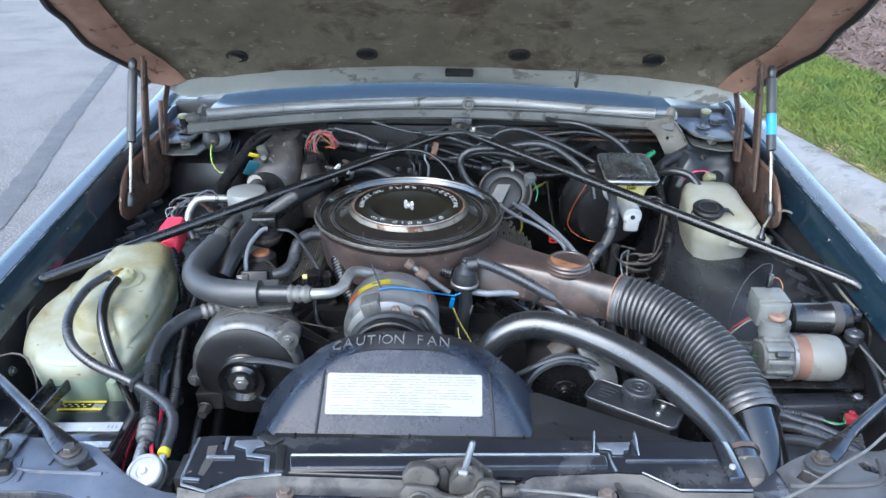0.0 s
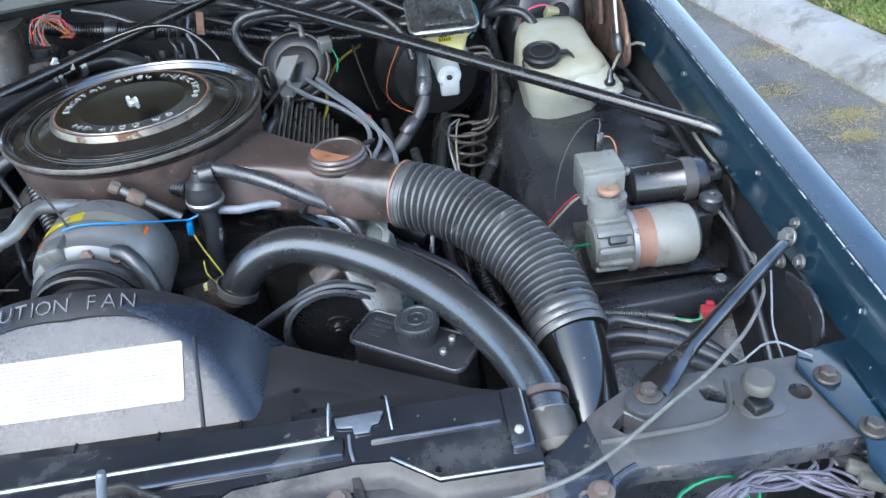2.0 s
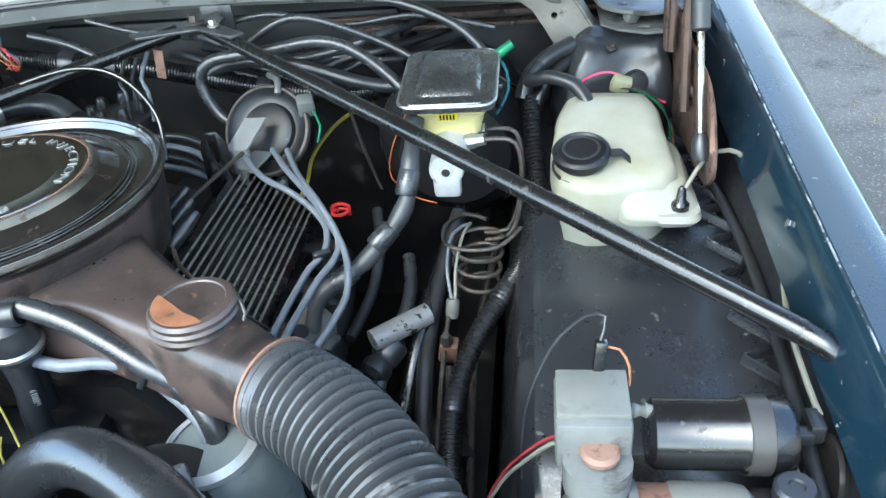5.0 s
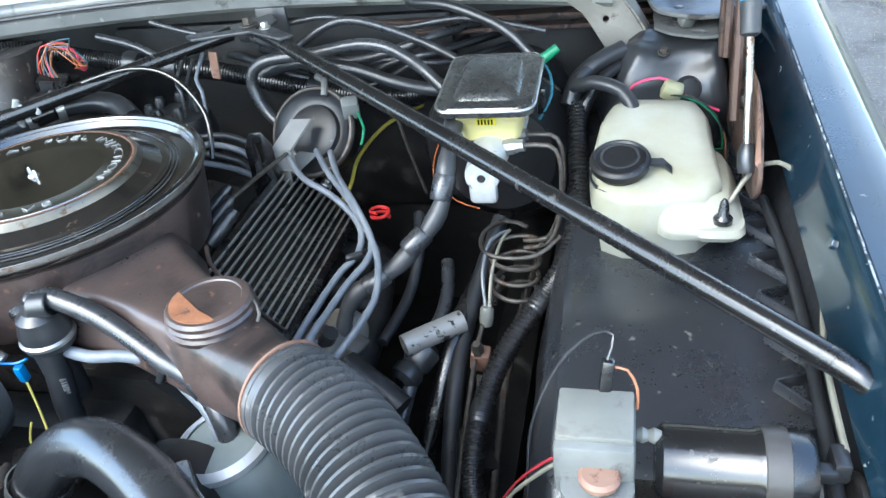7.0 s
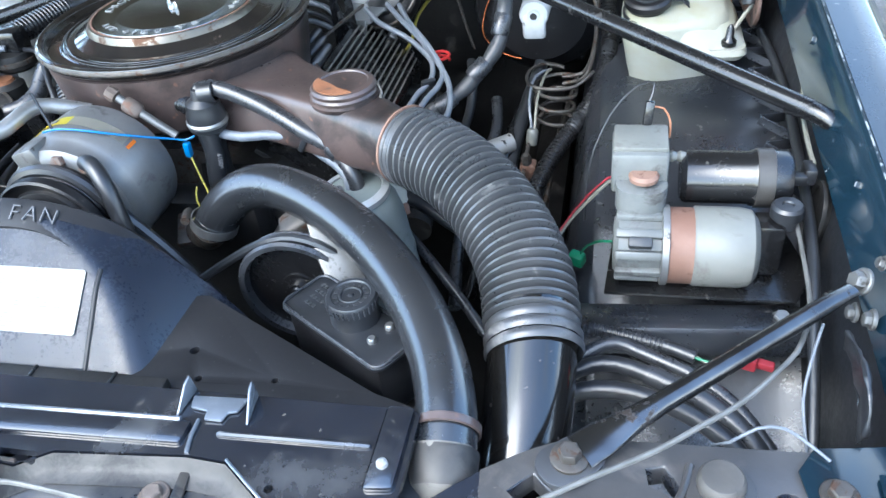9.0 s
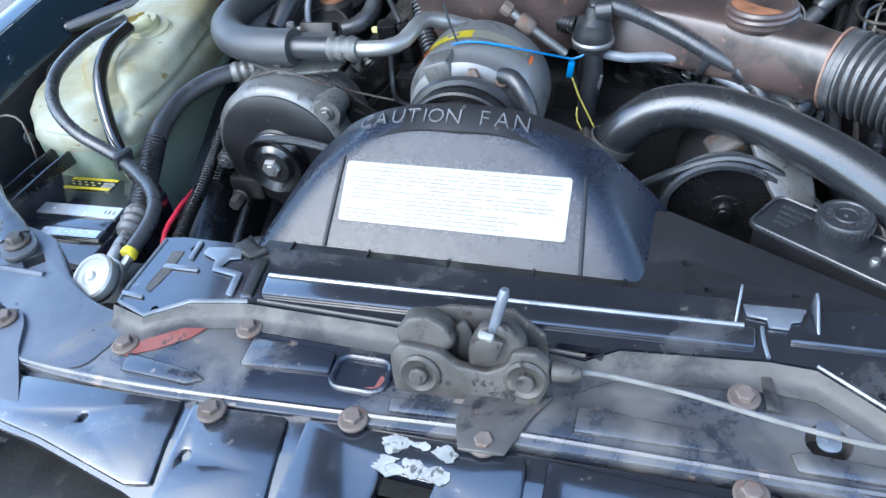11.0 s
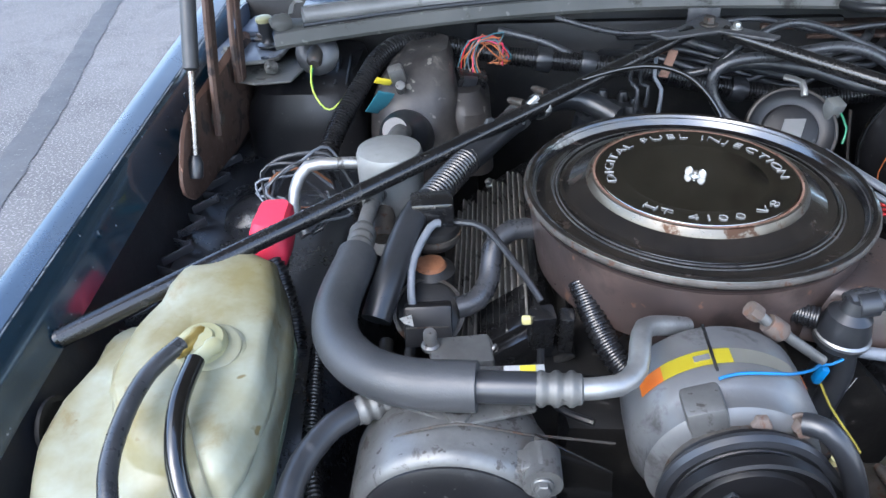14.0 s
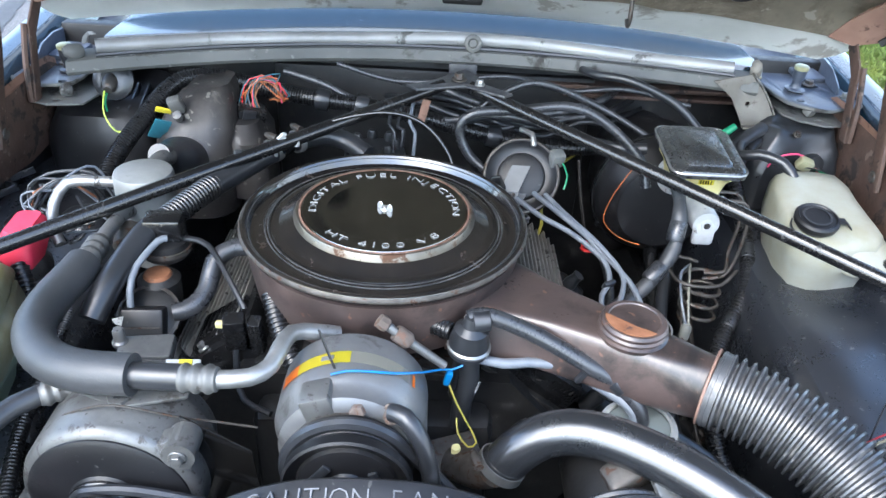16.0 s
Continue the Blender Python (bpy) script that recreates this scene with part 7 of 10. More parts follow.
pu = part("pulley", lathe([(0.012, 0.238), (0.022, 0.238), (0.025, 0.242), (0.028, 0.244), (0.0385, 0.238), (0.0385, 0.241), (0.031, 0.248), (0.0385, 0.255), (0.0385, 0.258), (0.015, 0.259)], AL, (0, 1, 0), 40), "black", al)
part("nut", lathe([(0.0, 0.230), (0.006, 0.230), (0.006, 0.232), (0.011, 0.232), (0.0125, 0.234), (0.0125, 0.243)], AL, (0, 1, 0), 6), "steel", pu, "bright shaft nut")
part("washer", hoop([(0.008, 0.2405), (0.0165, 0.2405), (0.0165, 0.2435)], AL, (0, 1, 0), 24), "steel", pu)
for x, z, r in ((-0.262, 0.858, 0.017), (-0.428, 0.775, 0.013)):
    part("ear", lathe([(r, 0.268), (r, 0.300), (r * 0.9, 0.303), (0, 0.303)], (x, 0, z), (0, 1, 0), 20), "castalum", al)
    part("bolt", hexbolt((x, 0.268, z), (0, -1, 0), 0.008, 0.011, 0.006), "castalum", al)
part("ear_web", sheet([(-0.30, 0.86), (-0.262, 0.876), (-0.245, 0.858), (-0.255, 0.83), (-0.275, 0.82)], 0, 0.022, 0.002, Matrix(((1, 0, 0, 0), (0, 0, -1, 0.275), (0, 1, 0, 0), (0, 0, 0, 1)))), "castalum", al)
part("top_bracket", sheet([(-0.395, 0.335), (-0.385, 0.38), (-0.265, 0.38), (-0.265, 0.325), (-0.333, 0.305)], 0.8865, 0.005, 0.002), "castalum", al, "flat aluminium top bracket")
part("bail_wire", tube([(-0.415, 0.300, 0.835), (-0.392, 0.305, 0.868), (-0.360, 0.300, 0.888), (-0.333, 0.300, 0.8945), (-0.305, 0.302, 0.888), (-0.275, 0.310, 0.872), (-0.235, 0.318, 0.858), (-0.195, 0.322, 0.848)], 0.0014, 6), "bolt", al, "thin wire bail")
part("star_boss", lathe([(0.013, -0.002), (0.012, 0.003), (0.006, 0.004), (0.005, 0.001), (0, 0.001)], (-0.333, 0.318, 0.8868), (0, 0, 1), 6), "castalum", al)
part("bolt", hexbolt((-0.411, 0.252, 0.729), (0, -1, 0), 0.011, 0.014, 0.022), "bolt", al)
part("lower_bracket", box((-0.405, 0.285, 0.735), (0.05, 0.05, 0.035), 0.006), "grime", al)
bl = thing("alternator_belt", (-0.22, 0.25, 0.70), "black rubber drive belt round the alternator pulley", "drive belt")
part("belt", tube([(-0.03, 0.25, 0.73), (-0.15, 0.25, 0.785), (-0.28, 0.25, 0.824), (-0.339, 0.25, 0.8265), (-0.362, 0.25, 0.817), (-0.3725, 0.25, 0.793), (-0.362, 0.25, 0.769), (-0.339, 0.25, 0.7595), (-0.30, 0.25, 0.745), (-0.18, 0.25, 0.68), (-0.05, 0.25, 0.62)], 0.0058, 8), "rubber", bl)


def ring_rect(x0, x1, y0, y1, z, r=0.03, tilt=(0, 0), n=4):
    """A level rounded rectangle of world points; tilt raises it along x and y."""
    cx, cy = (x0 + x1) / 2, (y0 + y1) / 2
    return [(p[0], p[1], z + tilt[0] * (p[0] - cx) + tilt[1] * (p[1] - cy)) for p in rounded(cx, cy, x1 - x0, y1 - y0, min(r, (x1 - x0) / 2.05, (y1 - y0) / 2.05), n)]


# ---- left side: coolant jar, battery ----
cj = thing("coolant_jar", (-0.6, 0.36, 0.60), "yellowed translucent plastic coolant jar with two hoses", "coolant jar")
low = [(-0.712, 0.30), (-0.712, 0.350), (-0.695, 0.41), (-0.662, 0.48), (-0.630, 0.545), (-0.582, 0.560), (-0.538, 0.535), (-0.512, 0.46), (-0.503, 0.36), (-0.501, 0.290), (-0.505, 0.245), (-0.510, 0.214), (-0.524, 0.206), (-0.537, 0.212), (-0.547, 0.226), (-0.557, 0.208), (-0.572, 0.197), (-0.605, 0.193), (-0.650, 0.200), (-0.694, 0.245)]
base = [(x - (0.016 if x > -0.54 else 0.0) + (0.010 if x < -0.66 else 0.0), y) for x, y in low]
top = [(-0.660, 0.365), (-0.658, 0.395), (-0.652, 0.435), (-0.644, 0.49), (-0.622, 0.540), (-0.580, 0.556), (-0.543, 0.530), (-0.519, 0.46), (-0.507, 0.36), (-0.506, 0.298), (-0.512, 0.262), (-0.520, 0.242), (-0.530, 0.240), (-0.540, 0.252), (-0.550, 0.272), (-0.562, 0.262), (-0.578, 0.262), (-0.604, 0.272), (-0.630, 0.296), (-0.650, 0.330)]
plan = lambda pts, z, k, tilt=0.0, cx=-0.595, cy=0.38: [(cx + (x - cx) * k, cy + (y - cy) * k, z + tilt * (y - cy)) for x, y in pts]
part("lower_tank", rumple(loft([plan(base, 0.60, 0.70), plan(base, 0.70, 0.86), plan(base, 0.765, 0.95), plan(base, 0.805, 0.986), plan(low, 0.818, 0.995), plan(low, 0.829, 0.999, 0.01)]), 0.002, 17, 1, 0.2), "liquid_tank", cj, "pale green coolant showing through the lower half", angle=75)
part("tank", rumple(loft([plan(low, 0.825, 0.996, 0.01), plan(low, 0.838, 1.0, 0.02), plan(low, 0.853, 0.99, 0.04), plan(low, 0.864, 0.955, 0.06), plan(low, 0.870, 0.90, 0.07), plan(top, 0.873, 1.02, 0.07), plan(top, 0.884, 0.985, 0.06), plan(top, 0.896, 0.94, 0.05), plan(top, 0.904, 0.84, 0.04), plan(top, 0.908, 0.45, 0.03)]), 0.0055, 26, 1, 0.2), "jar", cj, angle=75)
part("back_lobe", rumple(loft([ring_rect(-0.715, -0.65, 0.36, 0.47, 0.78, 0.02), ring_rect(-0.718, -0.65, 0.35, 0.475, 0.84, 0.025), ring_rect(-0.70, -0.65, 0.365, 0.46, 0.862, 0.025)]), 0.003, 24, 1, 0.4), "jar", cj)
part("moulded_rib", tube([(-0.640, 0.201, 0.832), (-0.605, 0.1945, 0.832), (-0.574, 0.197, 0.832)], 0.0018, 6), "liquid_tank", cj)
part("moulded_rib", tube([(-0.630, 0.2035, 0.848), (-0.605, 0.199, 0.848), (-0.584, 0.200, 0.848)], 0.0018, 6), "liquid_tank", cj)
for k in range(3):
    part("cap_step", lathe([(0.040 - 0.006 * k, -0.010), (0.040 - 0.006 * k, 0.0), (0.037 - 0.006 * k, 0.002), (0, 0.002)], (-0.568 + 0.002 * k, 0.374 + 0.002 * k, 0.901 + 0.004 * k), (0.08, -0.16, 1), 26), "jar", cj)
part("cap", lathe([(0.024, -0.02), (0.024, 0.008), (0.021, 0.012), (0.014, 0.013), (0.012, 0.016), (0, 0.017)], (-0.572, 0.378, 0.907), (0.0, -0.12, 1), 26), "tank", cj, "yellowed cap with two spigots")
for x, y, key in ((-0.583, 0.362, "brass"), (-0.565, 0.346, "tank")):
    part("spigot", lathe([(0.0080, -0.004), (0.0090, 0.002), (0.0072, 0.006), (0.0072, 0.030), (0.0060, 0.034)], (x + 0.008, y + 0.022, 0.918), (-0.3, -0.95, 0.15), 12), key, cj)
part("hose", tube([(-0.583, 0.362, 0.926), (-0.598, 0.322, 0.927), (-0.600, 0.27, 0.925), (-0.592, 0.218, 0.918), (-0.573, 0.182, 0.900), (-0.533, 0.159, 0.880), (-0.479, 0.146, 0.862), (-0.433, 0.124, 0.851), (-0.402, 0.098, 0.846), (-0.387, 0.066, 0.841), (-0.384, 0.020, 0.836)], 0.0078, 14), "hose", cj, "black overflow hose")
part("hose", tube([(-0.563, 0.340, 0.926), (-0.562, 0.290, 0.922), (-0.553, 0.246, 0.902), (-0.536, 0.215, 0.870), (-0.513, 0.188, 0.838), (-0.499, 0.183, 0.790), (-0.49, 0.185, 0.70)], 0.0086, 14), "gloss", cj, "shiny black hose")
part("hose_clip", box((-0.466, 0.143, 0.860), (0.008, 0.024, 0.024), 0.003, (0, 20, -20)), "rubber", cj)

bt = thing("battery", (-0.61, 0.125, 0.58), "black car battery with white and yellow stickers", "battery")
part("case", box((-0.612, 0.125, 0.675), (0.252, 0.165, 0.185), 0.006), "panel", bt)
part("top_ledge", box((-0.612, 0.125, 0.772), (0.248, 0.160, 0.012), 0.004), "panel", bt)
part("vent_lid", box((-0.575, 0.105, 0.781), (0.165, 0.050, 0.010), 0.004), "panel", bt)
part("vent_lid", box((-0.695, 0.105, 0.780), (0.070, 0.050, 0.010), 0.004), "panel", bt)
part("sticker", box((-0.553, 0.127, 0.7868), (0.114, 0.020, 0.0012), 0, (0, 0, 2)), "foil", bt, "silvery white foil sticker")
part("sticker", box((-0.537, 0.087, 0.7868), (0.080, 0.013, 0.0012), 0, (0, 0, 2)), "foil", bt, "silvery white foil sticker")
part("sticker", box((-0.688, 0.116, 0.7858), (0.060, 0.017, 0.0012), 0), "foil", bt, "silvery white foil sticker")
part("sticker_print", join(*[box((-0.688 + 0.004 * (k % 5) - 0.010, 0.1205 - 0.0045 * (k // 5), 0.7866), (0.0030 if k % 3 else 0.0012, 0.0022, 0.0008), 0) for k in range(15)]), "ink", bt)
part("sticker_print", join(*[box((-0.515 + 0.006 * k, 0.128, 0.7876), (0.0022, 0.006, 0.0006), 0) for k in range(3)]), "ink", bt)
part("lid_band", box((-0.553, 0.106, 0.7866), (0.118, 0.019, 0.0010), 0.0003), "panel", bt, "glossy dark band between the stickers")
part("lid_tab", box((-0.700, 0.088, 0.786), (0.060, 0.026, 0.004), 0.0015), "panel", bt)
part("lid_split", box((-0.690, 0.088, 0.7885), (0.0016, 0.026, 0.0010), 0), "grime", bt)
part("blue_tag", box((-0.662, 0.188, 0.7786), (0.014, 0.016, 0.0012), 0, (0, 0, -8)), "bluetag", bt, "small blue tag")
part("caution_strip", box((-0.584, 0.188, 0.7786), (0.070, 0.024, 0.0012), 0, (0, 0, 2)), "gloss", bt)
for y in (0.1975, 0.1785):
    part("caution_line", box((-0.584, y, 0.7794), (0.070, 0.0045, 0.0012), 0, (0, 0, 2)), "yellow", bt, "yellow caution line")
part("caution_print", join(*[box((-0.615 + 0.0052 * k, 0.1905 - 0.005 * (k % 2), 0.7793), (0.0044, 0.0016, 0.001), 0) for k in range(9)]), "mcyl", bt)
part("caution_print", join(*[box((-0.562 + 0.009 * (k % 2), 0.1905 - 0.006 * (k // 2), 0.7793), (0.008, 0.0046, 0.001), 0) for k in range(4)]), "letter", bt)
for k in range(4):
    part("rib", box((-0.488, 0.07 + 0.03 * k, 0.69), (0.004, 0.006, 0.14), 0.001), "black", bt)
hb = thing("battery_clamp", (-0.62, 0.1, 0.77), "black steel battery hold-down bar", "battery clamp")
part("bar", loft([[(x, y, z), (x + 0.030, y, z + 0.001), (x + 0.030, y, z + h), (x + 0.0275, y, z + h), (x + 0.026, y, z + 0.006), (x + 0.004, y, z + 0.005), (x + 0.0025, y, z + h), (x, y, z + h)] for x, y, z, h in ((-0.630, 0.226, 0.755, 0.008), (-0.630, 0.222, 0.790, 0.014), (-0.629, 0.203, 0.804, 0.022), (-0.632, 0.16, 0.808, 0.018), (-0.638, 0.12, 0.808, 0.014), (-0.637, 0.08, 0.812, 0.010), (-0.630, 0.045, 0.828, 0.008), (-0.626, 0.018, 0.848, 0.006), (-0.626, -0.002, 0.850, 0.006))]), "black", hb)
part("bolt", hexbolt((-0.611, 0.010, 0.859), r=0.009, washer=0.013), "bolt", hb)
part("j_bolt", tube([(-0.60, 0.05, 0.79), (-0.60, 0.04, 0.822), (-0.615, 0.03, 0.83)], 0.004, 8), "bolt", hb)
lw = thing("thin_wire", (-0.68, 0.2, 0.85), "thin grey wire looping beside the jar", "wire")
part("wire", tube([(-0.71, 0.19, 0.865), (-0.685, 0.205, 0.866), (-0.66, 0.20, 0.86), (-0.645, 0.185, 0.835), (-0.645, 0.18, 0.81)], 0.0018, 6), "bolt", lw)

# suction hose and accumulator
sc = thing("suction_line", (-0.38, 0.42, 0.88), "foam-wrapped air-conditioning suction line with alloy fittings", "hose")
S = [(-0.450, 0.560, 0.905), (-0.451, 0.513, 0.905), (-0.457, 0.445, 0.906), (-0.449, 0.394, 0.907), (-0.420, 0.353, 0.909), (-0.377, 0.331, 0.911), (-0.316, 0.324, 0.914)]
part("foam_sleeve", tube([(-0.450, 0.530, 0.905)] + S[1:], 0.0222, 24), "foam", sc, "thick grey foam insulation")
part("inner_hose", tube([S[-2], S[-1], (-0.262, 0.321, 0.916)], 0.0140, 18), "rubber", sc)
for a_, b_ in (((-0.272, 0.321, 0.9155), (-0.228, 0.319, 0.917)), ((-0.4495, 0.535, 0.905), (-0.4500, 0.585, 0.905))):
    a_, b_ = Vector(a_), Vector(b_)
    L_ = (b_ - a_).length
    part("crimp", lathe([(0.011, 0)] + [(0.0132 + 0.0024 * (k % 4 > 1), L_ * (k + 0.5) / 14) for k in range(14)] + [(0.011, L_)], a_, b_ - a_, 22), "alum_dull", sc, "crimped aluminium ferrule")
part("pipe", tube([(-0.23, 0.319, 0.917), (-0.198, 0.324, 0.917), (-0.180, 0.342, 0.918), (-0.174, 0.368, 0.922), (-0.166, 0.392, 0.922), (-0.145, 0.408, 0.912), (-0.12, 0.42, 0.90)], 0.0095, 14), "alum", sc, "bare aluminium pipe")
part("pipe", tube([(-0.450, 0.58, 0.905), (-0.449, 0.62, 0.906), (-0.446, 0.655, 0.905), (-0.440, 0.68, 0.90)], 0.0095, 14), "alum", sc, "bare aluminium pipe")
vs = thing("alternator_plug", (-0.33, 0.37, 0.89), "light grey connector block on the alternator bracket", "connector")
part("block", box((-0.333, 0.400, 0.880), (0.060, 0.040, 0.018), 0.004, (0, 0, 8)), "castalum", vs)
part("tag", box((-0.275, 0.352, 0.905), (0.036, 0.012, 0.004), 0.001, (20, 0, 4)), "pale_alloy", vs, "pale tag with a yellow mark")
part("tag_mark", box((-0.272, 0.351, 0.9075), (0.014, 0.010, 0.002), 0.0005, (20, 0, 4)), "yellow", vs)
part("stub", lathe([(0.009, 0), (0.009, 0.004), (0.0065, 0.006), (0.0065, 0.018), (0.005, 0.021), (0, 0.0215)], (-0.362, 0.404, 0.886), (0, 0, 1), 14), "castalum", vs)
ak = thing("accumulator", (-0.43, 0.71, 0.80), "silvery aluminium air-conditioning accumulator can", "accumulator")
part("can", lathe([(0.036, 0.80), (0.040, 0.815), (0.042, 0.925), (0.042, 0.938), (0.040, 0.944), (0.030, 0.948), (0, 0.949)], (-0.432, 0.712, 0), (0, 0, 1), 36), "can_alloy", ak)
part("neck", tube([(-0.432, 0.735, 0.93), (-0.427, 0.765, 0.935), (-0.424, 0.80, 0.925)], 0.013, 14), "castalum", ak)
part("pipe", tube([(-0.47, 0.705, 0.928), (-0.50, 0.70, 0.930), (-0.535, 0.695, 0.928), (-0.550, 0.675, 0.905), (-0.548, 0.655, 0.878), (-0.535, 0.64, 0.86)], 0.0078, 12), "alum", ak, "bent aluminium pipe")
part("switch", lathe([(0.016, 0), (0.018, 0.01), (0.018, 0.035), (0.012, 0.04)], (-0.44, 0.655, 0.885), (0.1, -0.8, -0.35), 16), "bolt", ak)
rc = thing("terminal_cover", (-0.565, 0.60, 0.86), "faded red rubber terminal cover", "terminal cover")
part("cover", rumple(loft([ring_rect(-0.582, -0.546, 0.575, 0.622, 0.858, 0.008), ring_rect(-0.588, -0.542, 0.572, 0.638, 0.876, 0.010), ring_rect(-0.588, -0.543, 0.582, 0.645, 0.900, 0.010, (0.05, 0.1)), ring_rect(-0.583, -0.548, 0.592, 0.642, 0.909, 0.010, (0.05, 0.1))]), 0.0012, 50, 1, 0.3), "red", rc)
part("lead", tube([(-0.56, 0.575, 0.87), (-0.545, 0.555, 0.84), (-0.53, 0.52, 0.79), (-0.51, 0.42, 0.74), (-0.47, 0.28, 0.72)], 0.010, 12, 0.01, (0.006, 0.0015)), "loom", rc, "corrugated cable loom")
dc = thing("discharge_line", (-0.44, 0.2, 0.8), "black air-conditioning line with alloy crimps running to the condenser", "hose")
part("hose", tube([(-0.418, 0.345, 0.866), (-0.445, 0.322, 0.866), (-0.466, 0.28, 0.862), (-0.472, 0.235, 0.852), (-0.464, 0.19, 0.840), (-0.450, 0.145, 0.825), (-0.440, 0.105, 0.815)], 0.0118, 16), "rubber", dc)
part("spiral_guard", tube([(-0.468, 0.205, 0.846), (-0.456, 0.16, 0.83), (-0.441, 0.108, 0.815)], 0.0122, 14, 0.01, (0.005, 0.0016)), "loom", dc)
for a_, b_ in (((-0.395, 0.358, 0.866), (-0.428, 0.337, 0.866)), ((-0.441, 0.108, 0.816), (-0.434, 0.070, 0.810))):
    a_, b_ = Vector(a_), Vector(b_)
    L_ = (b_ - a_).length
    part("crimp", lathe([(0.010, 0)] + [(0.0120 + 0.0022 * (k % 4 > 1), L_ * (k + 0.5) / 14) for k in range(14)] + [(0.009, L_)], a_, b_ - a_, 20), "alum_dull", dc, "crimped aluminium ferrule")
part("pipe", tube([(-0.395, 0.358, 0.866), (-0.37, 0.372, 0.862), (-0.34, 0.385, 0.85)], 0.0075, 10), "alum", dc)
part("pipe", tube([(-0.434, 0.072, 0.810), (-0.432, 0.04, 0.806), (-0.430, 0.010, 0.79)], 0.0078, 10), "alum", dc)
part("union", lathe([(0.013, 0), (0.013, 0.016), (0.010, 0.018), (0.010, 0.026), (0.014, 0.028), (0.014, 0.04)], (-0.431, 0.025, 0.800), (0.05, -0.6, -0.75), 6), "alum", dc)
lm2 = thing("loom_conduit", (-0.48, 0.35, 0.75), "black corrugated wiring conduit along the inner fender", "wiring")
part("conduit", tube([(-0.52, 0.62, 0.78), (-0.505, 0.50, 0.78), (-0.488, 0.373, 0.77), (-0.461, 0.264, 0.755), (-0.444, 0.160, 0.74), (-0.43, 0.08, 0.72)], 0.008, 10, 0.01, (0.005, 0.0014)), "loom", lm2)

# vacuum valves left of the air cleaner
vv = thing("emission_valve", (-0.37, 0.55, 0.80), "black plastic vacuum valve stack with a rusty cap", "vacuum valve")
part("upper_box", box((-0.372, 0.605, 0.918), (0.050, 0.036, 0.036), 0.006, (0, 0, 6)), "black", vv)
part("upper_can", lathe([(0.024, 0.875), (0.030, 0.880), (0.032, 0.892), (0.030, 0.902), (0.020, 0.906)], (-0.372, 0.602, 0), (0, 0, 1), 26), "grime", vv)
part("steel_ring", hoop([(0.031, 0.886), (0.0335, 0.887), (0.0335, 0.893), (0.031, 0.894)], (-0.372, 0.602, 0), (0, 0, 1), 28), "bolt", vv)
part("stem", lathe([(0.026, 0.80), (0.028, 0.865), (0.020, 0.872), (0, 0.873)], (-0.373, 0.562, 0), (0, 0, 1), 22), "grime", vv)
part("rusty_cap", lathe([(0.0175, 0.868), (0.0185, 0.872), (0.016, 0.876), (0, 0.877)], (-0.373, 0.560, 0), (0, 0, 1), 22), "rust", vv, "rusty round cap")
dax = (0.05, -0.62, 0.78)
part("diaphragm", lathe([(0.034, -0.020), (0.037, -0.006), (0.037, 0.000), (0.030, 0.004), (0, 0.004)], (-0.373, 0.512, 0.842), dax, 30), "grime", vv)
part("diaphragm_rim", hoop([(0.036, -0.004), (0.040, -0.002), (0.040, 0.002), (0.036, 0.004)], (-0.373, 0.512, 0.842), dax, 30), "bolt", vv, "dull steel clamp ring")
part("lower_box", box((-0.372, 0.492, 0.842), (0.052, 0.026, 0.046), 0.004, (-25, 0, 4)), "dull", vv)
part("box_seam", box((-0.372, 0.4785, 0.848), (0.046, 0.002, 0.0016), 0.0005, (-25, 0, 4)), "bolt", vv)
part("bracket_tab", sheet([(-0.400, 0.470), (-0.388, 0.476), (-0.384, 0.458), (-0.394, 0.462)], 0.868, 0.002, 0.0006), "pale_alloy", vv, "small pale tab")
part("link_hose", tube([(-0.389, 0.500, 0.858), (-0.391, 0.512, 0.880), (-0.388, 0.535, 0.900), (-0.372, 0.575, 0.914), (-0.362, 0.583, 0.914)], 0.0046, 10), "wire_grey", vv, "grey vacuum tube")
part("elbow_hose", tube([(-0.250, 0.600, 0.895), (-0.280, 0.594, 0.898), (-0.302, 0.575, 0.885), (-0.306, 0.548, 0.862), (-0.320, 0.524, 0.850), (-0.342, 0.515, 0.846)], 0.0125, 16), "hose", vv, "thick grey-blue elbow hose")
part("vacuum_tube", tube([(-0.345, 0.60, 0.905), (-0.31, 0.585, 0.905), (-0.27, 0.535, 0.88), (-0.25, 0.51, 0.86)], 0.004, 8), "rubber", vv)
cs = thing("wiring_plug", (-0.245, 0.475, 0.85), "black wiring plug and corrugated tube ahead of the air cleaner", "connector")
part("plug", box((-0.252, 0.468, 0.858), (0.026, 0.022, 0.05), 0.004, (10, 0, 10)), "black", cs)
part("plug", box((-0.226, 0.470, 0.852), (0.016, 0.02, 0.055), 0.004, (10, 0, -4)), "black", cs)
part("terminal", box((-0.268, 0.463, 0.872), (0.010, 0.008, 0.008), 0.002), "mcyl", cs)
part("tube", tube([(-0.212, 0.50, 0.895), (-0.198, 0.47, 0.868), (-0.180, 0.44, 0.845), (-0.16, 0.42, 0.83)], 0.0115, 14, 0.01, (0.006, 0.002)), "loom", cs)
part("lead", tube([(-0.252, 0.463, 0.835), (-0.25, 0.45, 0.80), (-0.235, 0.42, 0.79), (-0.20, 0.40, 0.79)], 0.004, 8), "rubber", cs)

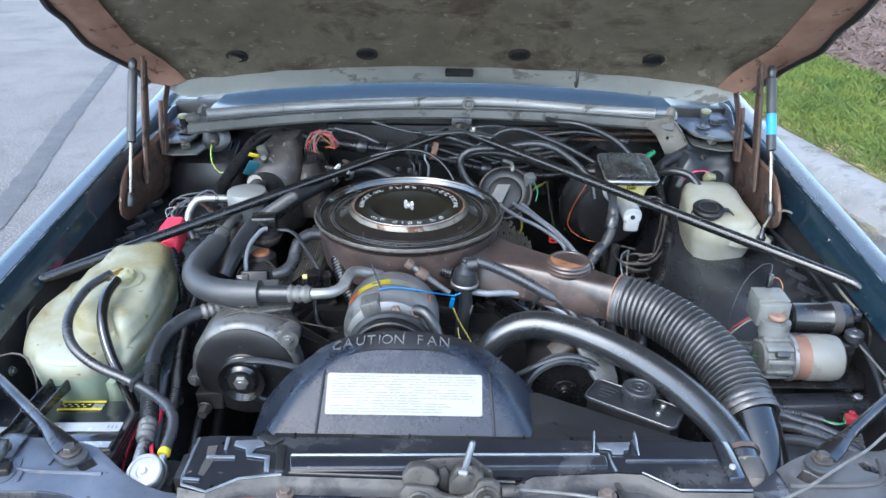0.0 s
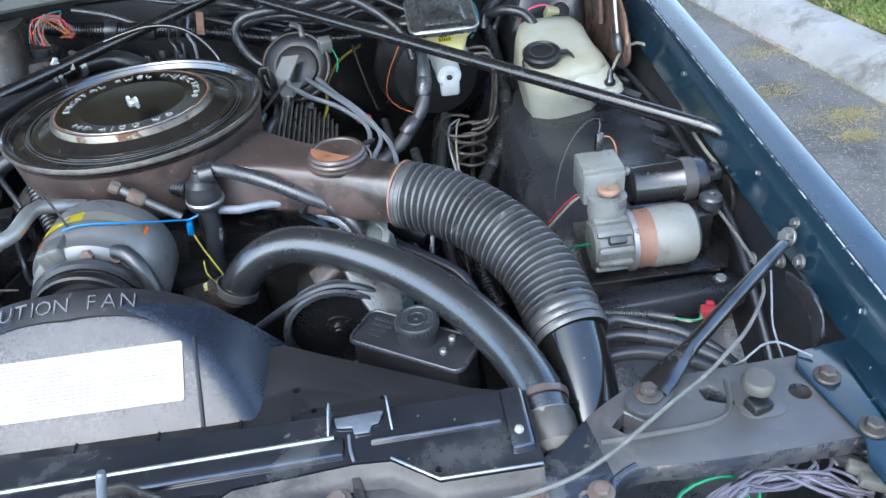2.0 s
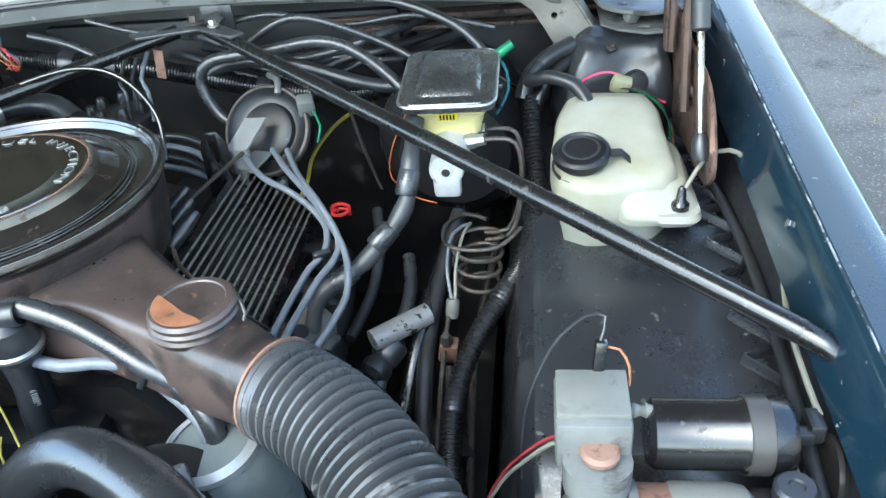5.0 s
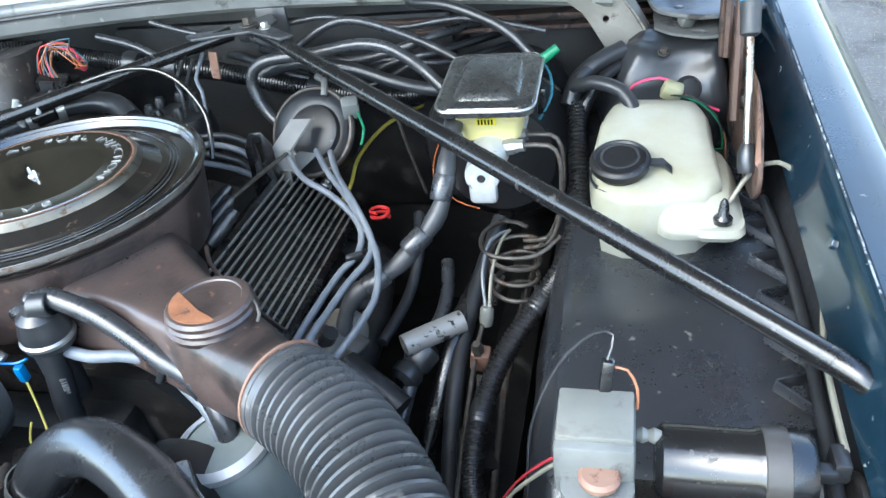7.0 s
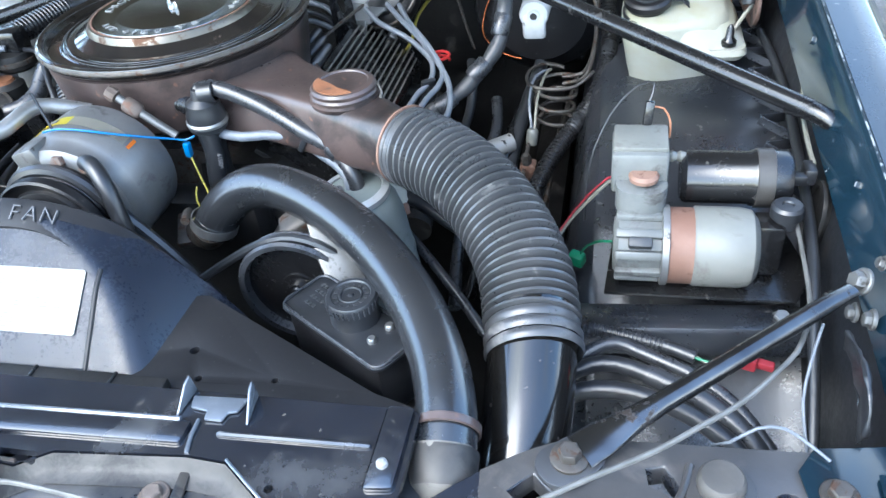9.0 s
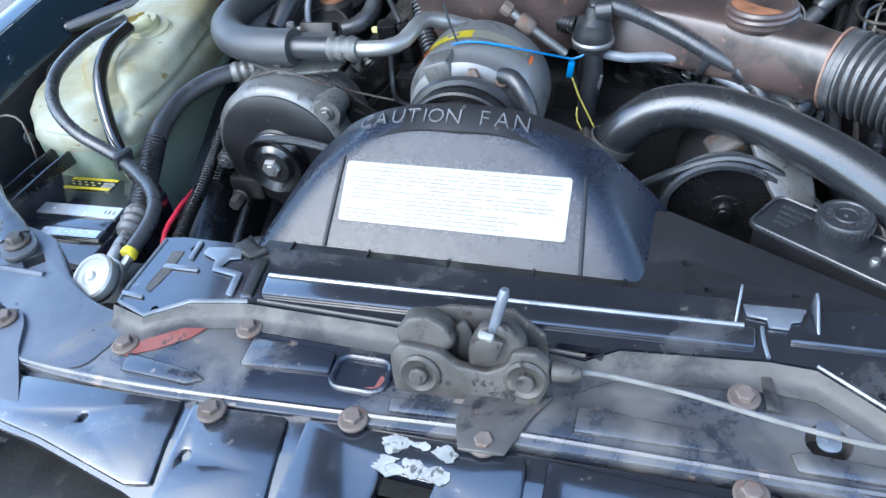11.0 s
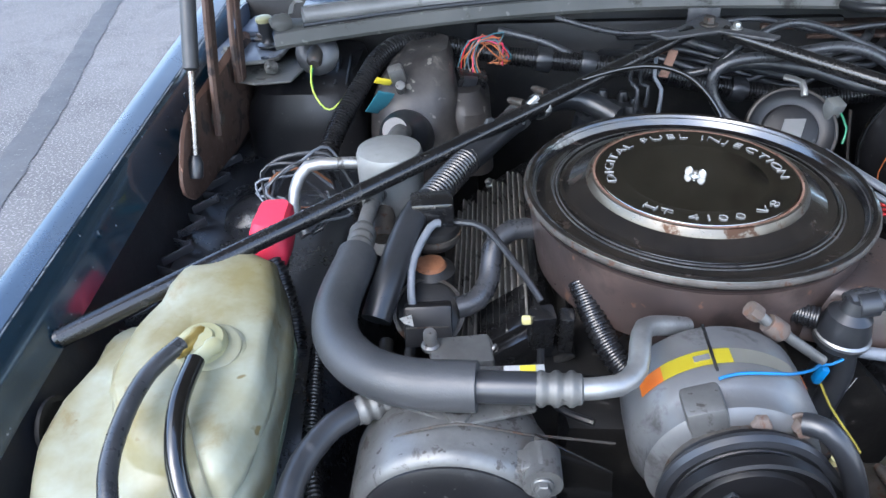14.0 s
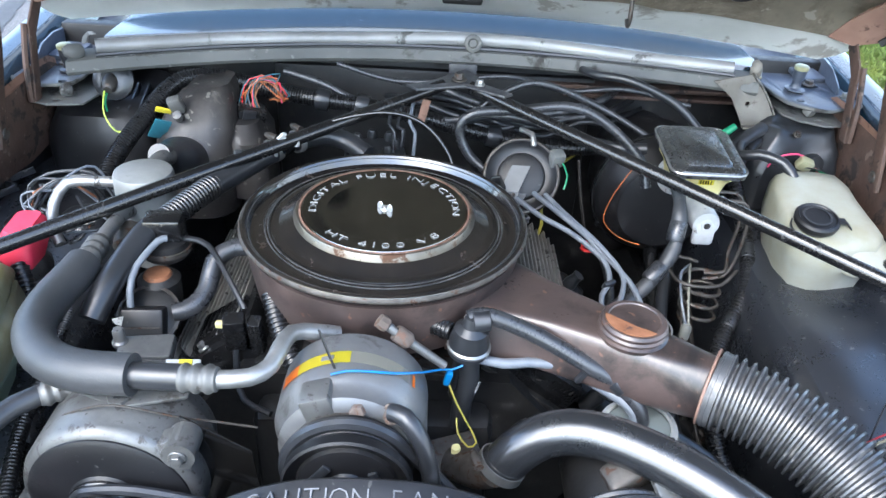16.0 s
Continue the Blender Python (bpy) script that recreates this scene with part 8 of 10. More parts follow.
# ---- right side: brakes, washer, level pump ----
bs = thing("brake_booster", (0.40, 1.0, 0.72), "black round vacuum brake booster on the firewall", "brake booster")
part("drum", lathe([(0.03, 0.905), (0.055, 0.907), (0.080, 0.914), (0.084, 0.922), (0.104, 0.938), (0.113, 0.955), (0.115, 0.962), (0.115, 0.972), (0.111, 0.978), (0.109, 1.06), (0.09, 1.12), (0.08, 1.17)], (0.392, 0, 0.816), (0, 1, 0), 56), "dull", bs)
part("clamp_ring", hoop([(0.114, 0.962), (0.1185, 0.963), (0.1185, 0.971), (0.114, 0.972)], (0.392, 0, 0.816), (0, 1, 0), 56), "black", bs)
for k in range(4):
    a = math.tau * k / 4 + 0.6
    part("crimp_tab", box((0.392 + 0.117 * math.cos(a), 0.966, 0.816 + 0.117 * math.sin(a)), (0.012, 0.016, 0.012), 0.002, (0, -math.degrees(a), 0)), "black", bs)
mc = thing("master_cylinder", (0.40, 0.82, 0.86), "alloy brake master cylinder with a yellow reservoir and bright black lid", "brake master cylinder")
part("cylinder", lathe([(0.0, 0.735), (0.008, 0.735), (0.010, 0.738), (0.020, 0.739), (0.0215, 0.745), (0.0215, 0.80), (0.024, 0.805), (0.024, 0.90), (0.036, 0.903), (0.036, 0.915)], (0.402, 0, 0.884), (0, 1, 0), 32), "pale_alloy", mc)
part("bore_plug", lathe([(0.0, 0.733), (0.004, 0.733), (0.006, 0.736)], (0.402, 0, 0.884), (0, 1, 0), 12), "grime", mc)
part("flange", box((0.402, 0.743, 0.868), (0.034, 0.014, 0.040), 0.008), "pale_alloy", mc)
part("reservoir", loft([ring_rect(0.368, 0.440, 0.805, 0.895, 0.900, 0.012), ring_rect(0.364, 0.446, 0.798, 0.900, 0.925, 0.014), ring_rect(0.356, 0.452, 0.788, 0.908, 0.935, 0.014), ring_rect(0.356, 0.452, 0.788, 0.908, 0.952, 0.014)]), "mcyl", mc, "yellow translucent reservoir")
lt = (0.0, 0.11)
part("lid", loft([ring_rect(0.345, 0.462, 0.772, 0.915, 0.952, 0.016, lt), ring_rect(0.344, 0.463, 0.771, 0.916, 0.958, 0.018, lt), ring_rect(0.347, 0.460, 0.774, 0.913, 0.963, 0.018, lt), ring_rect(0.356, 0.451, 0.783, 0.904, 0.965, 0.014, lt),
                  ring_rect(0.364, 0.443, 0.790, 0.897, 0.964, 0.010, lt), ring_rect(0.369, 0.438, 0.795, 0.892, 0.970, 0.010, lt), ring_rect(0.372, 0.435, 0.798, 0.889, 0.9712, 0.010, lt)]), "mclid", mc, "shiny grey-black reservoir lid")
part("lid_edge", tube([(p[0], p[1], p[2]) for p in ring_rect(0.3445, 0.4625, 0.7715, 0.9155, 0.960, 0.018, lt)] + [ring_rect(0.3445, 0.4625, 0.7715, 0.9155, 0.960, 0.018, lt)[0]], 0.0022, 6, smooth=False), "steel", mc, "bare metal lid edge")
for x in (0.380, 0.428):
    part("lid_ridge", tube([(x, 0.802, 0.9685 + 0.11 * (0.802 - 0.8435)), (x, 0.885, 0.9685 + 0.11 * (0.885 - 0.8435))], 0.0018, 8), "pale_alloy", mc, "bright worn ridge")
part("warning_print", join(*[moved(box((0.404 + 0.012 * (i - 1), 0.835 + 0.008 * j, 0.9705 + 0.11 * (0.835 + 0.008 * j - 0.8435)), (0.009, 0.003, 0.0006), 0), Matrix()) for i in range(3) for j in range(4) if (i + j) % 3]), "foam", mc)
part("tag", box((0.404, 0.7865, 0.938), (0.024, 0.002, 0.019), 0.0005), "yellow", mc, "yellow tag with black print")
part("tag_print", join(*[box((0.397 + 0.009 * i, 0.785, 0.942), (0.005, 0.001, 0.008), 0) for i in range(2)], *[box((0.395 + 0.004 * i, 0.785, 0.933), (0.002, 0.001, 0.006), 0) for i in range(5)]), "black", mc)
part("green_cap", lathe([(0.006, 0), (0.007, 0.004), (0.006, 0.03), (0, 0.03)], (0.455, 0.905, 0.960), (0.8, 0.3, 0.5), 12), "w_green", mc, "green wire cap")
part("blue_wire", tube([(0.462, 0.90, 0.96), (0.472, 0.885, 0.95), (0.474, 0.87, 0.93), (0.466, 0.86, 0.915), (0.458, 0.865, 0.90)], 0.002, 6), "w_teal", mc)
part("plug", box((0.462, 0.865, 0.925), (0.012, 0.012, 0.035), 0.003), "black", mc)
for dy in (0.0, 0.03):
    part("outlet", lathe([(0.010, 0), (0.011, 0.012), (0.008, 0.018), (0.008, 0.026)], (0.420, 0.805 + dy, 0.890), (0.95, -0.1, 0.15), 8), "alum", mc)
    part("brake_pipe", tube([(0.444, 0.803 + dy, 0.893), (0.475, 0.800 + dy, 0.894), (0.488, 0.795 + dy, 0.880), (0.490, 0.790 + dy, 0.84), (0.484, 0.785 + dy, 0.79), (0.47, 0.78, 0.765 + dy * 0.3), (0.44, 0.785, 0.755 + dy * 0.4)], 0.0032, 8), "bolt", mc, "steel brake pipe")
coil = thing("brake_line_coil", (0.43, 0.775, 0.70), "coiled steel brake pipe loops", "brake line")
part("coil", tube([(0.430 + (0.034 - 0.002 * (k // 12)) * math.cos(k * 0.52), 0.772 + 0.030 * math.sin(k * 0.52) - 0.0006 * k, 0.768 - 0.0016 * k) for k in range(44)], 0.0031, 8, 0.02), "bolt", coil)
part("down_pipe", tube([(0.412, 0.768, 0.72), (0.395, 0.70, 0.70), (0.39, 0.60, 0.66), (0.392, 0.45, 0.60)], 0.0031, 8), "bolt", coil)
part("loop", tube([(0.44, 0.82, 0.765), (0.41, 0.83, 0.768), (0.385, 0.80, 0.768), (0.39, 0.76, 0.765), (0.42, 0.75, 0.762), (0.46, 0.755, 0.764), (0.488, 0.775, 0.78)], 0.0031, 8), "bolt", coil)
part("connector", lathe([(0.008, -0.012), (0.009, -0.004), (0.009, 0.010), (0.006, 0.014)], (0.399, 0.701, 0.706), (0.1, 0.2, 1), 12), "offwhite", coil, "white wire connector")
for k in range(2):
    part("wire", tube([(0.399 + 0.004 * k, 0.702, 0.715), (0.392 + 0.012 * k, 0.735, 0.75), (0.398 + 0.014 * k, 0.775, 0.772), (0.42, 0.80, 0.772)], 0.0022, 6), "w_white" if k else "wire_grey", coil)

wb = thing("washer_bottle", (0.6, 0.78, 0.79), "milky white plastic washer bottle with a black cap", "washer bottle")
wash = [(0.545, 0.875), (0.570, 0.886), (0.630, 0.887), (0.652, 0.878), (0.664, 0.84), (0.668, 0.77), (0.668, 0.715), (0.650, 0.695), (0.625, 0.690), (0.595, 0.682), (0.560, 0.684), (0.532, 0.700), (0.526, 0.76), (0.530, 0.83)]
level = lambda z, k, tilt=0.0, cx=0.595, cy=0.785: [(cx + (x - cx) * k, cy + (y - cy) * k, z + tilt * (y - cy)) for x, y in wash]
part("bottle", rumple(loft([level(0.785, 0.72), level(0.79, 0.82), level(0.82, 0.90), level(0.845, 0.985), level(0.858, 1.0, 0.02), level(0.880, 0.985, 0.06), level(0.890, 0.975, 0.09), level(0.900, 0.93, 0.13), level(0.905, 0.86, 0.14), level(0.908, 0.5, 0.10)]), 0.0022, 22, 1, 0.3), "washer", wb, angle=70)
part("flange", rumple(loft([ring_rect(0.636, 0.686, 0.672, 0.735, 0.842, 0.016), ring_rect(0.634, 0.690, 0.666, 0.750, 0.850, 0.018), ring_rect(0.634, 0.688, 0.668, 0.745, 0.858, 0.018)]), 0.001, 30, 1, 0.2), "washer", wb)
part("shoulder", rumple(loft([ring_rect(0.600, 0.688, 0.672, 0.800, 0.844, 0.020), ring_rect(0.600, 0.690, 0.668, 0.805, 0.856, 0.020, (-0.08, 0.02)), ring_rect(0.600, 0.684, 0.686, 0.806, 0.873, 0.020, (-0.20, 0.08)), ring_rect(0.600, 0.674, 0.704, 0.800, 0.888, 0.018, (-0.20, 0.10))]), 0.0015, 26, 1, 0.2), "washer", wb, angle=70)
part("stud", lathe([(0.010, 0.860), (0.010, 0.866), (0.006, 0.870), (0.0045, 0.884), (0.002, 0.888), (0, 0.888)], (0.666, 0.683, 0), (0, 0, 1), 10), "black", wb)
cpw = part("cap", lathe([(0.026, -0.012), (0.029, -0.006), (0.032, -0.004), (0.033, 0.004), (0.031, 0.007), (0.028, 0.008), (0.026, 0.006), (0, 0.006)], (0.560, 0.728, 0.908), (-0.02, -0.22, 1), 32), "dull", wb, "black snap cap with a tether")
part("tether", loft([[(x, y, z), (x, y + 0.010, z + 0.002), (x, y + 0.010, z + 0.005), (x, y, z + 0.003)] for x, y, z in ((0.585, 0.722, 0.906), (0.605, 0.724, 0.905), (0.615, 0.722, 0.896))]), "rubber", cpw)
part("raised_print", hoop([(0.0185, -0.0004), (0.0215, -0.0004), (0.0215, 0.0006), (0.0185, 0.0006)], (0.560, 0.7285, 0.9152), (-0.02, -0.22, 1), 28), "foam", cpw)
part("neck_ring", hoop([(0.031, -0.016), (0.0335, -0.015), (0.0335, -0.012), (0.031, -0.011)], (0.560, 0.727, 0.905), (-0.02, -0.22, 1), 32), "rubber", wb)
part("hose", tube([(0.575, 0.855, 0.912), (0.560, 0.875, 0.930), (0.525, 0.895, 0.935), (0.50, 0.91, 0.925), (0.52, 0.96, 0.93), (0.56, 1.0, 0.94)], 0.009, 12), "rubber", wb, "black washer hose")
part("grommet", lathe([(0.012, 0), (0.013, 0.004), (0.010, 0.007)], (0.575, 0.852, 0.908), (0, 0.3, 1), 16), "rust", wb, "orange grommet")
rl = thing("relay_box", (0.63, 0.98, 0.86), "dusty black wiper motor housing with tangled wires", "wiper motor")
part("crumpled_cover", rumple(loft([ring_rect(0.535, 0.700, 0.945, 1.07, 0.80, 0.03), ring_rect(0.530, 0.705, 0.940, 1.07, 0.87, 0.03), ring_rect(0.540, 0.700, 0.945, 1.07, 0.915, 0.035), ring_rect(0.565, 0.690, 0.965, 1.06, 0.948, 0.03), ring_rect(0.60, 0.67, 0.99, 1.045, 0.958, 0.02)]), 0.011, 20, 3, 0.3), "rubber", rl, "crumpled black plastic cover", angle=60)
part("bolt", hexbolt((0.612, 0.962, 0.945), (0, -0.4, 1), 0.006, 0.009, 0.006), "bolt", rl)
part("plug", box((0.622, 0.925, 0.908), (0.026, 0.018, 0.022), 0.004, (20, 20, 0)), "tank", rl, "cream connector")
part("boot", lathe([(0.016, 0), (0.018, 0.012), (0.014, 0.022), (0, 0.024)], (0.640, 0.948, 0.900), (0.2, -0.8, 0.3), 16), "rubber", rl)
part("wire", tube([(0.562, 0.93, 0.897), (0.574, 0.93, 0.915), (0.596, 0.93, 0.923), (0.618, 0.928, 0.921), (0.639, 0.925, 0.899), (0.682, 0.925, 0.879)], 0.0018, 6), "w_pink", rl, "pink wire")
for k, key in enumerate(("rubber", "w_green", "rubber", "w_brown", "hose")):
    part("wire", tube([(0.620 + 0.006 * k, 0.918, 0.905), (0.650 + 0.006 * k, 0.905, 0.905 - 0.006 * k), (0.676 + 0.004 * k, 0.895, 0.885 - 0.01 * k), (0.684, 0.89 - 0.006 * k, 0.855 - 0.01 * k), (0.672 - 0.004 * k, 0.90, 0.84)], 0.0013, 6), key, rl)
part("hose", tube([(0.49, 0.93, 0.89), (0.50, 0.945, 0.915), (0.525, 0.962, 0.935), (0.56, 0.985, 0.945)], 0.012, 14), "rubber", rl)
part("hose", tube([(0.505, 0.92, 0.87), (0.52, 0.94, 0.905), (0.55, 0.97, 0.925), (0.58, 1.0, 0.93)], 0.009, 12), "loom", rl)

lp = thing("level_pump", (0.6, 0.31, 0.78), "grey ride-height air pump with rusty band and white cap", "air pump")
part("valve_block", box((0.549, 0.342, 0.890), (0.054, 0.054, 0.044), 0.004), "lightgrey", lp)
part("valve_lid", box((0.549, 0.345, 0.9135), (0.052, 0.046, 0.006), 0.002), "offwhite", lp)
part("valve_foot", loft([ring_rect(0.527, 0.576, 0.290, 0.330, 0.858, 0.02), ring_rect(0.527, 0.576, 0.290, 0.330, 0.884, 0.02)]), "lightgrey", lp)
part("rusty_cap", lathe([(0.014, 0.884), (0.0145, 0.888), (0.012, 0.891), (0, 0.8915)], (0.553, 0.312, 0.004), (0, 0, 1), 24), "band", lp, "rusty round cap")
part("nipple", lathe([(0.0045, 0), (0.006, 0.004), (0.004, 0.008), (0.006, 0.012), (0.004, 0.017), (0, 0.018)], (0.577, 0.354, 0.888), (1, 0, 0), 12), "offwhite", lp)
dr = part("drier", lathe([(0.0, 0.590), (0.022, 0.590), (0.0265, 0.595), (0.0265, 0.655), (0.028, 0.657), (0.029, 0.662), (0.029, 0.688), (0.026, 0.693), (0.010, 0.694), (0, 0.694)], (0, 0.352, 0.866), (1, 0, 0), 36), "black", lp, "black cylinder drier")
part("band", hoop([(0.0285, 0.660), (0.0296, 0.661), (0.0296, 0.676), (0.0285, 0.677)], (0, 0.352, 0.866), (1, 0, 0), 36), "dust", dr)
part("elbow", join(box((0.701, 0.352, 0.866), (0.018, 0.012, 0.012), 0.003), box((0.712, 0.360, 0.868), (0.012, 0.022, 0.018), 0.003)), "rubber", lp)
mt = part("motor_body", lathe([(0.0, 0.526), (0.026, 0.527), (0.031, 0.532), (0.031, 0.574)], (0, 0.292, 0.824), (1, 0, 0), 24), "lightgrey", lp, "ribbed cast pump head")
for k in range(10):
    a = math.tau * (k + 0.5) / 10
    part("head_rib", box((0.551, 0.292 + 0.0335 * math.cos(a), 0.824 + 0.0335 * math.sin(a)), (0.044, 0.007, 0.009), 0.002, (math.degrees(a), 0, 0)), "lightgrey", mt)
part("plug", box((0.552, 0.262, 0.848), (0.022, 0.010, 0.012), 0.002, (40, 0, 0)), "foam", mt)
part("flange", hoop([(0.034, 0.572), (0.040, 0.573), (0.040, 0.579), (0.036, 0.580)], (0, 0.292, 0.824), (1, 0, 0), 36), "alum", lp)
part("rust_band", hoop([(0.036, 0.577), (0.0378, 0.578), (0.0378, 0.602), (0.036, 0.603)], (0, 0.292, 0.824), (1, 0, 0), 36), "band", lp, "rust-stained steel band")
part("end_cap", lathe([(0.038, 0.602), (0.0395, 0.604), (0.0395, 0.645), (0.0375, 0.655), (0.030, 0.661), (0, 0.662)], (0, 0.292, 0.824), (1, 0, 0), 40), "offwhite", lp, "white plastic end cap")
part("grommet", lathe([(0.011, 0.842), (0.011, 0.852), (0.0150, 0.854), (0.0150, 0.864), (0.0125, 0.867), (0.006, 0.867), (0.005, 0.865), (0, 0.865)], (0.686, 0.306, 0), (0, 0, 1), 22), "rubber", lp, "rubber mounting grommet")
part("bracket", sheet([(0.52, 0.26), (0.70, 0.26), (0.72, 0.30), (0.70, 0.40), (0.53, 0.40)], 0.786, 0.004, 0.001), "black", lp)
part("mount_arm", box((0.672, 0.305, 0.82), (0.03, 0.03, 0.06), 0.006), "black", lp)
part("wire", tube([(0.53, 0.343, 0.872), (0.519, 0.347, 0.865), (0.50, 0.356, 0.838), (0.480, 0.361, 0.805), (0.464, 0.346, 0.78), (0.46, 0.33, 0.74)], 0.0012, 6), "plug_red", lp)
part("wire", tube([(0.53, 0.339, 0.870), (0.519, 0.343, 0.862), (0.50, 0.352, 0.833), (0.479, 0.357, 0.800), (0.463, 0.342, 0.775), (0.458, 0.33, 0.74)], 0.0018, 6), "w_white", lp)
part("wire", tube([(0.532, 0.285, 0.83), (0.515, 0.305, 0.815), (0.50, 0.335, 0.785), (0.492, 0.35, 0.762)], 0.0014, 6), "w_green", lp)
part("green_plug", box((0.488, 0.352, 0.752), (0.018, 0.014, 0.016), 0.003, (10, 0, -25)), "w_green", lp, "green wiring plug")
part("sensor", box((0.556, 0.372, 0.926), (0.009, 0.010, 0.026), 0.002, (-12, 6, 0)), "black", lp)
part("wire", tube([(0.556, 0.374, 0.938), (0.560, 0.385, 0.952), (0.545, 0.39, 0.948), (0.52, 0.385, 0.92), (0.50, 0.37, 0.87), (0.495, 0.36, 0.80)], 0.0012, 6), "rubber", lp)
part("wire", tube([(0.558, 0.374, 0.932), (0.570, 0.372, 0.932), (0.577, 0.366, 0.920), (0.577, 0.362, 0.905)], 0.0011, 6), "w_brown", lp)
ww = thing("vacuum_line", (0.70, 0.55, 0.84), "thin off-white tube along the fender", "tube")
part("tube", tube([(0.672, 0.700, 0.872), (0.695, 0.720, 0.90), (0.718, 0.712, 0.915), (0.735, 0.675, 0.912), (0.738, 0.60, 0.90), (0.731, 0.533, 0.885), (0.722, 0.471, 0.875), (0.718, 0.40, 0.872), (0.716, 0.365, 0.875)], 0.0026, 8), "w_white", ww)

# cruise servo
cr = thing("cruise_servo", (0.13, 0.90, 0.82), "round black cruise control servo with a bright bracket", "servo")
ax = Vector((-0.12, -0.80, 0.58)).normalized()
part("can", lathe([(0.050, -0.05), (0.056, -0.03), (0.058, -0.006), (0.063, -0.004), (0.065, 0.0), (0.064, 0.005), (0.060, 0.0055), (0.057, 0.002), (0.046, -0.004), (0.041, -0.004), (0.038, 0.003), (0.030, 0.006), (0, 0.006)], (0.132, 0.893, 0.874), ax, 48), "dull", cr)
part("rim", hoop([(0.0635, -0.002), (0.0658, 0.0), (0.0658, 0.003), (0.0635, 0.006), (0.061, 0.0062)], (0.132, 0.893, 0.874), ax, 48), "bolt", cr)


def bent_strip(path, x0, x1, thick=0.003, lean=0.0):
    """A bent steel strip: a path in (y, z), drawn out across x."""
    bm_ = bmesh.new()
    for (y0, z0), (y1, z1) in zip(path, path[1:]):
        d_ = Vector((0, y1 - y0, z1 - z0)).normalized()
        n_ = Vector((0, -d_.z, d_.y)) * thick / 2
        a_, b_ = Vector((0, y0, z0)) - d_ * thick / 2, Vector((0, y1, z1)) + d_ * thick / 2
        q_ = [bm_.verts.new((x + lean * (p_.y - path[0][0]), p_.y, p_.z)) for x in (x0, x1) for p_ in (a_ + n_, b_ + n_, b_ - n_, a_ - n_)]
        for f_ in ((0, 1, 2, 3), (7, 6, 5, 4), (0, 4, 5, 1), (1, 5, 6, 2), (2, 6, 7, 3), (3, 7, 4, 0)):
            bm_.faces.new([q_[k_] for k_ in f_])
    return bm_


part("bracket", bent_strip([(0.872, 0.902), (0.832, 0.876), (0.834, 0.842), (0.872, 0.852)], 0.112, 0.142, 0.003, 0.5), "strip", cr, "bent bright steel bracket")
part("bracket_tongue", box((0.108, 0.828, 0.834), (0.016, 0.003, 0.026), 0.001, (-8, 0, -12)), "steel", cr)
part("link_rod", tube([(0.115, 0.832, 0.872), (0.085, 0.76, 0.862), (0.055, 0.68, 0.85)], 0.0028, 8), "bolt", cr)
part("connector", box((0.190, 0.905, 0.905), (0.024, 0.022, 0.028), 0.004, (20, 0, 20)), "lightgrey", cr, "pale wiring connector")
part("vacuum_elbow", tube([(0.15, 0.915, 0.92), (0.148, 0.93, 0.935), (0.13, 0.95, 0.935)], 0.005, 8), "steel", cr)
part("wire", tube([(0.20, 0.90, 0.90), (0.21, 0.89, 0.88), (0.205, 0.88, 0.86)], 0.0018, 6), "w_green", cr)
ab = thing("accelerator_bracket", (0.07, 0.80, 0.80), "black slotted throttle bracket behind the air cleaner", "bracket")
part("plate", sheet([(-0.02, -0.05), (0.02, -0.05), (0.018, 0.03), (0.008, 0.05), (-0.008, 0.05), (-0.018, 0.03)], 0, 0.004, 0.001, Matrix(((0.95, 0, -0.3, 0.082), (0.3, 0, 0.95, 0.82), (0, 1, 0, 0.86), (0, 0, 0, 1))), [rounded(0, 0.02, 0.010, 0.030, 0.004)]), "black", ab)


# ---- hoses, leads and wiring ----
def run(name, label, category, pts, r, key, group="", ribs=None, extra=None):
    c = Vector(pts[len(pts) // 2])
    t = thing(name, tuple(c), label, category, group)
    part("run", tube(pts, r, 12, 0.012, ribs), key, t)
    return t


rl2 = thing("rear_loom", (-0.25, 1.0, 0.94), "thick black corrugated wiring loom along the firewall", "wiring")
part("conduit", tube([(-0.535, 0.80, 0.855), (-0.539, 0.84, 0.878), (-0.522, 0.89, 0.909), (-0.494, 0.95, 0.944), (-0.477, 0.98, 0.963), (-0.450, 1.005, 0.975), (-0.403, 1.03, 0.971), (-0.345, 1.04, 0.956), (-0.285, 1.04, 0.944), (-0.223, 1.03, 0.939), (-0.081, 1.03, 0.922), (0.085, 1.03, 0.885), (0.220, 1.02, 0.873), (0.34, 1.01, 0.892)], 0.0128, 16, 0.008, (0.0048, 0.0022)), "loom", rl2)
for p in ((-0.22, 1.03, 0.939), (0.09, 1.03, 0.884), (-0.15, 1.03, 0.931)):
    part("tape_band", lathe([(0.0185, -0.012), (0.0195, -0.01), (0.0195, 0.01), (0.0185, 0.012)], p, (1, 0, -0.2), 16), "rubber", rl2)
run("vacuum_hose", "grey-black vacuum hose across the cowl", "hose", [(-0.292, 1.06, 0.977), (-0.223, 1.05, 0.962), (-0.163, 1.04, 0.938), (-0.061, 1.04, 0.910), (0.031, 1.02, 0.920), (0.09, 1.02, 0.965), (0.164, 1.03, 0.990), (0.283, 1.02, 0.951), (0.386, 0.98, 0.905)], 0.0062, "hose", "vacuum hoses")
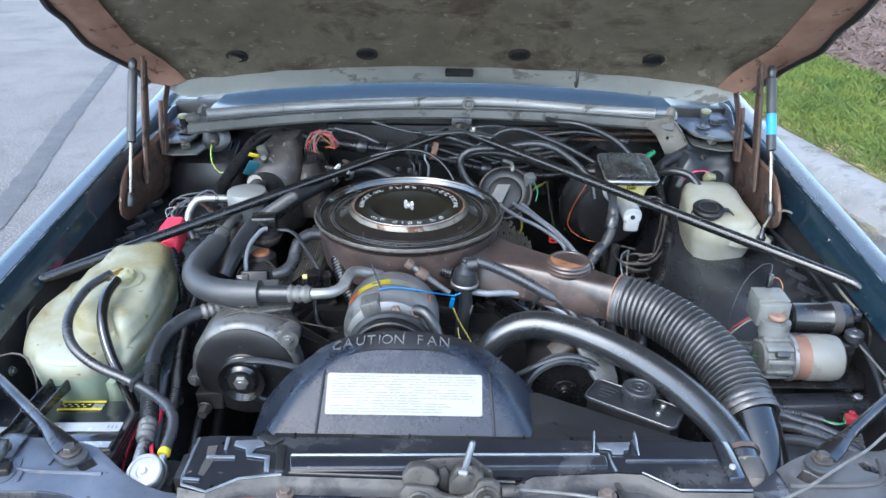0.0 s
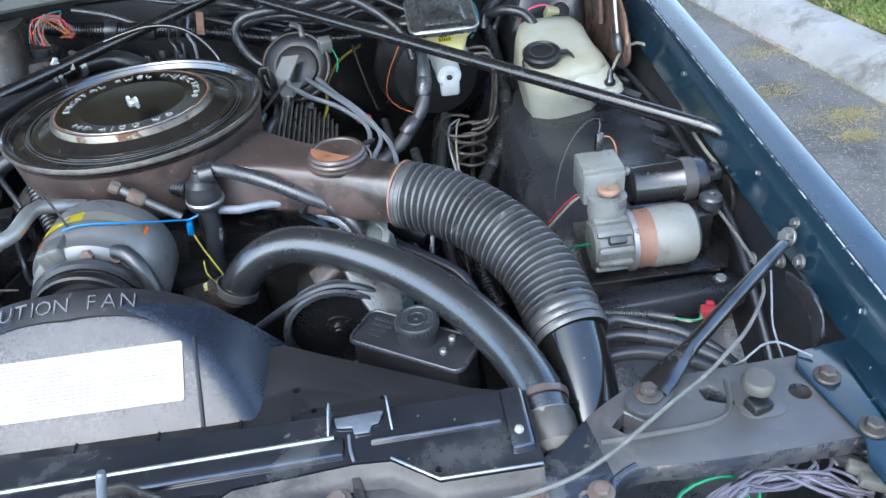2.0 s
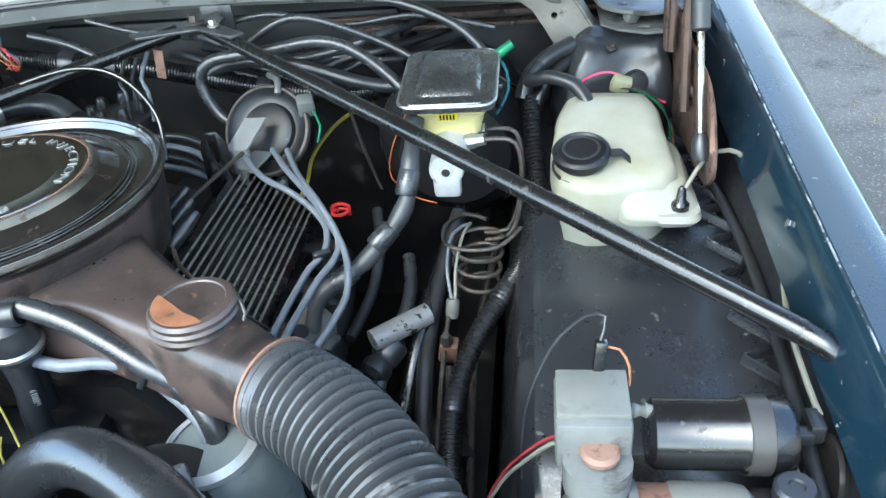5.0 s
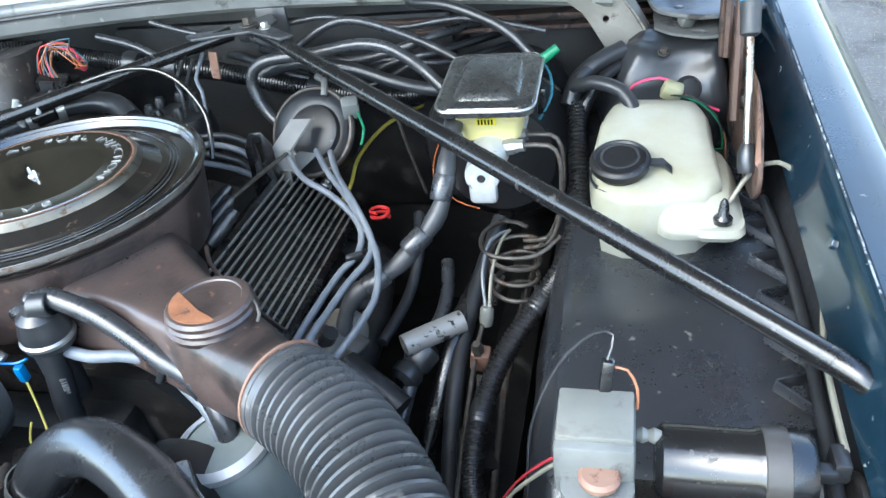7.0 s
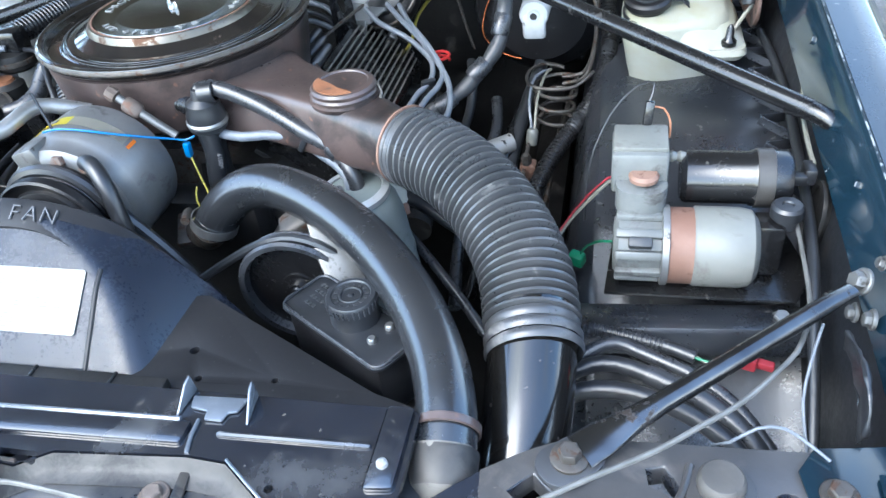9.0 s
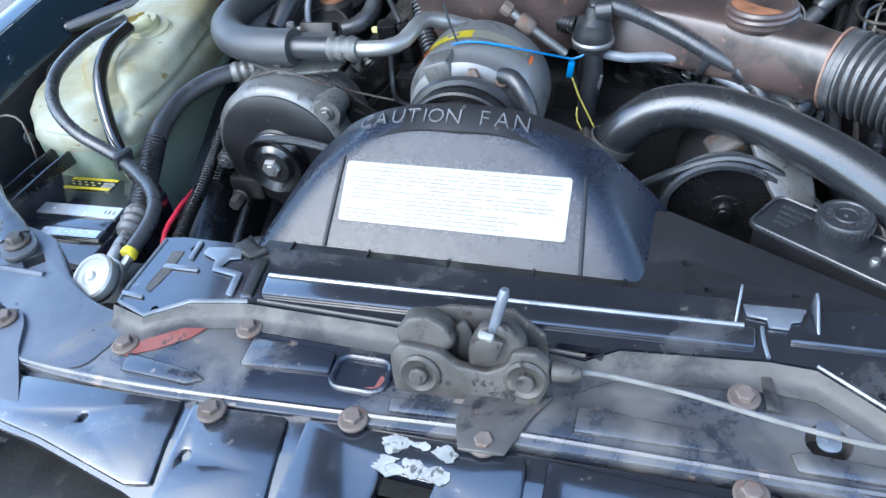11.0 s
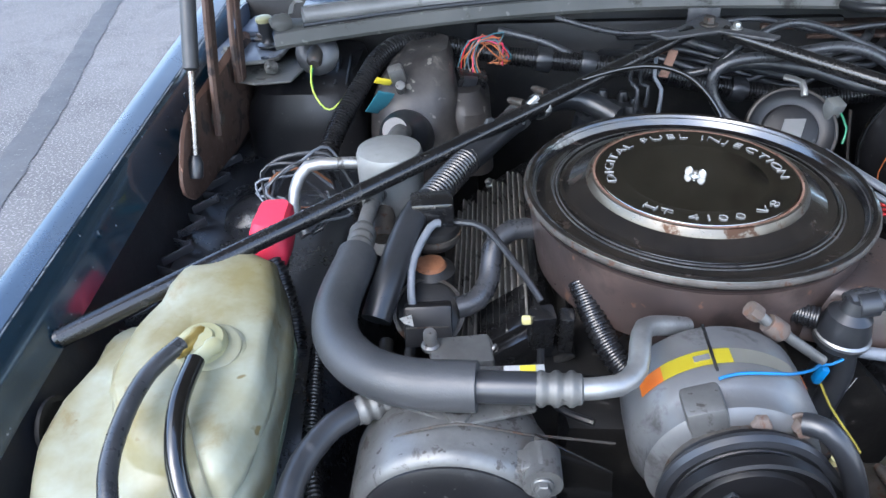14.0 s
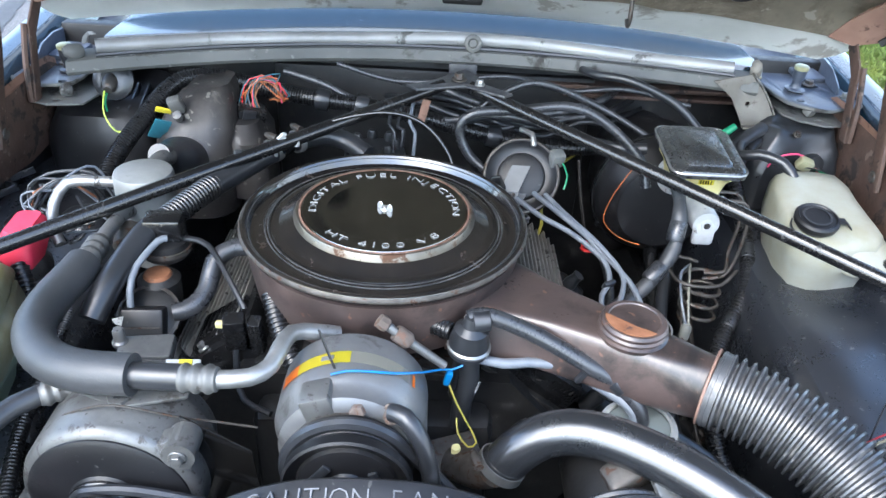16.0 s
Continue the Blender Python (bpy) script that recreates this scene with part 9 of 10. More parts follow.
run("vacuum_hose", "black vacuum hose with a white end", "hose", [(0.245, 1.09, 1.000), (0.262, 1.04, 1.008), (0.321, 1.01, 1.009), (0.398, 0.99, 0.980), (0.44, 0.97, 0.945), (0.46, 0.95, 0.93)], 0.0072, "rubber", "vacuum hoses")
run("vacuum_hose", "looping black vacuum hose behind the servo", "hose", [(0.085, 0.92, 0.86), (0.045, 0.94, 0.885), (0.025, 0.95, 0.925), (0.045, 0.955, 0.957), (0.127, 0.96, 0.966), (0.211, 0.96, 0.976), (0.272, 0.95, 0.955), (0.335, 0.92, 0.905), (0.35, 0.90, 0.86)], 0.0085, "hose", "vacuum hoses")
run("vacuum_hose", "black booster vacuum hose", "hose", [(0.03, 0.99, 0.93), (0.09, 0.985, 0.945), (0.17, 0.98, 0.935), (0.24, 0.97, 0.915), (0.30, 0.95, 0.91), (0.35, 0.94, 0.915)], 0.0095, "rubber", "vacuum hoses")
run("throttle_cable", "glossy black throttle cable arching over the intake", "cable", [(-0.255, 0.835, 0.945), (-0.184, 0.85, 0.974), (-0.098, 0.86, 0.990), (-0.036, 0.855, 0.976), (0.008, 0.835, 0.930), (0.02, 0.80, 0.88)], 0.0034, "gloss")
hh = run("heater_hose", "black heater hose with a tee fitting and clamps", "hose", [(-0.425, 0.47, 0.865), (-0.412, 0.514, 0.893), (-0.393, 0.591, 0.915), (-0.372, 0.634, 0.919)], 0.0165, "rubber")
part("ribbed_sleeve", tube([(-0.376, 0.626, 0.918), (-0.341, 0.699, 0.925), (-0.330, 0.717, 0.926)], 0.0165, 16, 0.012, (0.006, 0.0016)), "loom", hh)
part("smooth_hose", tube([(-0.335, 0.709, 0.926), (-0.285, 0.795, 0.932), (-0.262, 0.828, 0.934)], 0.0175, 16), "rubber", hh)
part("tee", lathe([(0.013, -0.028), (0.015, -0.02), (0.015, 0.02), (0.013, 0.028)], (-0.252, 0.838, 0.936), (0.5, 0.75, 0.05), 16), "black", hh)
part("far_hose", tube([(-0.24, 0.850, 0.937), (-0.204, 0.880, 0.935), (-0.165, 0.885, 0.928), (-0.125, 0.86, 0.915)], 0.0155, 16), "rubber", hh)
clamp_band((-0.268, 0.822, 0.934), (0.5, 0.75, 0.05), 0.0175, hh)
clamp_band((-0.236, 0.853, 0.937), (0.6, 0.65, 0.0), 0.0170, hh)
vh = run("valve_hose", "black rubber breather hose from the check valve", "hose", [(0.028, 0.432, 0.921), (0.045, 0.436, 0.924), (0.066, 0.434, 0.920), (0.097, 0.430, 0.909), (0.134, 0.418, 0.896), (0.169, 0.406, 0.881), (0.195, 0.401, 0.868), (0.216, 0.390, 0.855), (0.229, 0.378, 0.840), (0.232, 0.374, 0.825)], 0.0100, "hose")
part("cuff", hoop([(0.0108, -0.010), (0.0122, -0.009), (0.0122, 0.009), (0.0108, 0.010)], (0.043, 0.4295, 0.9205), (1, 0.1, 0.1), 20), "rubber", vh, "moulded hose cuff")
part("cuff", hoop([(0.0108, -0.008), (0.0120, -0.007), (0.0120, 0.007), (0.0108, 0.008)], (0.205, 0.397, 0.862), (0.7, -0.35, -0.5), 20), "rubber", vh, "moulded hose cuff")
run("vacuum_hose", "grey vacuum hose beside the check valve", "hose", [(0.040, 0.430, 0.865), (0.073, 0.424, 0.863), (0.102, 0.427, 0.864), (0.134, 0.425, 0.864), (0.157, 0.419, 0.860), (0.185, 0.402, 0.853), (0.208, 0.388, 0.847), (0.222, 0.376, 0.838), (0.224, 0.372, 0.825)], 0.0062, "wire_grey", "vacuum hoses")
hcl = thing("hose_clip", (0.165, 0.412, 0.872), "black wire clip tying two hoses together", "clip")
part("clip", box((0.166, 0.411, 0.872), (0.007, 0.020, 0.036), 0.002, (0, 30, 0)), "rubber", hcl)
part("tail", tube([(0.168, 0.41, 0.890), (0.176, 0.415, 0.900), (0.184, 0.412, 0.898)], 0.0016, 6), "rubber", hcl)
cv = thing("check_valve", (0.03, 0.43, 0.80), "black and steel emission check valve", "valve")
part("body", lathe([(0.015, -0.09), (0.015, -0.03), (0.020, -0.022), (0.024, -0.018), (0.024, 0.0), (0.022, 0.006), (0.020, 0.016), (0.012, 0.022), (0.009, 0.034), (0, 0.035)], (0.031, 0.430, 0.893), (0.06, -0.05, 1), 28), "rubber", cv)
part("seam_ring", hoop([(0.0235, -0.004), (0.026, -0.002), (0.026, 0.001), (0.0235, 0.003)], (0.031, 0.430, 0.884), (0.06, -0.05, 1), 28), "steel", cv)
part("side_hose", tube([(0.01, 0.44, 0.895), (-0.02, 0.455, 0.895), (-0.045, 0.47, 0.892)], 0.010, 12, 0.01, (0.005, 0.0015)), "loom", cv)
bw = thing("blue_wire", (0.0, 0.38, 0.87), "thin blue wire over the compressor", "wire")
part("wire", tube([(-0.116, 0.328, 0.922), (-0.100, 0.332, 0.924), (-0.078, 0.335, 0.922), (-0.050, 0.344, 0.913), (-0.020, 0.370, 0.893), (0.000, 0.395, 0.876), (0.012, 0.40, 0.872), (0.024, 0.403, 0.876)], 0.0014, 6), "w_blue", bw)
part("plug", box((0.008, 0.404, 0.856), (0.008, 0.009, 0.022), 0.002, (10, 10, 0)), "w_blue", bw, "blue connector")
yw = thing("yellow_wire", (0.02, 0.37, 0.82), "yellow wire loop ahead of the check valve", "wire")
part("wire", tube([(0.010, 0.402, 0.846), (0.020, 0.392, 0.826), (0.036, 0.375, 0.806), (0.044, 0.362, 0.796), (0.034, 0.356, 0.795), (0.022, 0.366, 0.806), (0.020, 0.378, 0.818)], 0.0012, 6), "w_yellow", yw)
part("sensor", lathe([(0.007, 0), (0.009, 0.004), (0.009, 0.016), (0.006, 0.02), (0.005, 0.03)], (0.022, 0.358, 0.765), (-0.05, -0.1, 1), 12), "mcyl", yw)

# ignition leads
for pts in ([(0.120, 0.825, 0.868), (0.157, 0.778, 0.862), (0.198, 0.758, 0.850), (0.231, 0.736, 0.835), (0.252, 0.708, 0.825), (0.254, 0.677, 0.812), (0.240, 0.654, 0.805), (0.231, 0.600, 0.800), (0.224, 0.538, 0.795), (0.212, 0.48, 0.775)],
            [(0.150, 0.850, 0.866), (0.183, 0.798, 0.862), (0.223, 0.753, 0.848), (0.253, 0.717, 0.832), (0.281, 0.671, 0.820), (0.291, 0.638, 0.810), (0.294, 0.607, 0.800), (0.285, 0.578, 0.790), (0.269, 0.550, 0.775), (0.240, 0.52, 0.75)],
            [(0.170, 0.850, 0.864), (0.201, 0.789, 0.858), (0.239, 0.737, 0.845), (0.271, 0.689, 0.825), (0.271, 0.660, 0.815), (0.259, 0.626, 0.810), (0.248, 0.582, 0.802), (0.242, 0.538, 0.800), (0.225, 0.47, 0.77)]):
    run("ignition_lead", "dusty blue-grey ignition lead over the valve cover", "ignition lead", pts, 0.0042, "wire_grey", "ignition leads")
sp_ = thing("lead_clip", (0.255, 0.70, 0.82), "small black clip holding two ignition leads", "clip")
part("clip", box((0.252, 0.672, 0.812), (0.022, 0.008, 0.014), 0.003, (20, 0, 30)), "rubber", sp_)
for i in range(4):
    run("ignition_lead", "dusty grey ignition lead behind the air cleaner", "ignition lead", [(0.085 - 0.01 * i, 0.80 + 0.015 * i, 0.86 - 0.012 * i), (0.055 - 0.012 * i, 0.85, 0.875 - 0.012 * i), (0.0 - 0.02 * i, 0.875, 0.88 - 0.014 * i), (-0.07, 0.885, 0.87 - 0.014 * i)], 0.0045, "wire_grey" if i % 2 else "rubber", "ignition leads")
for i in range(3):
    b = Vector((0.055 + 0.018 * i, 0.735 - 0.03 * i, 0.855))
    t = thing("lead_boot", tuple(b), "black rubber boot on an injector lead", "lead boot", "lead boots")
    part("boot", lathe([(0.009, -0.03), (0.010, 0.0), (0.008, 0.006), (0.009, 0.010), (0.006, 0.022)], b, (0.5, 0.6, 0.5), 12), "rubber", t)
di = thing("distributor", (-0.10, 0.95, 0.80), "black distributor cap behind the air cleaner", "distributor")
part("cap", lathe([(0.055, 0.80), (0.058, 0.85), (0.052, 0.88), (0.035, 0.888), (0, 0.89)], (-0.12, 0.955, 0), (0, 0, 1), 28), "rubber", di)
for k in range(7):
    a = math.tau * k / 7
    part("tower", lathe([(0.009, 0.87), (0.009, 0.895), (0.006, 0.903)], (-0.12 + 0.036 * math.cos(a), 0.955 + 0.036 * math.sin(a), 0), (0, 0, 1), 10), "rubber", di)
run("yellow_lead", "yellow wire beside the cruise servo", "wire", [(0.155, 0.83, 0.77), (0.175, 0.877, 0.79), (0.178, 0.93, 0.815), (0.205, 1.0, 0.835), (0.25, 1.06, 0.84)], 0.0030, "w_yellow")
ha = thing("engine_harness", (0.3, 0.68, 0.80), "dusty grey taped engine harness dropping beside the valve cover", "wiring")
part("conduit", tube([(0.362, 0.80, 0.93), (0.360, 0.748, 0.90), (0.351, 0.714, 0.85), (0.304, 0.677, 0.80), (0.250, 0.646, 0.77), (0.235, 0.62, 0.72), (0.23, 0.60, 0.66)], lambda f: 0.0108 + 0.0014 * math.sin(f * 40), 14), "foam", ha)
for p, d in (((0.356, 0.73, 0.875), (-0.2, -0.5, -0.8)), ((0.325, 0.693, 0.822), (-0.7, -0.5, -0.6)), ((0.277, 0.662, 0.785), (-0.8, -0.5, -0.4))):
    part("tape_wrap", lathe([(0.0120, -0.016), (0.0133, -0.014), (0.0135, 0.012), (0.0120, 0.016)], p, d, 14), "hose", ha)
sl_ = run("side_loom", "black corrugated loom down the wheelhouse", "wiring", [(0.50, 0.93, 0.89), (0.505, 0.87, 0.85), (0.508, 0.80, 0.80), (0.495, 0.74, 0.765), (0.465, 0.70, 0.73), (0.43, 0.64, 0.70), (0.41, 0.57, 0.67), (0.41, 0.50, 0.64), (0.43, 0.44, 0.61)], 0.0115, "loom", "", (0.006, 0.0016))
for q, d in (((0.508, 0.80, 0.80), (-0.1, -0.8, -0.6)), ((0.465, 0.70, 0.73), (-0.5, -0.7, -0.5)), ((0.41, 0.57, 0.67), (-0.1, -0.9, -0.4))):
    part("tape_wrap", lathe([(0.0110, -0.015), (0.0126, -0.013), (0.0128, 0.012), (0.0112, 0.015)], q, d, 16), "rubber", sl_, "black cloth tape wrap")
run("red_loop", "small red wire loop", "wire", [(0.245 + 0.012 * math.cos(k), 0.80 + 0.012 * math.sin(k), 0.79 + 0.0012 * k) for k in range(12)], 0.0025, "w_red")
wc = thing("wire_cluster", (-0.32, 0.99, 0.93), "open bundle of coloured wires from a black connector", "wiring")
part("connector", box((-0.338, 0.975, 0.925), (0.050, 0.03, 0.040), 0.005, (20, 12, 20)), "black", wc)
part("connector_latch", box((-0.336, 0.958, 0.931), (0.022, 0.008, 0.020), 0.002, (20, 12, 20)), "rubber", wc)
wr = random.Random(12)
for k, key in enumerate(("w_teal", "w_orange", "w_red", "w_teal", "w_orange", "w_brown", "wire_grey", "w_pink", "w_orange", "w_teal", "w_brown")):
    a, b, c, e = wr.uniform(-0.008, 0.008), wr.uniform(-0.014, 0.014), wr.uniform(-0.010, 0.010), k / 10
    part("wire", tube([(-0.356 + 0.036 * e, 0.970, 0.942), (-0.350 + 0.030 * e + a, 0.972, 0.962 + b * 0.4), (-0.338 + 0.024 * e, 0.978 + a, 0.985 + b * 0.7), (-0.312 + 0.016 * e + b, 0.985, 0.990 + c), (-0.284 + a, 0.988 + a, 0.972 + b), (-0.272 - 0.02 * e, 0.99, 0.955 + c), (-0.295 + b, 1.0, 0.945)], 0.0010, 6), key, wc)
gw = thing("green_wire", (-0.55, 0.98, 0.90), "yellow-green wire loop hanging from a firewall plug", "wire")
part("grommet", lathe([(0.034, -0.004), (0.034, 0.004), (0.024, 0.010), (0.016, 0.011)], (-0.575, 1.0, 0.966), (0.1, -0.9, 0.4), 20), "rubber", gw)
part("plug", lathe([(0.011, -0.01), (0.013, 0.0), (0.012, 0.016), (0.007, 0.022)], (-0.577, 0.99, 0.968), (0.05, -0.75, -0.3), 14), "dust", gw)
part("wire", tube([(-0.579, 0.965, 0.960), (-0.578, 0.945, 0.938), (-0.571, 0.935, 0.920), (-0.558, 0.930, 0.904), (-0.545, 0.930, 0.904), (-0.525, 0.932, 0.922), (-0.505, 0.936, 0.940), (-0.487, 0.945, 0.953)], 0.0014, 6), "w_lime", gw)
part("wire", tube([(-0.577, 0.975, 0.960), (-0.584, 0.97, 0.935), (-0.577, 0.965, 0.908), (-0.562, 0.96, 0.889)], 0.0019, 6), "w_green", gw)
wm = thing("heater_motor", (-0.43, 0.93, 0.85), "dusty brown-black heater blower housing with a bright plug", "blower")
part("housing", rumple(loft([ring_rect(-0.49, -0.355, 0.86, 1.04, 0.78, 0.05), ring_rect(-0.488, -0.352, 0.865, 1.04, 0.87, 0.05), ring_rect(-0.480, -0.354, 0.885, 1.04, 0.925, 0.045), ring_rect(-0.455, -0.362, 0.915, 1.04, 0.962, 0.035), ring_rect(-0.425, -0.37, 0.945, 1.04, 0.982, 0.025)]), 0.003, 25, 1, 0.5), "blower", wm)
part("side_lobe", rumple(loft([ring_rect(-0.375, -0.30, 0.90, 1.04, 0.80, 0.03), ring_rect(-0.375, -0.305, 0.905, 1.04, 0.90, 0.03), ring_rect(-0.37, -0.32, 0.93, 1.03, 0.925, 0.02)]), 0.002, 25, 1, 0.4), "blower", wm)
part("cone", lathe([(0.040, -0.03), (0.038, 0), (0.034, 0.02), (0.024, 0.035), (0.018, 0.05), (0.017, 0.08)], (-0.428, 0.850, 0.895), (-0.05, -0.75, 0.45), 24), "rubber", wm)
part("bright_plug", box((-0.440, 0.905, 0.966), (0.022, 0.016, 0.030), 0.004, (20, -15, 10)), "steel", wm)
part("bright_plug", lathe([(0.007, 0), (0.007, 0.02), (0, 0.021)], (-0.436, 0.90, 0.945), (0.1, -0.7, 0.6), 10), "castalum", wm)
part("tag", box((-0.466, 0.888, 0.930), (0.026, 0.003, 0.052), 0.001, (35, 20, 24)), "w_teal", wm, "blue and silver paper tag")
part("tag", box((-0.460, 0.902, 0.957), (0.026, 0.003, 0.012), 0.001, (35, 20, 24)), "yellow", wm, "yellow tag end")
hb2 = thing("heater_box", (-0.57, 1.03, 0.75), "ribbed black heater box on the firewall", "heater box")
part("box", rumple(loft([ring_rect(-0.70, -0.50, 0.95, 1.15, 0.72, 0.04), ring_rect(-0.70, -0.50, 0.94, 1.15, 0.86, 0.05), ring_rect(-0.685, -0.51, 0.955, 1.15, 0.915, 0.05), ring_rect(-0.655, -0.52, 0.99, 1.15, 0.935, 0.04)]), 0.006, 18, 1, 0.5), "dull", hb2)
for k in range(6):
    part("rib", box((-0.62 + 0.018 * k, 1.01, 0.932), (0.004, 0.07, 0.012), 0.001, (20, 0, 0)), "liner", hb2)
tw = random.Random(9)
for k in range(9):
    g = lambda v: v + tw.uniform(-0.018, 0.018)
    run("tangled_wire", "thin loose wire tangled beside the accumulator", "wire", [(g(-0.50), g(0.75), g(0.875)), (g(-0.53), g(0.74), g(0.915)), (g(-0.57), g(0.72), g(0.925)), (g(-0.595), g(0.70), g(0.90)), (g(-0.565), g(0.67), g(0.875)), (g(-0.53), g(0.66), g(0.865)), (g(-0.50), g(0.69), g(0.87)), (g(-0.54), g(0.73), g(0.86))], tw.choice((0.0016, 0.002, 0.0026)), ("hose", "wire_grey", "wire_grey", "hose", "foam", "rubber", "wire_grey", "hose", "w_brown")[k], "tangled wires")

# steering pump and black reservoir
pr = thing("steering_reservoir", (0.29, 0.15, 0.78), "black reservoir box with a ribbed round cap and printed warning", "reservoir")
ctr, e1, e2 = Vector((0.2885, 0.157, 0.821)), Vector((0.842, -0.540, 0)), Vector((0.540, 0.842, 0))
m = Matrix(((e1.x, e2.x, 0, ctr.x), (e1.y, e2.y, 0, ctr.y), (0, 0, 1, ctr.z), (0, 0, 0, 1)))
part("body", moved(box((0, 0, -0.034), (0.138, 0.054, 0.072), 0.011), m), "dull", pr)
part("lid", sheet(rounded(0, 0, 0.146, 0.060, 0.012), 0, 0.004, 0.0014, m @ Matrix.Translation((0, 0, 0.005))), "rubber", pr, "flat black lid")
edge = rounded(0, 0, 0.141, 0.055, 0.010)
part("rim", moved(tube([(p[0], p[1], 0.0062) for p in edge + edge[:1]], 0.0016, 6, smooth=False), m), "hose", pr, "worn raised lid rim")
at_cap = m @ Matrix.Translation((0.002, 0.007, 0.006))
part("neck", moved(lathe([(0.0240, -0.004), (0.0235, 0.004), (0.0225, 0.014), (0.0225, 0.020)], (0, 0, 0), (0, 0, 1), 32), at_cap), "rubber", pr)
cap_ = part("cap", moved(lathe([(0.0225, 0.014), (0.0242, 0.015), (0.0242, 0.024), (0.0228, 0.0262), (0.0190, 0.0268), (0.0180, 0.0252), (0.0115, 0.0252), (0.0108, 0.0266), (0.0095, 0.0266), (0.0088, 0.0250), (0.0030, 0.0250), (0.0022, 0.0272), (0, 0.0274)], (0.0, 0.0, 0.0), (0, 0, 1), 40), at_cap), "rubber", pr, "black ribbed screw cap")
for k in range(30):
    a = math.tau * k / 30
    part("knurl", moved(box((0.0243 * math.cos(a), 0.0243 * math.sin(a), 0.0195), (0.0016, 0.0020, 0.0085), 0.0005, (0, 0, math.degrees(a))), at_cap), "hose", cap_)
for k in range(14):
    a = math.tau * k / 14
    part("cap_print", moved(box((0.0148 * math.cos(a), 0.0148 * math.sin(a), 0.0254), (0.0034, 0.0030, 0.0006), 0, (0, 0, math.degrees(a))), at_cap), "foam", cap_)
part("print", join(*[moved(box((-0.058 + 0.0052 * i + 0.002 * j, 0.016 - 0.0085 * j, 0.0054), (0.0038, 0.0040, 0.0006), 0), m) for j in range(4) for i in range(6 - j)]), "foam", pr, "unreadable pale print bars")
for x, y in ((0.040, 0.016), (0.040, -0.006)):
    part("screw", moved(lathe([(0.0048, 0), (0.0048, 0.003), (0.0032, 0.0050), (0, 0.0050)], (x, y, 0.005), (0, 0, 1), 12), m), "steel", pr)
pp = thing("steering_pump", (0.2, 0.25, 0.74), "black steering pump pulley behind the shroud", "pulley")
PC = (0.197, 0.030, 0.780)
part("pulley", lathe([(0.0, 0.214), (0.02, 0.214), (0.022, 0.220), (0.052, 0.222), (0.060, 0.216)], PC, (0, 1, 0), 44), "black", pp)
part("pulley_rim", hoop([(0.060, 0.206), (0.066, 0.205), (0.068, 0.209), (0.063, 0.218), (0.068, 0.228), (0.066, 0.232), (0.060, 0.232), (0.058, 0.218)], PC, (0, 1, 0), 44), "hose", pp, "worn grey pulley rim")
part("nut", lathe([(0.0, 0.206), (0.006, 0.206), (0.007, 0.208), (0.010, 0.208), (0.011, 0.212), (0.011, 0.216)], PC, (0, 1, 0), 20), "black", pp)
part("body", lathe([(0.05, 0.235), (0.055, 0.26), (0.055, 0.33), (0, 0.33)], PC, (0, 1, 0), 28), "grime", pp)
bmat = Matrix.Translation((0.249, 0.254, 0.838)) @ pose(0, 0, 0, 38, 0, 30)
part("bracket", sheet(eased([(-0.024, 0.062), (-0.026, 0.0), (-0.020, -0.045), (0.0, -0.056), (0.020, -0.045), (0.028, 0.0), (0.022, 0.062)]), 0, 0.008, 0.0030, bmat), "castalum", pp, "dull alloy adjusting bracket")
part("bracket_lug", rumple(box((0.196, 0.290, 0.835), (0.050, 0.034, 0.030), 0.008, (10, -25, 20)), 0.003, 40, 1, 0.2), "bolt", pp)
of = thing("oil_filter", (0.265, 0.40, 0.76), "grey-green canister behind the hoses", "canister")
cn, ca = (0.236, 0.372, 0.745), (-0.10, -0.05, 1)
part("canister", lathe([(0.0, -0.095), (0.044, -0.095), (0.052, -0.086), (0.0525, 0.040), (0.049, 0.062), (0.042, 0.076), (0.034, 0.082), (0, 0.083)], cn, ca, 40), "canister_green", of)
part("lid_rim", hoop([(0.040, 0.074), (0.0445, 0.075), (0.0445, 0.081), (0.038, 0.086), (0.036, 0.083)], cn, ca, 40), "pale_alloy", of, "pale lid rim")
part("seam", hoop([(0.0525, -0.020), (0.0537, -0.018), (0.0537, -0.015), (0.0525, -0.013)], cn, ca, 40), "canister_green", of)
cfp = thing("ribbed_boot", (0.245, 0.42, 0.82), "cream ribbed plastic boot between hoses and snorkel", "boot")
cd_ = Vector((0.35, -0.35, -0.72)).normalized()
part("boot", lathe([(0.012, -0.05)] + [(0.019 + 0.0025 * (k % 4 > 1), -0.045 + 0.0045 * k) for k in range(22)] + [(0.012, 0.056)], (0.244, 0.424, 0.822), cd_, 18, (1, 0.6)), "cream_fin", cfp)
part("cap", lathe([(0.014, 0.052), (0.016, 0.056), (0.014, 0.066), (0, 0.068)], (0.244, 0.424, 0.822), cd_, 16), "hood_rust", cfp, "rust-stained tip")
dx = thing("drive_belt", (0.12, 0.27, 0.72), "black drive belt running to the steering pulley", "drive belt")
part("belt", tube([(0.263, 0.248, 0.79), (0.254, 0.248, 0.823), (0.217, 0.248, 0.845), (0.177, 0.248, 0.843), (0.115, 0.248, 0.808), (0.02, 0.248, 0.74)], 0.0050, 8), "rubber", dx)
dg = thing("dark_fan", (-0.06, 0.30, 0.60), "dark cooling fan and clutch behind the shroud", "cooling fan")
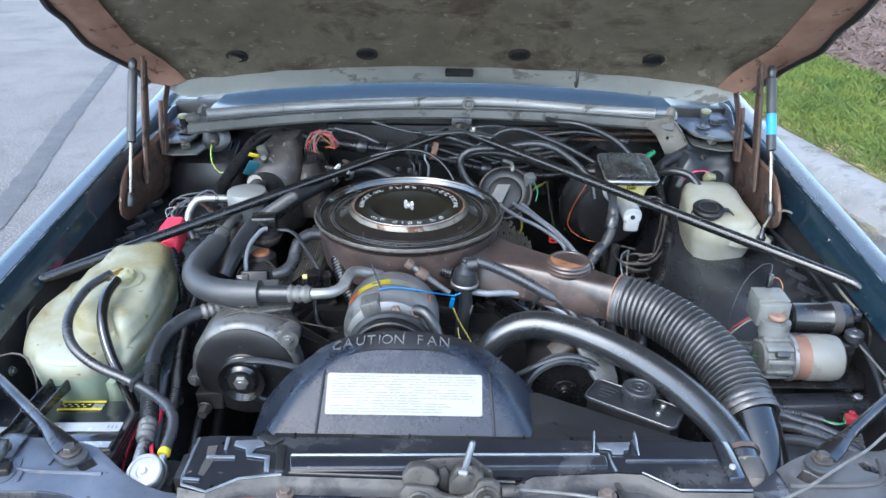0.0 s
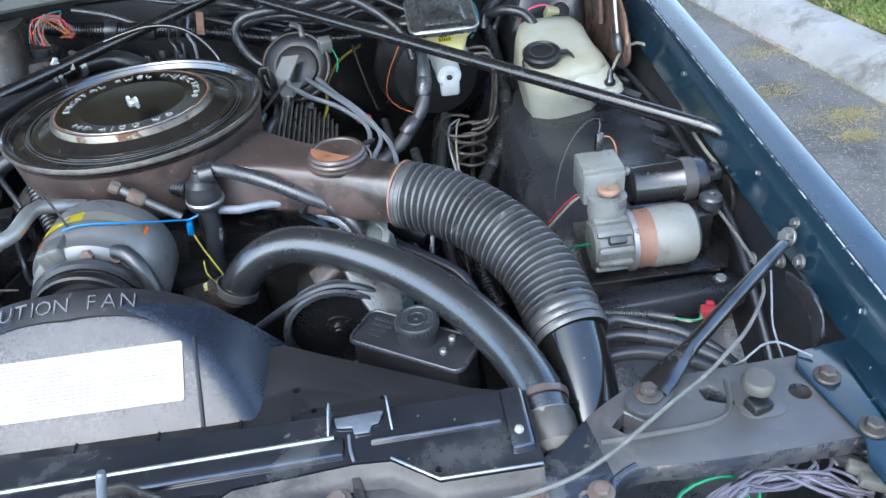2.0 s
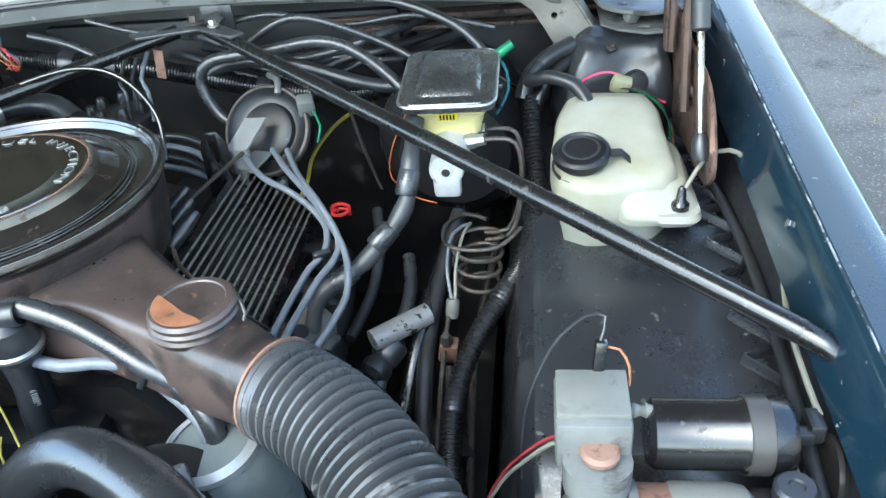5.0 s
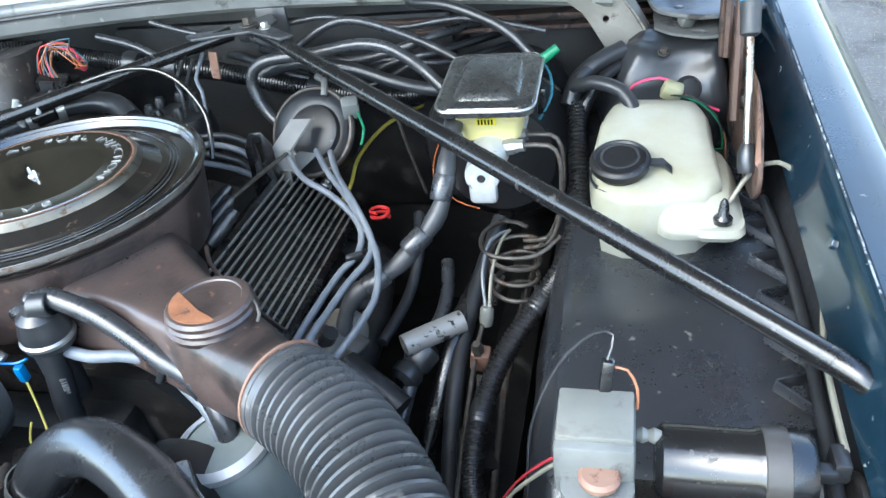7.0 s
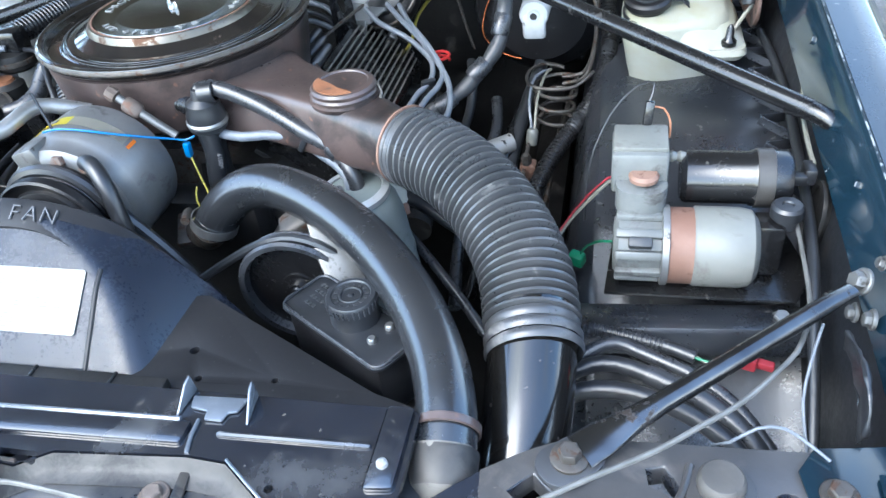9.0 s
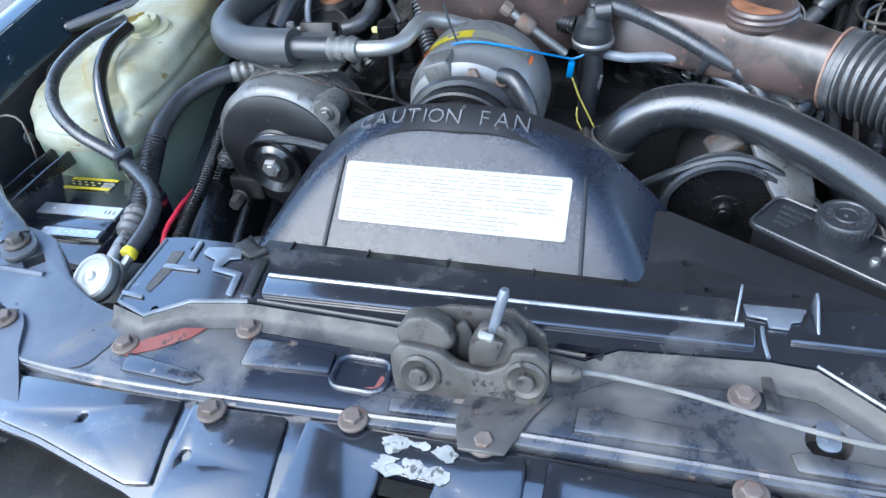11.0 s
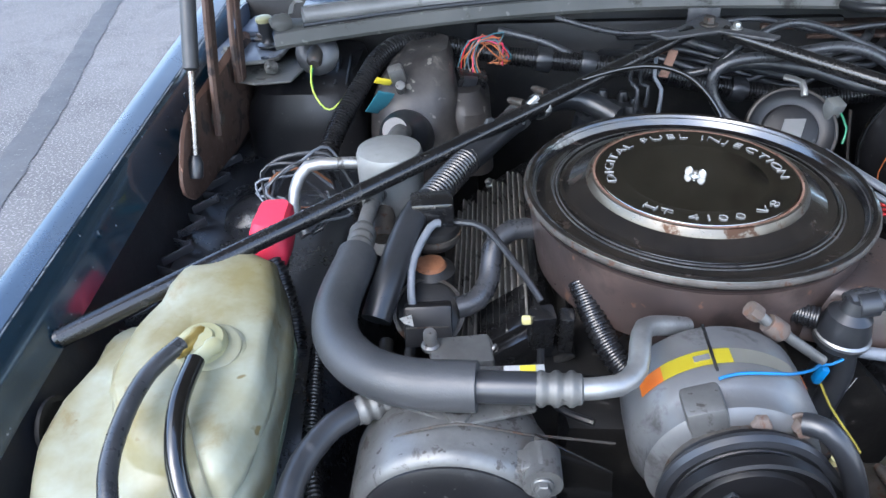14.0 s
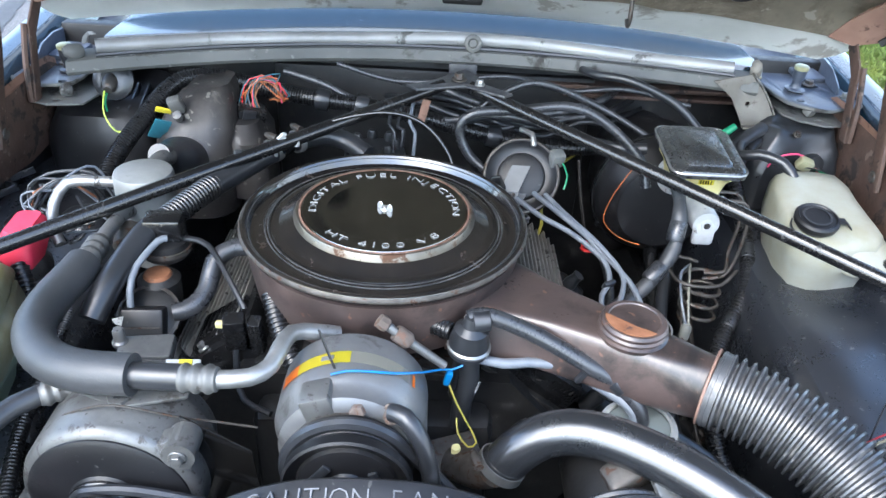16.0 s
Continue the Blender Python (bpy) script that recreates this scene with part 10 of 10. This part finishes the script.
part("hub", lathe([(0.05, 0.0), (0.06, 0.01), (0.06, 0.05), (0, 0.06)], (-0.06, 0.245, 0.66), (0, 1, 0), 28), "grime", dg)
for k in range(5):
    a = math.tau * k / 5 + 0.3
    part("blade", box((-0.06 + 0.10 * math.cos(a), 0.27, 0.66 + 0.10 * math.sin(a)), (0.12, 0.004, 0.06), 0.001, (25, -math.degrees(a), 0)), "grime", dg)
# lower right hoses
run("lower_hose", "thin grey ribbed conduit beside the intake elbow", "conduit", [(0.490, 0.225, 0.768), (0.512, 0.221, 0.771), (0.545, 0.213, 0.772), (0.583, 0.203, 0.771)], 0.0050, "hose", "lower hoses", (0.0042, 0.0014))
run("lower_hose", "black conduit sleeve ending at two wires", "conduit", [(0.578, 0.2045, 0.771), (0.592, 0.200, 0.770), (0.606, 0.194, 0.769)], 0.0064, "rubber", "lower hoses")
run("lower_hose", "stiff black hose with a bend beside the elbow", "hose", [(0.495, 0.183, 0.764), (0.515, 0.194, 0.772), (0.534, 0.2005, 0.775), (0.555, 0.194, 0.772), (0.585, 0.182, 0.769), (0.606, 0.172, 0.766), (0.640, 0.150, 0.755), (0.668, 0.120, 0.735)], 0.0066, "hose", "lower hoses")
run("lower_hose", "black hose with a thicker sleeve", "hose", [(0.490, 0.165, 0.764), (0.512, 0.174, 0.770), (0.535, 0.1755, 0.772), (0.565, 0.167, 0.770), (0.605, 0.150, 0.764)], 0.0078, "rubber", "lower hoses")
run("lower_hose", "thick black sleeve over a hose", "hose", [(0.562, 0.168, 0.770), (0.585, 0.1595, 0.767), (0.612, 0.148, 0.762), (0.645, 0.125, 0.750), (0.665, 0.10, 0.73)], 0.0100, "hose", "lower hoses")
run("lower_hose", "black hose lowest beside the elbow", "hose", [(0.484, 0.138, 0.760), (0.505, 0.145, 0.766), (0.535, 0.1465, 0.769), (0.565, 0.141, 0.768), (0.600, 0.130, 0.762), (0.635, 0.110, 0.750), (0.655, 0.09, 0.73)], 0.0086, "rubber", "lower hoses")
rk = thing("red_connector", (0.65, 0.19, 0.76), "small red wiring connector with green and white wires", "connector")
part("plug", box((0.648, 0.190, 0.775), (0.022, 0.014, 0.014), 0.002, (0, 0, -18)), "plug_red", rk)
part("latch", box((0.650, 0.196, 0.783), (0.010, 0.008, 0.006), 0.0015, (0, 0, -18)), "plug_red", rk)
part("plug_tail", box((0.664, 0.186, 0.774), (0.018, 0.008, 0.008), 0.002, (0, 0, -18)), "plug_red", rk)
part("wire", tube([(0.638, 0.192, 0.777), (0.632, 0.182, 0.773), (0.620, 0.187, 0.770), (0.604, 0.1935, 0.770)], 0.0016, 6), "w_green", rk)
part("wire", tube([(0.638, 0.186, 0.772), (0.622, 0.1845, 0.769), (0.604, 0.196, 0.770)], 0.0016, 6), "w_white", rk)
tb = thing("lower_tray", (0.6, 0.2, 0.70), "black plastic ledge below the air pump", "tray")
part("ledge", box((0.60, 0.245, 0.755), (0.23, 0.05, 0.035), 0.008, (-12, 0, 4)), "liner", tb)
part("bolt", hexbolt((0.688, 0.252, 0.768), (0, -0.2, 1), 0.009, 0.012, 0.008), "steel", tb)
run("side_wire", "pale looping wire beside the radiator support", "wire", [(0.604, 0.052, 0.825), (0.613, 0.040, 0.845), (0.630, 0.044, 0.858), (0.648, 0.046, 0.858), (0.664, 0.039, 0.852), (0.676, 0.028, 0.850)], 0.0012, "wire_grey")
run("side_wire", "thin grey-green wire by the fender", "wire", [(0.690, 0.150, 0.862), (0.678, 0.118, 0.850), (0.673, 0.098, 0.830), (0.675, 0.075, 0.810), (0.678, 0.055, 0.790)], 0.0013, "wire_grey")
tf = thing("torn_flap", (0.71, 0.1, 0.83), "torn grey seal flap hanging on the fender apron", "seal flap")
part("flap", rumple(sheet(eased([(-0.045, 0.012), (-0.010, 0.024), (0.025, 0.020), (0.040, 0.002), (0.036, -0.030), (0.026, -0.034), (0.018, -0.008), (-0.012, 0.002), (-0.040, -0.004)]), 0, 0.003, 0.001, Matrix.Translation((0.706, 0.102, 0.848)) @ Matrix(((0, 0, -1, 0), (-1, 0, 0, 0), (0, 1, 0, 0), (0, 0, 0, 1)))), 0.005, 35, 2, 0.2), "rubber", tf)
run("apron_hose", "black hose along the fender apron", "hose", [(0.715, 0.75, 0.85), (0.722, 0.6, 0.85), (0.718, 0.45, 0.845), (0.712, 0.30, 0.83), (0.705, 0.20, 0.79), (0.70, 0.12, 0.74)], 0.0055, "rubber")

# steering shaft and small pipes deep beside the engine
sx = thing("steering_shaft", (0.33, 0.65, 0.60), "dark steering shaft with a rubber coupler", "steering shaft")
part("shaft", tube([(0.42, 1.1, 0.74), (0.357, 0.70, 0.68), (0.332, 0.62, 0.59), (0.307, 0.55, 0.50)], 0.013, 14, smooth=False), "black", sx)
part("coupler", lathe([(0.012, -0.03), (0.020, -0.022), (0.020, 0.0), (0.016, 0.006), (0.020, 0.012), (0.020, 0.024), (0.012, 0.032)], (0.312, 0.655, 0.662), (-0.3, -0.5, -0.2), 18), "rubber", sx, "dark rubber coupler")
part("sleeve", tube([(0.300, 0.655, 0.690), (0.330, 0.678, 0.692), (0.366, 0.705, 0.694)], 0.0150, 16), "speckled", sx, "speckled silver sleeve")
pv = thing("proportioning_valve", (0.395, 0.66, 0.66), "rusty brass brake proportioning block with a pipe", "brake valve")
part("block", box((0.395, 0.66, 0.672), (0.024, 0.020, 0.036), 0.004, (15, 10, 0)), "band", pv)
part("fitting", lathe([(0.008, 0), (0.008, 0.012), (0.005, 0.018)], (0.395, 0.652, 0.690), (0, -0.3, 1), 6), "bolt", pv)
part("pipe", tube([(0.395, 0.648, 0.655), (0.396, 0.62, 0.63), (0.395, 0.60, 0.60), (0.40, 0.58, 0.52)], 0.0045, 8), "bolt", pv)
run("orange_wire", "thin orange wire hanging before the booster", "wire", [(0.34, 0.93, 0.900), (0.32, 0.925, 0.867), (0.298, 0.92, 0.82), (0.294, 0.92, 0.778), (0.325, 0.91, 0.752), (0.36, 0.90, 0.745)], 0.0010, "w_orange")
run("throttle_rod", "thin steel rod dropping beside the booster", "rod", [(0.238, 0.95, 0.882), (0.252, 0.95, 0.81), (0.269, 0.95, 0.742)], 0.0024, "bolt")
for x, z0, z1, key in ((-0.09, 0.965, 0.885, "hose"), (-0.075, 0.96, 0.90, "rubber"), (-0.055, 0.97, 0.88, "wire_grey")):
    run("hanging_lead", "thin lead hanging from the cowl behind the air cleaner", "wire", [(x, 0.975, z0), (x - 0.006, 0.945, z0 - 0.03), (x + 0.004, 0.935, (z0 + z1) / 2), (x + 0.002, 0.93, z1)], 0.003, key, "hanging leads")
bs2 = thing("hanging_strap", (-0.038, 0.97, 0.95), "rust-brown strap hanging from the cowl", "strap")
part("strap", box((-0.038, 0.968, 0.952), (0.014, 0.003, 0.046), 0.001, (8, 12, 0)), "hood_rust", bs2)
for dx, dz, r in ((0.0, 0.0, 0.0075), (0.03, -0.022, 0.006), (-0.03, -0.03, 0.0065), (0.05, -0.04, 0.005)):
    run("vacuum_hose", "black vacuum hose crossing behind the servo", "hose", [(-0.09 + dx, 1.165, 0.93 + dz), (-0.02 + dx, 1.08, 0.955 + dz), (0.05 + dx, 1.045, 0.945 + dz), (0.13 + dx, 1.04, 0.925 + dz), (0.20 + dx, 1.045, 0.93 + dz * 0.4), (0.28 + dx * 0.5, 1.06, 0.95 + dz), (0.34 + dx, 1.165, 0.94 + dz)], r, "rubber" if dx else "hose", "vacuum hoses")
run("vacuum_hose", "thin grey vacuum tube along the firewall", "hose", [(-0.20, 1.08, 0.99), (-0.10, 1.075, 0.965), (0.0, 1.07, 0.97), (0.11, 1.07, 0.985), (0.22, 1.075, 0.962), (0.33, 1.07, 0.972), (0.45, 1.06, 0.95)], 0.0045, "hose", "vacuum hoses")
hv = thing("marked_hose", (0.036, 0.44, 0.82), "short black rubber hose with a white printed code", "hose")
part("print", moved(letters("6188M", 0.0085, 0.0004), Matrix(((-0.22, 0.62, 0.75, 0.0432), (0.1, 0.75, -0.66, 0.4095), (-0.97, -0.22, 0, 0.836), (0, 0, 0, 1)))), "letter", hv, "white printed code")
part("sleeve", tube([(0.031, 0.420, 0.872), (0.034, 0.418, 0.845), (0.028, 0.416, 0.81), (0.026, 0.415, 0.77)], 0.0122, 16), "rubber", hv)

# pipes and hoses low between engine and wheelhouse
hx = thing("exhaust_manifold", (0.26, 0.62, 0.62), "dark rusty exhaust manifold beside the block", "exhaust manifold")
part("log", tube([(0.215, 0.84, 0.69), (0.235, 0.72, 0.68), (0.240, 0.60, 0.67), (0.245, 0.52, 0.655)], 0.026, 16), "grime", hx)
for y in (0.55, 0.64, 0.73, 0.82):
    part("branch", tube([(0.17, y, 0.72), (0.21, y, 0.71), (0.24, y - 0.01, 0.685)], 0.019, 14), "grime", hx)
    part("boot", lathe([(0.011, -0.03), (0.012, 0.0), (0.009, 0.012), (0.010, 0.02)], (0.222, y - 0.035, 0.735), (0.5, -0.1, 0.8), 12), "rubber", hx)
for name, label, pts, r, key in (
        ("low_hose", "black hose low beside the steering shaft", [(0.40, 0.85, 0.76), (0.375, 0.76, 0.70), (0.365, 0.66, 0.655), (0.37, 0.56, 0.61), (0.39, 0.45, 0.58)], 0.011, "rubber"),
        ("low_hose", "black hose low beside the steering shaft", [(0.33, 0.80, 0.72), (0.335, 0.74, 0.69), (0.31, 0.64, 0.65), (0.30, 0.55, 0.60), (0.31, 0.45, 0.57)], 0.009, "hose"),
        ("low_hose", "thin dark pipe clipped along the frame", [(0.45, 0.86, 0.70), (0.43, 0.74, 0.66), (0.425, 0.62, 0.63), (0.43, 0.48, 0.60)], 0.005, "bolt"),
        ("low_hose", "black hose low beside the steering shaft", [(0.28, 0.86, 0.76), (0.29, 0.80, 0.73), (0.285, 0.74, 0.70), (0.27, 0.66, 0.69)], 0.0075, "rubber"),
        ("low_hose", "black hose behind the intake duct", [(0.22, 0.50, 0.76), (0.26, 0.47, 0.75), (0.31, 0.45, 0.73), (0.37, 0.42, 0.70), (0.40, 0.36, 0.66)], 0.009, "rubber"),
        ("low_hose", "grey pipe behind the intake duct", [(0.24, 0.46, 0.72), (0.30, 0.40, 0.70), (0.36, 0.34, 0.67), (0.41, 0.28, 0.64)], 0.0065, "hose")):
    run(name, label, "hose", pts, r, key, "low hoses")
fr = thing("frame_rail", (0.42, 0.6, 0.5), "grimy black frame rail below the wheelhouse", "frame rail")
part("rail", loft([[(x, y, z) for x, z in ((0.385, 0.46), (0.445, 0.46), (0.445, 0.575), (0.42, 0.585), (0.385, 0.57))] for y in (0.12, 0.5, 0.8, 1.15)]), "grime", fr)
part("bracket", box((0.40, 0.56, 0.60), (0.05, 0.06, 0.05), 0.006, (0, 15, 10)), "grime", fr)
part("bolt", hexbolt((0.40, 0.55, 0.627), (0, -0.2, 1), 0.010, 0.015, 0.012), "bolt", fr)
# pipes low on the alternator side
for pts, r, key in (([(-0.44, 0.60, 0.72), (-0.43, 0.48, 0.70), (-0.42, 0.36, 0.66), (-0.41, 0.24, 0.62)], 0.010, "rubber"), ([(-0.40, 0.56, 0.76), (-0.41, 0.44, 0.74), (-0.435, 0.34, 0.70), (-0.44, 0.22, 0.64)], 0.007, "hose"), ([(-0.22, 0.36, 0.74), (-0.26, 0.30, 0.70), (-0.25, 0.22, 0.66), (-0.22, 0.17, 0.60), (-0.20, 0.14, 0.50)], 0.011, "rubber"), ([(-0.30, 0.20, 0.70), (-0.36, 0.17, 0.72), (-0.40, 0.12, 0.70), (-0.42, 0.06, 0.66)], 0.009, "hose")):
    run("low_hose", "black hose low beside the alternator", "hose", pts, r, key, "low hoses")
run("red_cable", "red battery cable behind the battery", "cable", [(-0.475, 0.24, 0.74), (-0.468, 0.19, 0.745), (-0.462, 0.14, 0.735), (-0.44, 0.10, 0.69)], 0.0035, "red")

# lumpy wheelhouse edge and tar pads on the left
for x, y, z, r in ((-0.62, 0.66, 0.80, 0.05), (-0.64, 0.76, 0.81, 0.045), (-0.58, 0.80, 0.79, 0.05)):
    lp_ = thing("liner_bulge", (x, y, z - 0.04), "moulded bulge of the black plastic wheelhouse liner", "liner", "liner bulges")
    part("bulge", rumple(lathe([(r, -0.05), (r * 0.98, 0.0), (r * 0.85, 0.016), (r * 0.55, 0.024), (0.012, 0.027), (0, 0.027)], (x, y, z), (-0.1, -0.15, 1), 18), 0.003, 30, 1, 0.3), "liner", lp_)
